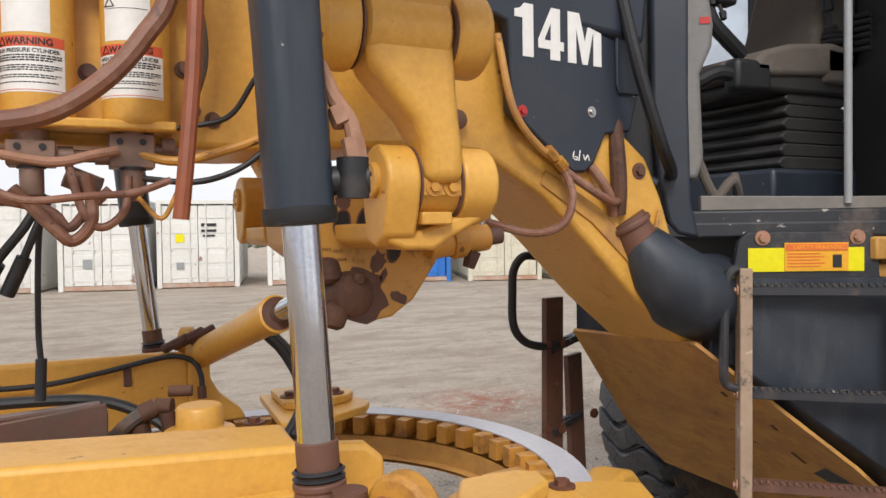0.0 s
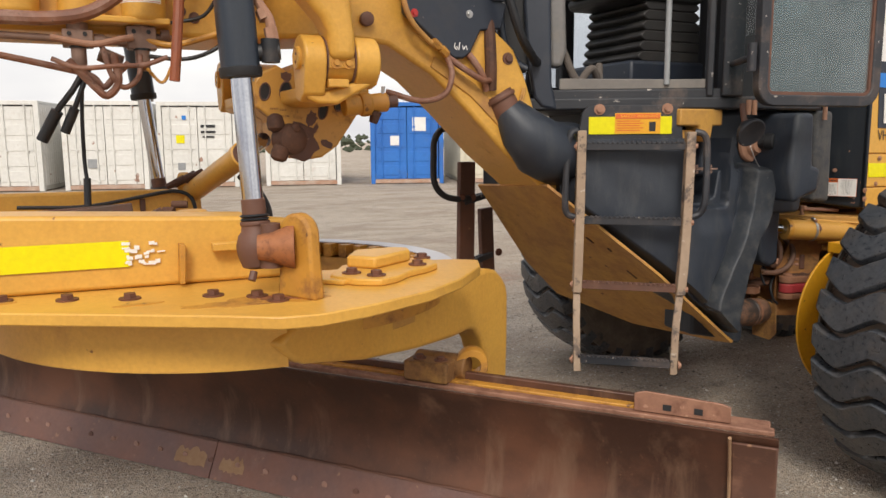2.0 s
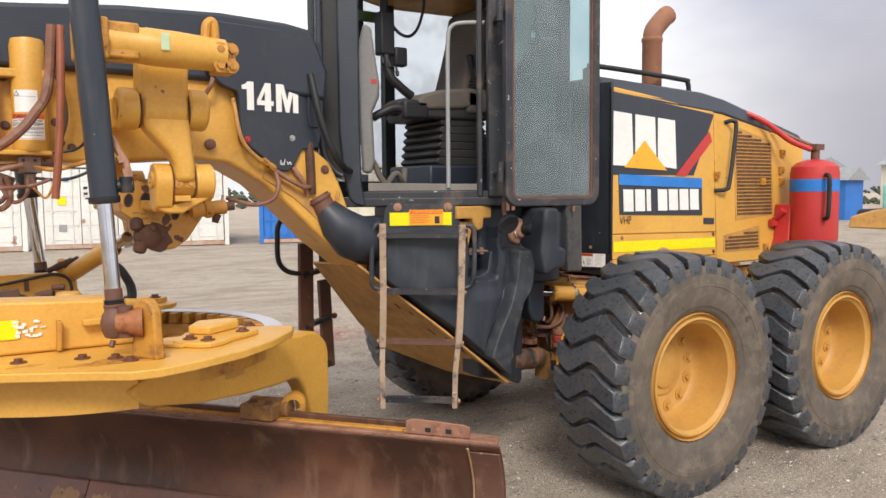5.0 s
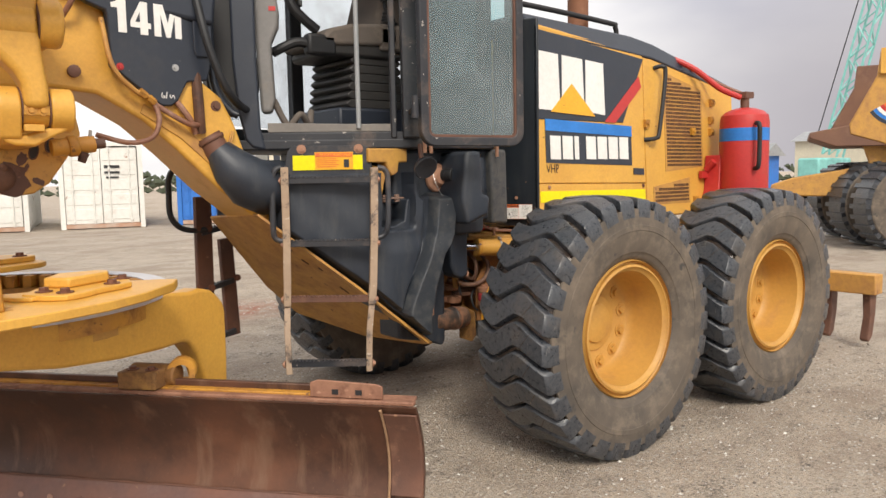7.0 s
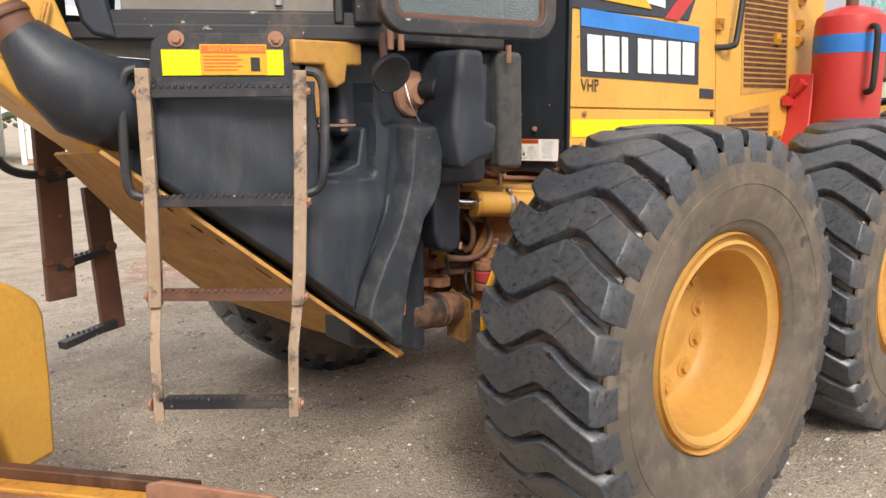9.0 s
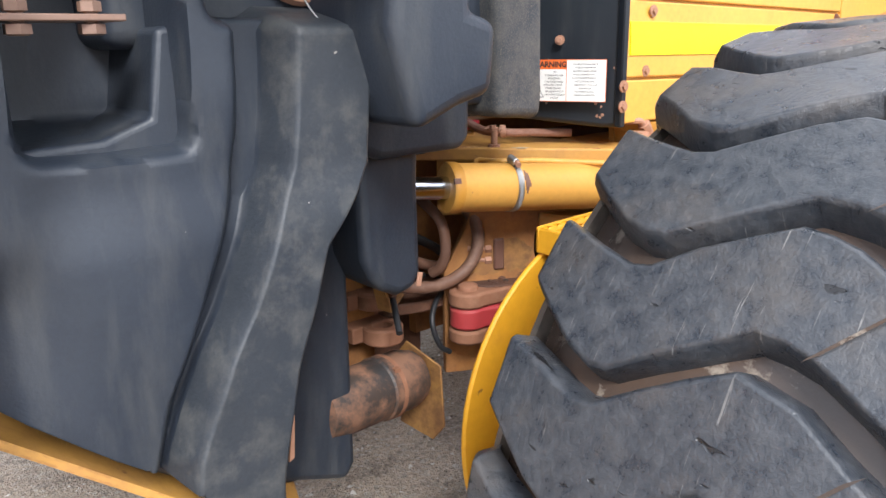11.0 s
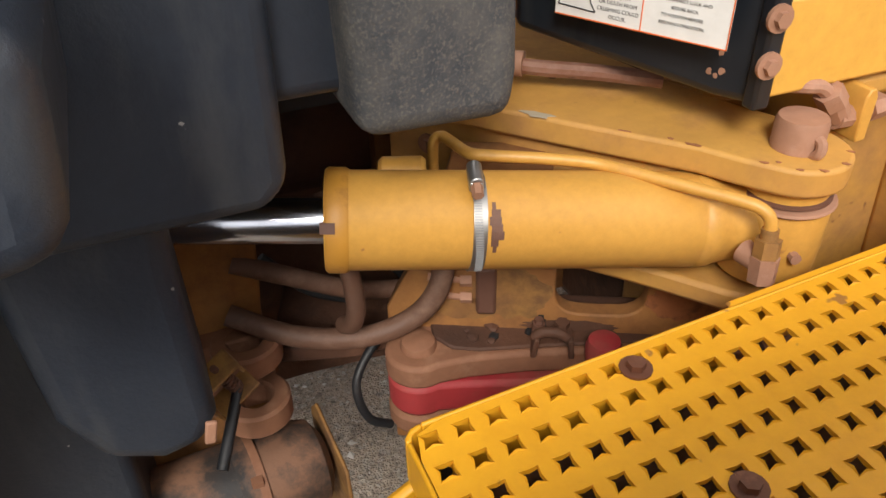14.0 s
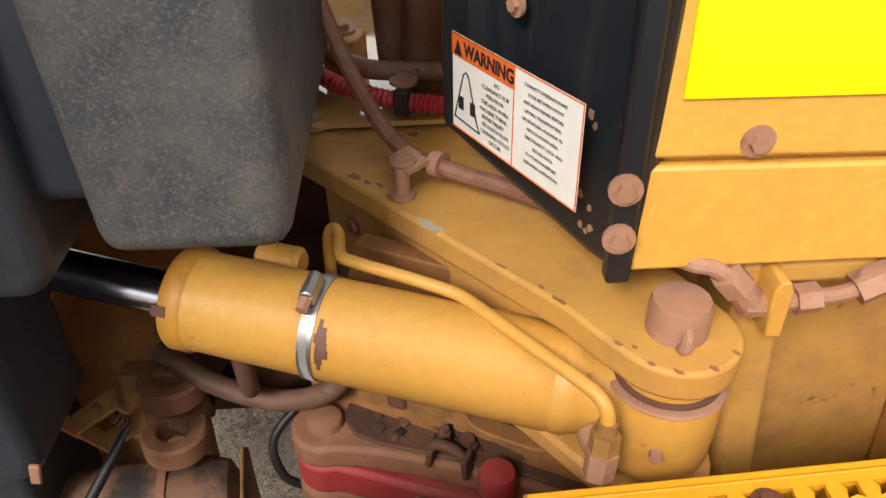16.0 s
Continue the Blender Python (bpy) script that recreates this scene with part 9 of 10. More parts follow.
for z, k, mt in ((1.625, 0, M_BLACKWORN), (1.275, 1, M_BLACKWORN), (0.965, 2, M_RUST), (0.615, 3, M_BLACKWORN)):
    def at(line):
        for p, q in zip(line, line[1:]):
            if p[2] >= z >= q[2]:
                f = (p[2] - z) / (p[2] - q[2])
                return V3(p).lerp(V3(q), f)
    a, b = at(LL), at(LR)
    bm = bmesh.new()
    d = (b - a).normalized()
    nrm = V3((-d.y, d.x, 0))
    box(bm, (a + b) / 2 + nrm * 0.02, ((b - a).length - 0.03, 0.05, 0.034), Matrix((d, nrm, V3((0, 0, 1)))).transposed())
    n = 22
    for i in range(n):
        box(bm, a + d * ((b - a).length * (i + 0.5) / n) + V3((0, 0, 0.019)) + nrm * -0.004, (0.011, 0.012, 0.012), Matrix((d, nrm, V3((0, 0, 1)))).transposed())
    part("rung", bm, mt, ladder, bevel=0.002)
    for e, sg in ((a, -1), (b, 1)):
        part("bolt", made(bolt, e + d * sg * 0.022, d * sg, 0.013), M_FITTING, ladder)
for line, sg in ((LL, -1), (LR, 1)):
    p0, p1 = V3(line[0]), V3(line[1])
    d = V3((0.888, -0.46, 0)) * sg
    bm = bmesh.new()
    tube(bm, [p0 + d * 0.02, p0 + d * 0.055 + V3((0, -0.01, -0.015)), p0 + d * 0.07 + V3((0, -0.01, -0.08)), p1 + d * 0.075 + V3((0, -0.01, 0.10)), p1 + d * 0.06 + V3((0, 0, 0.03)), p1 + d * 0.02 + V3((0, 0, 0.01))], 0.016)
    part("grab_bar", bm, M_BLACKWORN, ladder)

# label plate over the steps
QD = V3((0.868, -0.497, 0)).normalized()
QN = V3((QD.y, -QD.x, 0))
QO = V3((3.089, 3.33, 0))
def plate_on(name, a, z, w, h, mat, lift, parent, t=0.002):
    bm = bmesh.new()
    sheet(bm, QO + QD * a + V3((0, 0, z)) + QN * lift, QD, (0, 0, 1), w, h, t)
    return part(name, bm, mat, parent)


bm = bmesh.new()
prism(bm, [(-0.06, 1.62), (-0.03, 1.79), (0.0, 1.82), (0.41, 1.82), (0.44, 1.79), (0.45, 1.62)], QO - QN * 0.002, QD, (0, 0, 1), -QN * 0.03)
lp = part("label_plate", bm, M_BLACKWORN, GRADER, "black step plate with bright yellow safety label", bevel=0.004)
plate_on("reflective_tape", 0.0, 1.682, 0.392, 0.083, M_HAZY, 0.001, lp)
plate_on("safety_label", 0.123, 1.684, 0.215, 0.098, M_YEL_NEW, 0.004, lp)
plate_on("label_heading", 0.127, 1.755, 0.207, 0.023, M_ORANGE, 0.007, lp)
lettering("label_writing", "SAFETY WARNING", 0.021, QO + QD * 0.150 + V3((0, 0, 1.7595)) + QN * 0.009, QD, (0, 0, 1), M_YEL_NEW, lp, 0.001)
for i in range(5):
    plate_on("label_print", 0.132, 1.742 - i * 0.011, 0.125 if i % 2 else 0.11, 0.004, M_ORANGE, 0.007, lp, 0.001)
plate_on("label_print", 0.285, 1.695, 0.030, 0.045, M_INK, 0.007, lp, 0.001)
for a in (0.05, 0.37):
    part("bolt", made(bolt, QO + QD * a + V3((0, 0, 1.80)) + QN * 0.0, QN, 0.016), M_FITTING, lp)

# ---- cab ----
FP = V3((2.955, 3.51, 0))     # front post
BP = V3((3.715, 3.085, 0))    # rear door post
SD = (BP - FP).normalized()
SN = V3((SD.y, -SD.x, 0))
TOPZ = 3.35


def post(p, w, t, z0, z1, mat, name, parent, bev=0.008):
    bm = bmesh.new()
    box(bm, V3(p) + V3((0, 0, (z0 + z1) / 2)), (w, t, z1 - z0), Matrix((SD, -SN, V3((0, 0, 1)))).transposed())
    return part(name, bm, mat, parent, bevel=bev)


bm = bmesh.new()
slab_z(bm, [(2.86, 3.55), (2.93, 3.50), (3.70, 3.07), (3.80, 3.02), (4.42, 3.10), (4.42, 4.46), (3.74, 4.50), (2.86, 4.06)], 1.80, 1.86)
cab = part("cab_floor", bm, M_BLACKWORN, GRADER, "black operator cab with an open door", bevel=0.01)
bm = bmesh.new()
prism(bm, [(-0.03, 1.815), (-0.05, 1.90), (0.95, 1.90), (0.95, 1.815)], FP - SN * 0.02, SD, (0, 0, 1), SN * 0.035)
part("sill", bm, M_BLACKWORN, cab, bevel=0.008)
bm = bmesh.new()
prism(bm, [(0.07, 1.90), (0.07, 1.955), (0.62, 1.945), (0.80, 1.945), (0.80, 1.90)], FP - SN * 0.03, SD, (0, 0, 1), SN * 0.03)
part("door_threshold", bm, surface("scuffed_grey_sill", (0.20, 0.18, 0.16), (0.12, 0.11, 0.105), dirt=(0.27, 0.22, 0.18), rough=0.5, bump=0.1), cab, bevel=0.004)
bm = bmesh.new()
prism(bm, [(-0.11, 3.35), (-0.11, 2.3), (-0.085, 2.0), (-0.055, 1.86), (-0.02, 1.815), (0.06, 1.80), (0.03, 1.93), (0.022, 2.3), (0.028, 3.35)], FP - SN * 0.03, SD, (0, 0, 1), SN * 0.06)
part("front_post", bm, M_BLUEBLACK, cab, bevel=0.015, seg=3)
bm = bmesh.new()
prism(bm, [(-0.24, 3.35), (-0.26, 2.24), (-0.235, 2.12), (-0.19, 2.02), (-0.13, 1.99), (-0.085, 2.02), (-0.10, 3.35)], FP - SN * 0.06, SD, (0, 0, 1), SN * 0.02)
part("front_fairing", bm, M_DARK, cab, bevel=0.006)
bm = bmesh.new()
tube(bm, [FP + SD * -0.225 + V3((0, 0, 3.3)), FP + SD * -0.225 + V3((0, 0, 2.4)), FP + SD * -0.21 + V3((0, 0, 2.15)), FP + SD * -0.14 + V3((0, 0, 2.03)), FP + SD * -0.09 + V3((0, 0, 2.0))], 0.022, 12)
part("fairing_tube", bm, M_BLUEBLACK, cab)
post(BP + SD * 0.02, 0.10, 0.09, 1.86, TOPZ, M_BLACKWORN, "door_post", cab)
post(FP + SD * 0.79, 0.035, 0.05, 1.86, TOPZ, M_BLACKWORN, "door_seal", cab)
bm = bmesh.new()
slab_z(bm, [(2.84, 3.52), (2.93, 3.46), (3.75, 3.0), (4.5, 3.06), (4.5, 4.5), (3.74, 4.56), (2.84, 4.10)], TOPZ, TOPZ + 0.12)
part("cab_roof", bm, M_YEL_DIRTY, cab, bevel=0.03)
# far side and rear of the cab
for p in ((2.93, 4.05), (3.72, 4.46), (4.38, 4.42), (4.38, 3.16)):
    bm = bmesh.new()
    span(bm, (p[0] - 0.045, p[1] - 0.04, 1.86), (p[0] + 0.045, p[1] + 0.04, TOPZ))
    part("corner_post", bm, M_DARK, cab, bevel=0.008)
bm = bmesh.new()
slab_y(bm, [(3.77, 1.86), (3.77, 2.12), (4.34, 2.30), (4.34, 1.86)], 3.10, 3.14)
part("lower_wall", bm, M_DARK, cab)
bm = bmesh.new()
slab_y(bm, [(3.0, 1.86), (3.0, 1.98), (4.34, 1.98), (4.34, 1.86)], 4.40, 4.44)
part("lower_wall", bm, M_DARK, cab)
bm = bmesh.new()
span(bm, (4.36, 3.2, 1.86), (4.40, 4.4, 2.35))
span(bm, (4.36, 3.2, 3.05), (4.40, 4.4, TOPZ))
span(bm, (4.36, 3.2, 2.35), (4.40, 3.42, 3.05))
part("rear_wall", bm, M_DARK, cab)
for pts in ([(3.80, 3.12), (4.33, 3.14)], [(3.76, 4.44), (4.33, 4.43)], [(2.97, 4.07), (3.68, 4.45)], [(2.90, 3.56), (2.90, 4.02)], [(4.375, 3.42), (4.375, 4.38)]):
    a, b = V3((*pts[0], 0)), V3((*pts[1], 0))
    bm = bmesh.new()
    d = (b - a)
    prism(bm, [(0, 1.98), (d.length, 1.98), (d.length, TOPZ), (0, TOPZ)], a, d.normalized(), (0, 0, 1), V3((-d.y, d.x, 0)).normalized() * 0.005)
    g = part("window_pane", bm, M_CLEAR, cab)
    g.visible_shadow = False
# open door
DA, DB = V3((3.575, 2.775, 0)), V3((4.275, 2.70, 0))
DD = (DB - DA).normalized()
DN = V3((DD.y, -DD.x, 0))
DW = (DB - DA).length
def rounded_rect(w, z0, z1, r, inset=0.0):
    pts = []
    for cx, cz, a0 in ((w - r, z0 + r, -90), (w - r, z1 - r, 0), (r, z1 - r, 90), (r, z0 + r, 180)):
        for k in range(6):
            a = radians(a0 + k * 18)
            pts.append((cx + (r - inset) * math.cos(a), cz + (r - inset) * math.sin(a)))
    return pts


bm = bmesh.new()
outer = rounded_rect(DW, 1.80, 3.28, 0.09)
inner = rounded_rect(DW, 1.80, 3.28, 0.09, 0.05)
o = [[bm.verts.new(DA + DD * a + V3((0, 0, z)) + DN * d) for a, z in pts] for pts, d in ((outer, 0.02), (inner, 0.02), (inner, -0.025), (outer, -0.025))]
k = len(outer)
for r0, r1 in zip(o, o[1:] + o[:1]):
    for i in range(k):
        bm.faces.new((r0[i], r0[(i + 1) % k], r1[(i + 1) % k], r1[i]))
door = part("cab_door", bm, M_BLACKWORN, cab, "open glazed cab door with worn black frame", bevel=0.006)
bm = bmesh.new()
inner2 = rounded_rect(DW, 1.80, 3.28, 0.09, 0.064)
o = [[bm.verts.new(DA + DD * a + V3((0, 0, z)) + DN * d) for a, z in pts] for pts, d in ((inner, 0.012), (inner2, 0.012), (inner2, -0.012), (inner, -0.012))]
for r0, r1 in zip(o, o[1:] + o[:1]):
    for i in range(k):
        bm.faces.new((r0[i], r0[(i + 1) % k], r1[(i + 1) % k], r1[i]))
part("door_seal", bm, M_RUST, door, "brown weathered door seal")
bm = bmesh.new()
pts = rounded_rect(DW, 1.80, 3.28, 0.09, 0.060)
lo = [bm.verts.new(DA + DD * a + V3((0, 0, z)) + DN * 0.003) for a, z in pts]
hi = [bm.verts.new(DA + DD * a + V3((0, 0, z)) - DN * 0.003) for a, z in pts]
bm.faces.new(lo)
bm.faces.new(hi[::-1])
g = part("door_glass", bm, M_GLASS, door, "blue-green tinted glass")
g.visible_shadow = False
bm = bmesh.new()
box(bm, DA + DD * (DW - 0.035) + V3((0, 0, 2.62)) - DN * 0.05, (0.05, 0.07, 0.12), Matrix((DD, -DN, V3((0, 0, 1)))).transposed())
part("door_latch", bm, M_BLACKWORN, door, bevel=0.005)
bm = bmesh.new()
prism(bm, [(0.0, 3.25), (0.18, 3.25), (0.14, 2.78), (0.03, 2.62), (0.0, 2.62)], DA + DD * 0.055 - DN * 0.03, DD, (0, 0, 1), DN * 0.02)
part("door_trim", bm, M_GREYPL, door, bevel=0.006)
for z in (1.95, 2.9):
    bm = bmesh.new()
    cyl(bm, DA + DD * -0.03 + DN * 0.0 + V3((0, 0, z)), DA + DD * -0.03 + V3((0, 0, z + 0.12)), 0.02)
    p0 = DA + DD * -0.03 + V3((0, 0, z + 0.06))
    tube(bm, [p0, BP + V3((0, -0.03, z + 0.06))], 0.015)
    part("hinge", bm, M_BLACKWORN, door)

# cab inside
bm = bmesh.new()
slab_y(bm, [(4.12, 1.86), (4.12, 2.48), (4.18, 2.60), (4.18, 2.95), (4.34, 2.95), (4.34, 1.86)], 3.16, 3.72)
side_box = part("side_console", bm, M_DARK, cab, bevel=0.03, seg=3)
for q in range(6):
    bm = bmesh.new()
    tube(bm, [(4.14, 3.60, 2.62 + q * 0.03), (4.13, 3.66, 2.62 + q * 0.03), (4.14, 3.72, 2.62 + q * 0.03)], 0.014, 8)
    part("ridge", bm, M_DARK, side_box)
bm = bmesh.new()
slab_y(bm, [(3.50, 2.47), (3.50, 2.52), (3.57, 2.575), (3.72, 2.615), (3.92, 2.635), (4.08, 2.62), (4.08, 2.50), (3.62, 2.47)], 3.66, 4.20)
seat = part("seat_cushion", bm, M_SEAT, cab, "dusty dark operator seat on a black bellows base", bevel=0.035, seg=4)
bm = bmesh.new()
slab_y(bm, [(3.95, 2.50), (3.94, 2.58), (4.06, 3.00), (4.10, 3.25), (4.31, 3.28), (4.31, 2.45)], 3.74, 4.18)
part("backrest", bm, M_SEAT, seat, bevel=0.04, seg=4)
for i in range(6):
    z = 2.085 + i * 0.056
    h = 0.235 - i * 0.008
    bm = bmesh.new()
    prism(bm, [(-h + 0.03, 0.0), (-h, 0.020), (-h, 0.034), (-h + 0.03, 0.056), (h - 0.03, 0.056), (h, 0.034), (h, 0.020), (h - 0.03, 0.0)], (3.92, 3.70, z), (1, 0, 0), (0, 0, 1), (0, 0.52, 0))
    part("bellows_fold", bm, M_BELLOWS, seat, bevel=0.010)
bm = bmesh.new()
slab_y(bm, [(3.58, 2.41), (3.56, 2.46), (3.60, 2.49), (4.12, 2.52), (4.12, 2.41)], 3.68, 4.22)
part("seat_pan", bm, M_BELLOWS, seat, bevel=0.02)
bm = bmesh.new()
span(bm, (3.60, 3.66, 1.86), (4.18, 4.24, 2.085))
part("seat_base", bm, M_BLUEBLACK, seat, bevel=0.02)
bm = bmesh.new()
span(bm, (3.40, 3.66, 2.40), (3.60, 3.74, 2.53))
part("armrest", bm, M_DARK, seat, bevel=0.02)
bm = bmesh.new()
prism(bm, [(0.03, 2.02), (0.02, 2.25), (0.0, 2.80), (0.05, 2.98), (0.10, 2.96), (0.15, 2.60), (0.145, 2.52), (0.10, 2.42), (0.112, 2.10), (0.09, 2.02)], FP - SN * 0.10, SD, (0, 0, 1), -SN * 0.12)
cons = part("front_console", bm, surface("dark_grey_console_plastic", (0.21, 0.20, 0.195), (0.17, 0.165, 0.16), dirt=(0.24, 0.21, 0.18), rough=0.6, bump=0.1), cab, "grey plastic console with a red sticker", bevel=0.02, seg=3)
bm = bmesh.new()
sheet(bm, FP - SN * 0.097 + SD * 0.095 + V3((0, 0, 2.60)), SD, (0, 0, 1), 0.04, 0.025)
part("sticker", bm, M_RED, cons)
bm = bmesh.new()
tube(bm, [(3.05, 3.80, 1.9), (3.10, 3.80, 2.25), (3.20, 3.82, 2.42)], 0.035)
tube(bm, [(3.2, 3.75, 2.40), (3.34, 3.72, 2.47), (3.44, 3.70, 2.46)], 0.03)
part("steering_column", bm, M_DARK, cab)
bm = bmesh.new()
span(bm, (3.20, 3.96, 2.8), (3.26, 4.02, 3.3))
part("monitor", bm, M_DARK, cab, bevel=0.015)
# control pod with its levers, wire and the stick beside the seat
bm = bmesh.new()
span(bm, (3.26, 3.72, 2.83), (3.37, 3.82, 3.12))
span(bm, (3.29, 3.75, 3.10), (3.34, 3.80, 3.42))
pod = part("control_pod", bm, M_DARK, cab, "black control pod with levers", bevel=0.015, seg=3)
bm = bmesh.new()
span(bm, (3.37, 3.72, 2.76), (3.47, 3.79, 2.89))
part("switch_box", bm, M_DARK, pod, bevel=0.015, seg=2)
bm = bmesh.new()
tube(bm, [(3.31, 3.76, 2.85), (3.33, 3.74, 2.70), (3.41, 3.73, 2.62), (3.50, 3.73, 2.56)], 0.032, 10)
part("pod_arm", bm, M_DARK, pod)
for lx, lz in ((3.28, 2.79), (3.33, 2.77), (3.39, 2.72)):
    bm = bmesh.new()
    cyl(bm, (lx, 3.76, lz + 0.07), (lx - 0.01, 3.72, lz), 0.008, seg=8)
    cyl(bm, (lx - 0.01, 3.72, lz), (lx - 0.012, 3.71, lz - 0.03), 0.016, 0.012, 10)
    part("lever", bm, M_DARK, pod)
bm = bmesh.new()
tube(bm, [(3.34, 3.76, 3.10), (3.38, 3.75, 3.02), (3.44, 3.74, 2.975), (3.51, 3.74, 2.98), (3.58, 3.75, 3.06), (3.63, 3.76, 3.22), (3.63, 3.78, 3.40)], 0.011, 8)
part("wire", bm, M_DARK, pod)
bm = bmesh.new()
span(bm, (3.93, 3.66, 2.46), (4.11, 3.74, 2.64))
stick_box = part("stick_console", bm, M_SEAT, cab, bevel=0.02, seg=2)
for i in range(4):
    bm = bmesh.new()
    lathe(bm, [(0.052 - i * 0.009, 0), (0.060 - i * 0.010, 0.012), (0.050 - i * 0.009, 0.024)], (4.03 - i * 0.006, 3.70, 2.638 + i * 0.022), (0, 0, 1), 20)
    part("gaiter_fold", bm, M_DARK, stick_box)
bm = bmesh.new()
cyl(bm, (4.01, 3.70, 2.71), (3.99, 3.70, 2.80), 0.012, seg=10)
tube(bm, [(3.992, 3.70, 2.79), (3.985, 3.70, 2.83), (3.972, 3.70, 2.885)], 0.026, 12)
part("control_stick", bm, M_DARK, stick_box, bevel=0.004)
bm = bmesh.new()
box(bm, (3.28, 3.94, 3.12), (0.16, 0.03, 0.07))
part("display", bm, surface("dark_green_display", (0.05, 0.10, 0.02), rough=0.4, bump=0), cab)
bm = bmesh.new()
tube(bm, [(3.465, 3.22, 1.92), (3.465, 3.22, 2.5), (3.47, 3.22, 2.86), (3.49, 3.21, 2.94), (3.55, 3.18, 2.965), (3.68, 3.12, 2.97)], 0.014, 12)
part("grab_rail", bm, M_GREYBAR, cab, "grey tubular grab rail")
for pts in ([(3.2, 3.62, 1.90), (3.28, 3.58, 2.02), (3.36, 3.62, 1.96), (3.42, 3.7, 2.05)], [(3.12, 3.6, 2.1), (3.2, 3.58, 1.95), (3.34, 3.55, 1.91)]):
    bm = bmesh.new()
    tube(bm, pts, 0.02)
    part("cable", bm, M_SEAT, cab)

# ---- shipping containers across the yard ----
def container(corner, ang, mat, label, w=2.7, length=6.2, h=3.0, decal=None):
    """corner: the left foot of the end with the doors, seen from outside it."""
    u = V3((math.cos(radians(ang)), math.sin(radians(ang)), 0))
    v = V3((-u.y, u.x, 0))
    o = V3((corner[0], corner[1], 0))
    rot = Matrix((u, v, V3((0, 0, 1)))).transposed()
    c = thing("shipping_container", o, label, "container", "containers across the yard")
    bm = bmesh.new()
    lo, n = [], 26
    rows = []
    for i in range(n * 4 + 1):
        a = length * i / (n * 4)
        d = 0.045 if (i % 4) in (1, 2) else 0.0
        rows.append((a, d))
    for side in (0, 1):
        prev = None
        for a, d in rows:
            x = d if side == 0 else w - d
            cur = [bm.verts.new(o + u * x + v * a + V3((0, 0, z))) for z in (0.18, h - 0.12)]
            if prev:
                bm.faces.new((prev[0], cur[0], cur[1], prev[1]))
            prev = cur
    box(bm, o + u * w / 2 + v * length / 2 + V3((0, 0, h - 0.10)), (w - 0.06, length - 0.1, 0.08), rot)
    box(bm, o + u * w / 2 + v * (length - 0.05) + V3((0, 0, h / 2)), (w - 0.06, 0.05, h - 0.2), rot)
    part("corrugated_shell", bm, mat, c)
    bm = bmesh.new()
    for x in (0.08, w - 0.08):
        for y in (0.08, length - 0.08):
            box(bm, o + u * x + v * y + V3((0, 0, h / 2)), (0.16, 0.16, h), rot)
        for z in (0.10, h - 0.07):
            box(bm, o + u * x + v * length / 2 + V3((0, 0, z)), (0.1, length - 0.3, 0.14), rot)
    for y in (0.08, length - 0.08):
        box(bm, o + u * w / 2 + v * y + V3((0, 0, h - 0.07)), (w - 0.3, 0.14, 0.14), rot)
    part("frame", bm, mat, c, bevel=0.01)
    bm = bmesh.new()
    box(bm, o + u * w / 2 + v * 0.08 + V3((0, 0, 0.10)), (w - 0.3, 0.15, 0.14), rot)
    part("door_sill", bm, M_CRUST, c)
    for k in (0, 1):
        bm = bmesh.new()
        x0 = 0.17 + k * (w - 0.34) / 2
        dw = (w - 0.34) / 2 - 0.02
        box(bm, o + u * (x0 + dw / 2) + v * 0.10 + V3((0, 0, h / 2)), (dw, 0.04, h - 0.36), rot)
        for z in np.linspace(0.5, h - 0.45, 5):
            box(bm, o + u * (x0 + dw / 2) + v * 0.075 + V3((0, 0, z)), (dw - 0.12, 0.025, (h - 0.5) / 7), rot)
        door = part("door_leaf", bm, mat, c, bevel=0.008)
        for f in (0.22, 0.78):
            bm = bmesh.new()
            cyl(bm, o + u * (x0 + dw * f) + v * 0.03 + V3((0, 0, 0.12)), o + u * (x0 + dw * f) + v * 0.03 + V3((0, 0, h - 0.08)), 0.022, seg=8)
            for z in (0.3, h * 0.45, h * 0.7, h - 0.3):
                box(bm, o + u * (x0 + dw * f) + v * 0.045 + V3((0, 0, z)), (0.09, 0.05, 0.07), rot)
            part("lock_rod", bm, mat, door)
    if decal:
        for x, z, ww, hh, mt in decal:
            bm = bmesh.new()
            box(bm, o + u * x + v * 0.045 + V3((0, 0, z)), (ww, 0.012, hh), rot)
            part("decal", bm, mt, c)
    return c


lines = [(1.7, 2.15, 0.5, 0.10, M_INK), (1.7, 1.95, 0.5, 0.08, M_INK), (1.7, 1.78, 0.4, 0.06, M_INK)]
container((3.35, 28.6), -14, M_CWHITE, "white shipping container with rust stains", decal=lines + [(0.75, 1.70, 0.28, 0.28, M_HAZY), (0.75, 0.75, 0.25, 0.25, M_GREYBAR), (0.9, 2.45, 0.14, 0.14, M_BLUE)])
container((0.35, 28.9), -14, M_CWHITE, "white shipping container with rust stains along the foot", decal=[(0.9, 0.9, 0.3, 0.3, M_GREYBAR)])
container((6.9, 27.8), -14, M_CWHITE, "white shipping container with dirty doors", decal=lines)
container((10.6, 26.9), -20, M_CBLUE, "bright blue shipping container", decal=[(0.9, 1.6, 0.35, 0.35, M_WHITE), (1.8, 2.2, 0.5, 0.5, M_WHITE)])
container((13.6, 25.5), -20, M_CCREAM, "cream shipping container with a company panel", decal=[(0.4, 2.2, 0.9, 0.8, M_BLUEBLACK)])
container((16.4, 24.2), -20, M_CCREAM, "cream shipping container with rust marks")
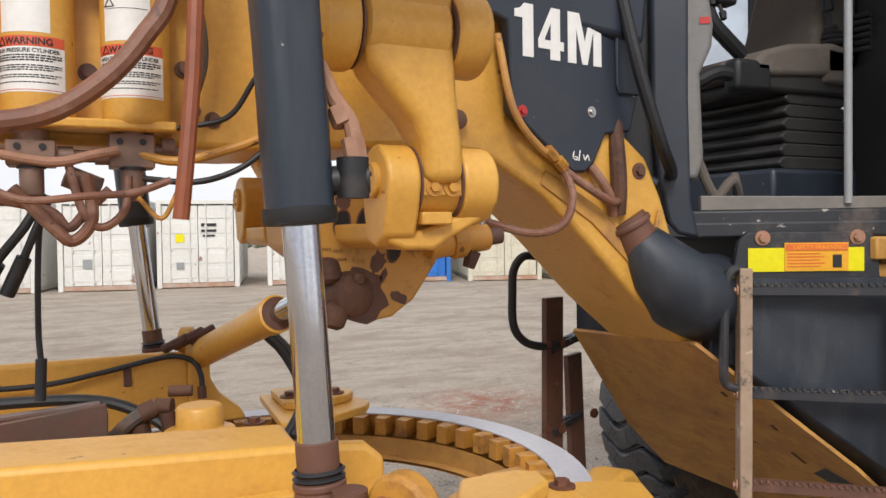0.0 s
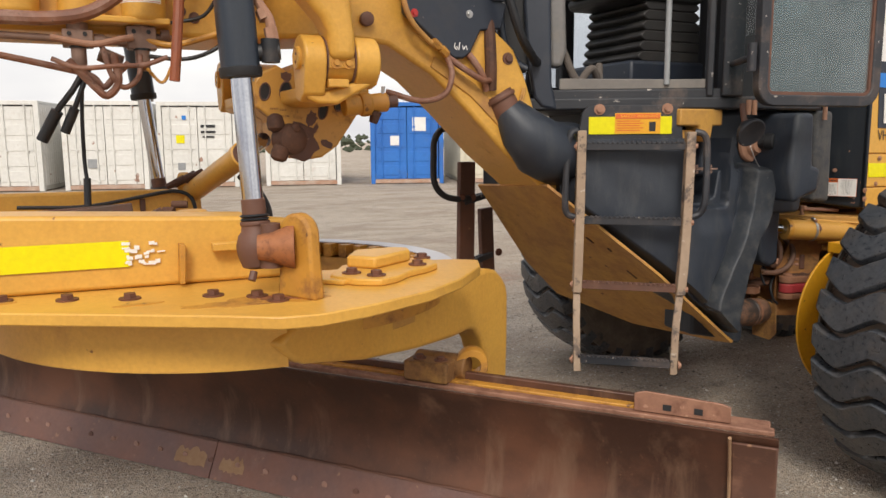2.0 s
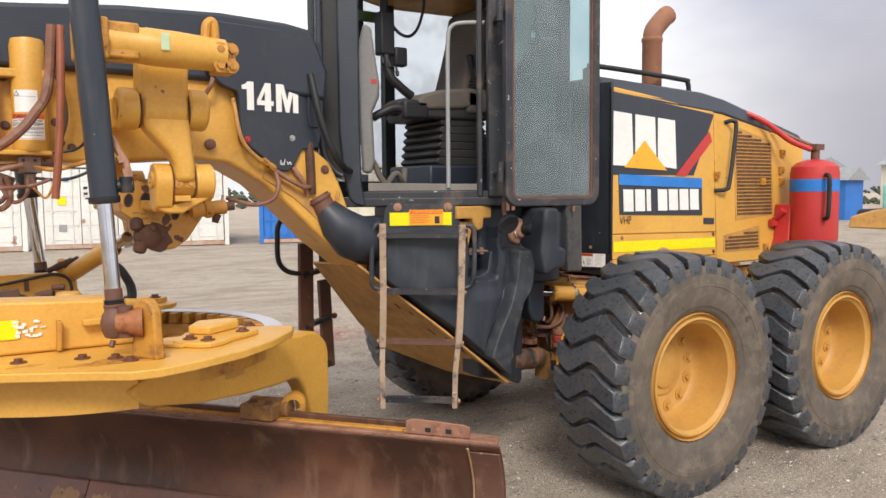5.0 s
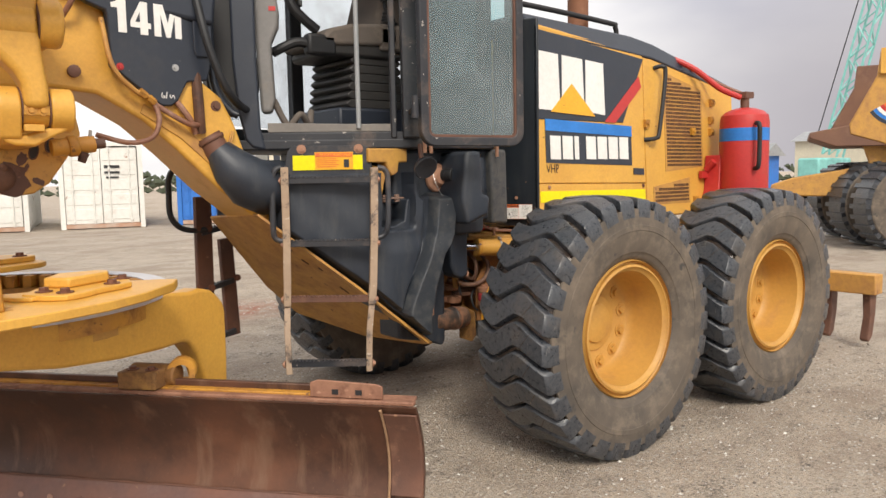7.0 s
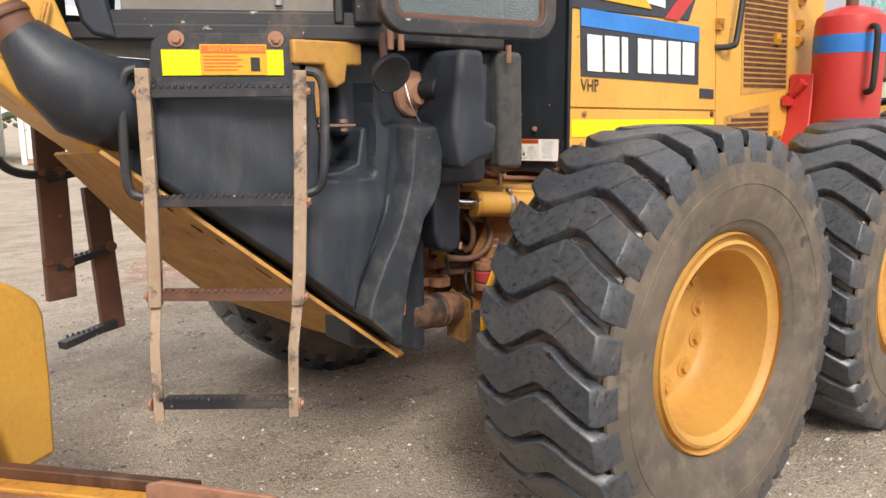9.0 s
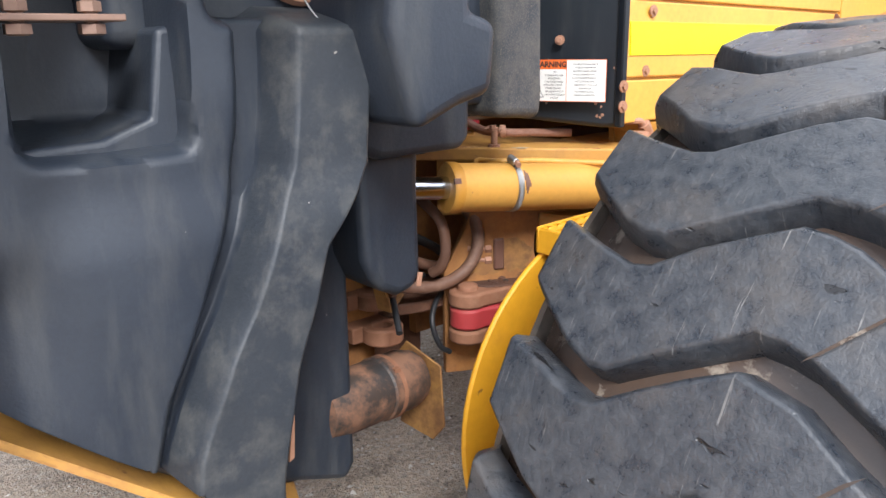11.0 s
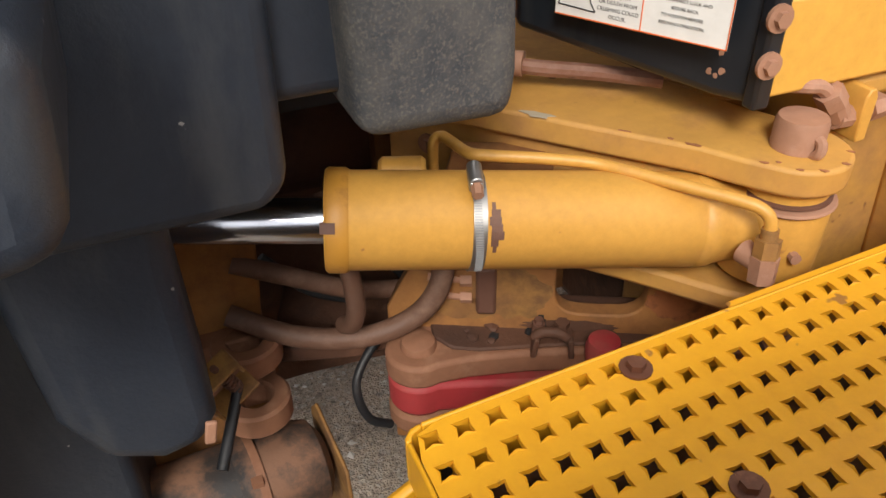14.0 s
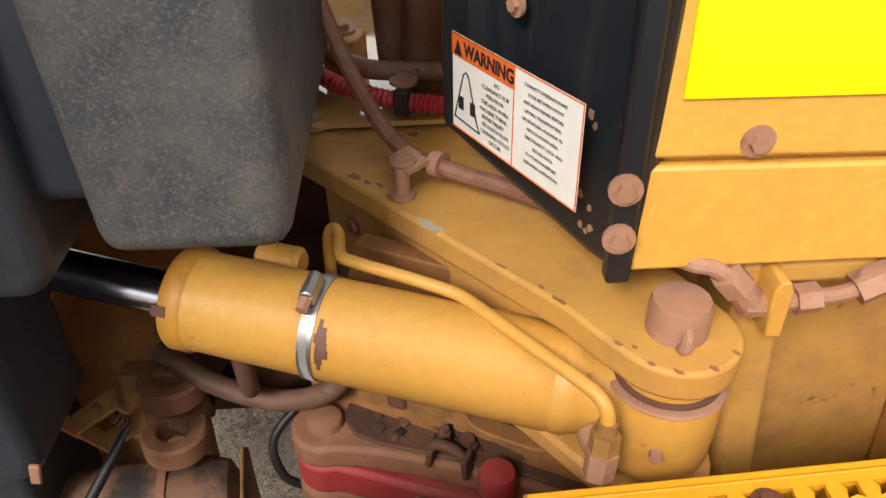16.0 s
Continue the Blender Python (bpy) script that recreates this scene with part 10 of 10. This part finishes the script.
container((19.5, 30.5), -26, M_CWHITE, "white shipping container far across the yard")
container((-2.9, 29.6), -14, M_CWHITE, "white shipping container with a dented side")


# ---- haul truck, crane and distance behind the grader ----
def far_wheel(x, y, r, w, parent):
    ax = V3((0.6, 0.8, 0))
    d = V3((0.8, -0.6, 0))
    bm = bmesh.new()
    lathe(bm, [(r * 0.45, -w / 2), (r * 0.9, -w / 2), (r, -w * 0.35), (r, w * 0.35), (r * 0.9, w / 2), (r * 0.45, w / 2)], (x, y, r), ax, 36)
    t = part("tyre", bm, M_RUBBER, parent)
    bm = bmesh.new()
    for k in range(26):
        a = 2 * math.pi * k / 26
        box(bm, V3((x, y, r)) + d * math.cos(a) * r * 0.97 + V3((0, 0, math.sin(a) * r * 0.97)), (0.10, w * 0.95, 0.09), turned(0, 0, -36.87) @ turned(0, -math.degrees(a), 0))
    tagged(part("tread", bm, M_RUBBER, t), "coarse rubber lugs", kind="stuff")
    bm = bmesh.new()
    lathe(bm, [(r * 0.93, 0), (r * 0.90, 0.02), (r * 0.5, 0.02), (r * 0.45, -0.05), (0.02, -0.1)], V3((x, y, r)) - ax * (w / 2 - 0.005), -ax, 36, False)
    part("sidewall", bm, M_SIDEWALL, t)


truck = thing("dump_truck", (18.4, 6.0, 0), "yellow articulated dump truck with a scraped painted tray", "construction vehicle")
TD = V3((0.45, -0.893, 0))
TN = V3((0.893, 0.45, 0))
TO = V3((17.0, 7.14, 0))
M_TRAYIN = surface("rust_brown_tray_steel", (0.20, 0.10, 0.06), (0.14, 0.07, 0.05), dirt=(0.30, 0.17, 0.11), rough=0.7, bump=0.1, blotch=1.2)
side = [(0.73, 2.5), (1.2, 3.45), (1.25, 3.95), (6.5, 3.95), (6.5, 1.9), (1.5, 2.0), (1.34, 2.1), (0.75, 2.3)]
bm = bmesh.new()
prism(bm, side, TO, TD, (0, 0, 1), TN * 0.10)
tray = part("tray_side", bm, M_YEL_DIRTY, truck, "scraped painted side of the dump tray", bevel=0.03)
bm = bmesh.new()
prism(bm, [(a - 0.25, z) for a, z in side], TO + TN * 2.5, TD, (0, 0, 1), TN * 0.10)
part("tray_side", bm, M_TRAYIN, tray, "rust-brown inside of the tray", bevel=0.03)
bm = bmesh.new()
prism(bm, [(0.0, 2.25), (0.0, 2.36), (0.80, 2.5), (1.1, 2.45), (6.5, 2.2), (6.5, 2.0), (1.34, 2.05), (0.5, 2.06)], TO + TN * 0.02, TD, (0, 0, 1), TN * 2.5)
part("tray_floor", bm, M_TRAYIN, tray, "rust-brown tray floor with a flared lip", bevel=0.02)
bm = bmesh.new()
prism(bm, [(1.25, 3.48), (1.25, 3.98), (6.5, 3.98), (6.5, 3.48)], TO - TN * 0.08, TD, (0, 0, 1), TN * 0.07)
part("tray_board", bm, M_YEL, tray)
bm = bmesh.new()
prism(bm, [(1.62, 3.14), (1.62, 3.44), (3.6, 3.44), (3.6, 3.14)], TO - TN * 0.05, TD, (0, 0, 1), TN * 0.045)
part("company_panel", bm, M_BLUEBLACK, tray)
for k in range(6):
    bm = bmesh.new()
    prism(bm, [(1.68 + k * 0.24, 3.18), (1.68 + k * 0.24, 3.40), (1.86 + k * 0.24, 3.40), (1.86 + k * 0.24, 3.18)], TO - TN * 0.058, TD, (0, 0, 1), TN * 0.006)
    part("company_block", bm, M_WHITE, tray)
for k, mt in enumerate((M_BLUEBLACK, M_BLUE, M_WHITE, M_RED, M_ORANGE, M_BLUE)):
    bm = bmesh.new()
    r0 = 0.62 - k * 0.07
    arc = [(1.62 + r0 * math.cos(q), 3.05 + r0 * math.sin(q)) for q in np.linspace(-2.6, -0.9, 10)]
    arc += [(1.62 + (r0 - 0.065) * math.cos(q), 3.05 + (r0 - 0.065) * math.sin(q)) for q in np.linspace(-0.9, -2.6, 10)]
    prism(bm, arc, TO - TN * 0.006, TD, (0, 0, 1), TN * 0.004)
    part("painted_band", bm, mt, tray)
for k, mt in enumerate((M_BLUEBLACK, M_RUST, M_TRAYIN, M_REDDIRTY, M_BLUEBLACK, M_RUST)):
    bm = bmesh.new()
    prism(bm, [(1.95 + 0.05 * k, 2.98 - k * 0.14), (4.2, 3.02 - k * 0.15), (4.2, 2.90 - k * 0.15), (1.75 + 0.05 * k, 2.88 - k * 0.14)], TO - TN * 0.006, TD, (0, 0, 1), TN * 0.004)
    part("painted_band", bm, mt, tray)
bm = bmesh.new()
prism(bm, [(-0.75, 1.05), (-0.72, 1.28), (-0.3, 1.42), (0.9, 1.62), (2.6, 1.75), (2.6, 1.1), (0.2, 1.02)], TO + TN * 0.35, TD, (0, 0, 1), TN * 0.7)
part("chassis", bm, M_YEL_DIRTY, truck, bevel=0.03)
bm = bmesh.new()
prism(bm, [(1.0, 2.1), (1.2, 1.5), (1.5, 1.4), (1.8, 1.5), (2.0, 2.05)], TO + TN * 0.3, TD, (0, 0, 1), TN * 0.12)
part("hinge_bracket", bm, M_YEL_DIRTY, truck, bevel=0.03)
for p in ((18.0, 6.22), (17.35, 5.45), (19.6, 7.45), (19.0, 4.2)):
    far_wheel(p[0], p[1], 0.86, 0.62, truck)

crane = thing("crawler_crane", (40, 17.5, 0), "far turquoise lattice-boom crane", "crane")
M_TEAL = surface("turquoise_paint", (0.22, 0.55, 0.52), rough=0.5, bump=0)
bm = bmesh.new()
span(bm, (38.5, 17.0, 0.8), (42.0, 18.1, 2.1))
part("crane_house", bm, M_TEAL, crane, bevel=0.1)
bm = bmesh.new()
A, B = V3((40, 17.07, 2.2)), V3((41, 11.9, 25.0))
d, s, u = frame_of(B - A)
n = 30
for o1, o2 in ((-1, -1), (-1, 1), (1, -1), (1, 1)):
    tube(bm, [A + s * o1 * 0.36 + u * o2 * 0.36, B + s * o1 * 0.3 + u * o2 * 0.3], 0.06, 5)
for k in range(n):
    p, q = A.lerp(B, k / n), A.lerp(B, (k + 1) / n)
    sg = 1 if k % 2 else -1
    for side in (-1, 1):
        tube(bm, [p + s * side * 0.34 - u * 0.34 * sg, q + s * side * 0.34 + u * 0.34 * sg], 0.035, 4)
        tube(bm, [p + u * side * 0.34 - s * 0.34 * sg, q + u * side * 0.34 + s * 0.34 * sg], 0.035, 4)
part("lattice_boom", bm, M_TEAL, crane)
bm = bmesh.new()
tube(bm, [A + V3((0, 0.9, 0.6)), A.lerp(B, 0.9) + V3((0, 0.4, 0))], 0.03, 4)
part("pendant_cable", bm, M_DARK, crane)
bm = bmesh.new()
span(bm, (38, 15.8, 0), (43, 16.7, 0.9))
span(bm, (38, 18.2, 0), (43, 19.1, 0.9))
part("crawler_track", bm, M_DARK, crane, bevel=0.2)

# low sheds and scrub along the yard's far edge
rnd = random.Random(9)
for x, y, w, h, mt, nm in ((52, 30, 9, 3.4, M_CWHITE, "pale low shed at the yard's edge"), (46, 24, 4, 2.4, M_CBLUE, "blue site bin far off"), (58, 20, 8, 3.6, M_CCREAM, "cream shed far off")):
    sh_ = thing("site_shed", (x, y, 0), nm, "shed")
    bm = bmesh.new()
    span(bm, (x, y, 0), (x + w * 0.5, y + w, h))
    part("wall", bm, mt, sh_)
    bm = bmesh.new()
    prism(bm, [(-0.3, h), (w * 0.5 + 0.3, h), (w * 0.25, h + 0.8)], (x, y - 0.3, 0), (1, 0, 0), (0, 0, 1), (0, w + 0.6, 0))
    part("roof", bm, M_GREYBAR, sh_)
verts, faces = [], []
for k in range(2600):
    a = rnd.uniform(-0.6, 2.6)
    dist = rnd.uniform(95, 125)
    x, y = dist * math.cos(a), dist * math.sin(a)
    z = rnd.random() ** 1.5 * (2.2 + 1.6 * noise.noise((a * 9, 0, 0)))
    r = rnd.uniform(0.35, 0.9)
    b = len(verts)
    for p in ((1, 0, 0), (-0.5, 0.85, 0.2), (-0.5, -0.85, -0.1), (0, 0.1, 1.0), (0.1, 0, -0.8)):
        verts.append((x + p[0] * r * rnd.uniform(0.6, 1.3), y + p[1] * r * rnd.uniform(0.6, 1.3), max(0, z + p[2] * r * 0.7)))
    faces += [(b, b + 1, b + 3), (b + 1, b + 2, b + 3), (b + 2, b, b + 3), (b + 1, b, b + 4), (b + 2, b + 1, b + 4), (b, b + 2, b + 4)]
me = bpy.data.meshes.new("scrub")
me.from_pydata(verts, [], faces)
me.materials.append(surface("dull_foliage", (0.07, 0.085, 0.05), (0.05, 0.06, 0.035), rough=0.9, bump=0, blotch=0.3, grain=2))
tagged(new("scrub", me), "dull green scrub along the horizon", "bushes", kind="stuff")
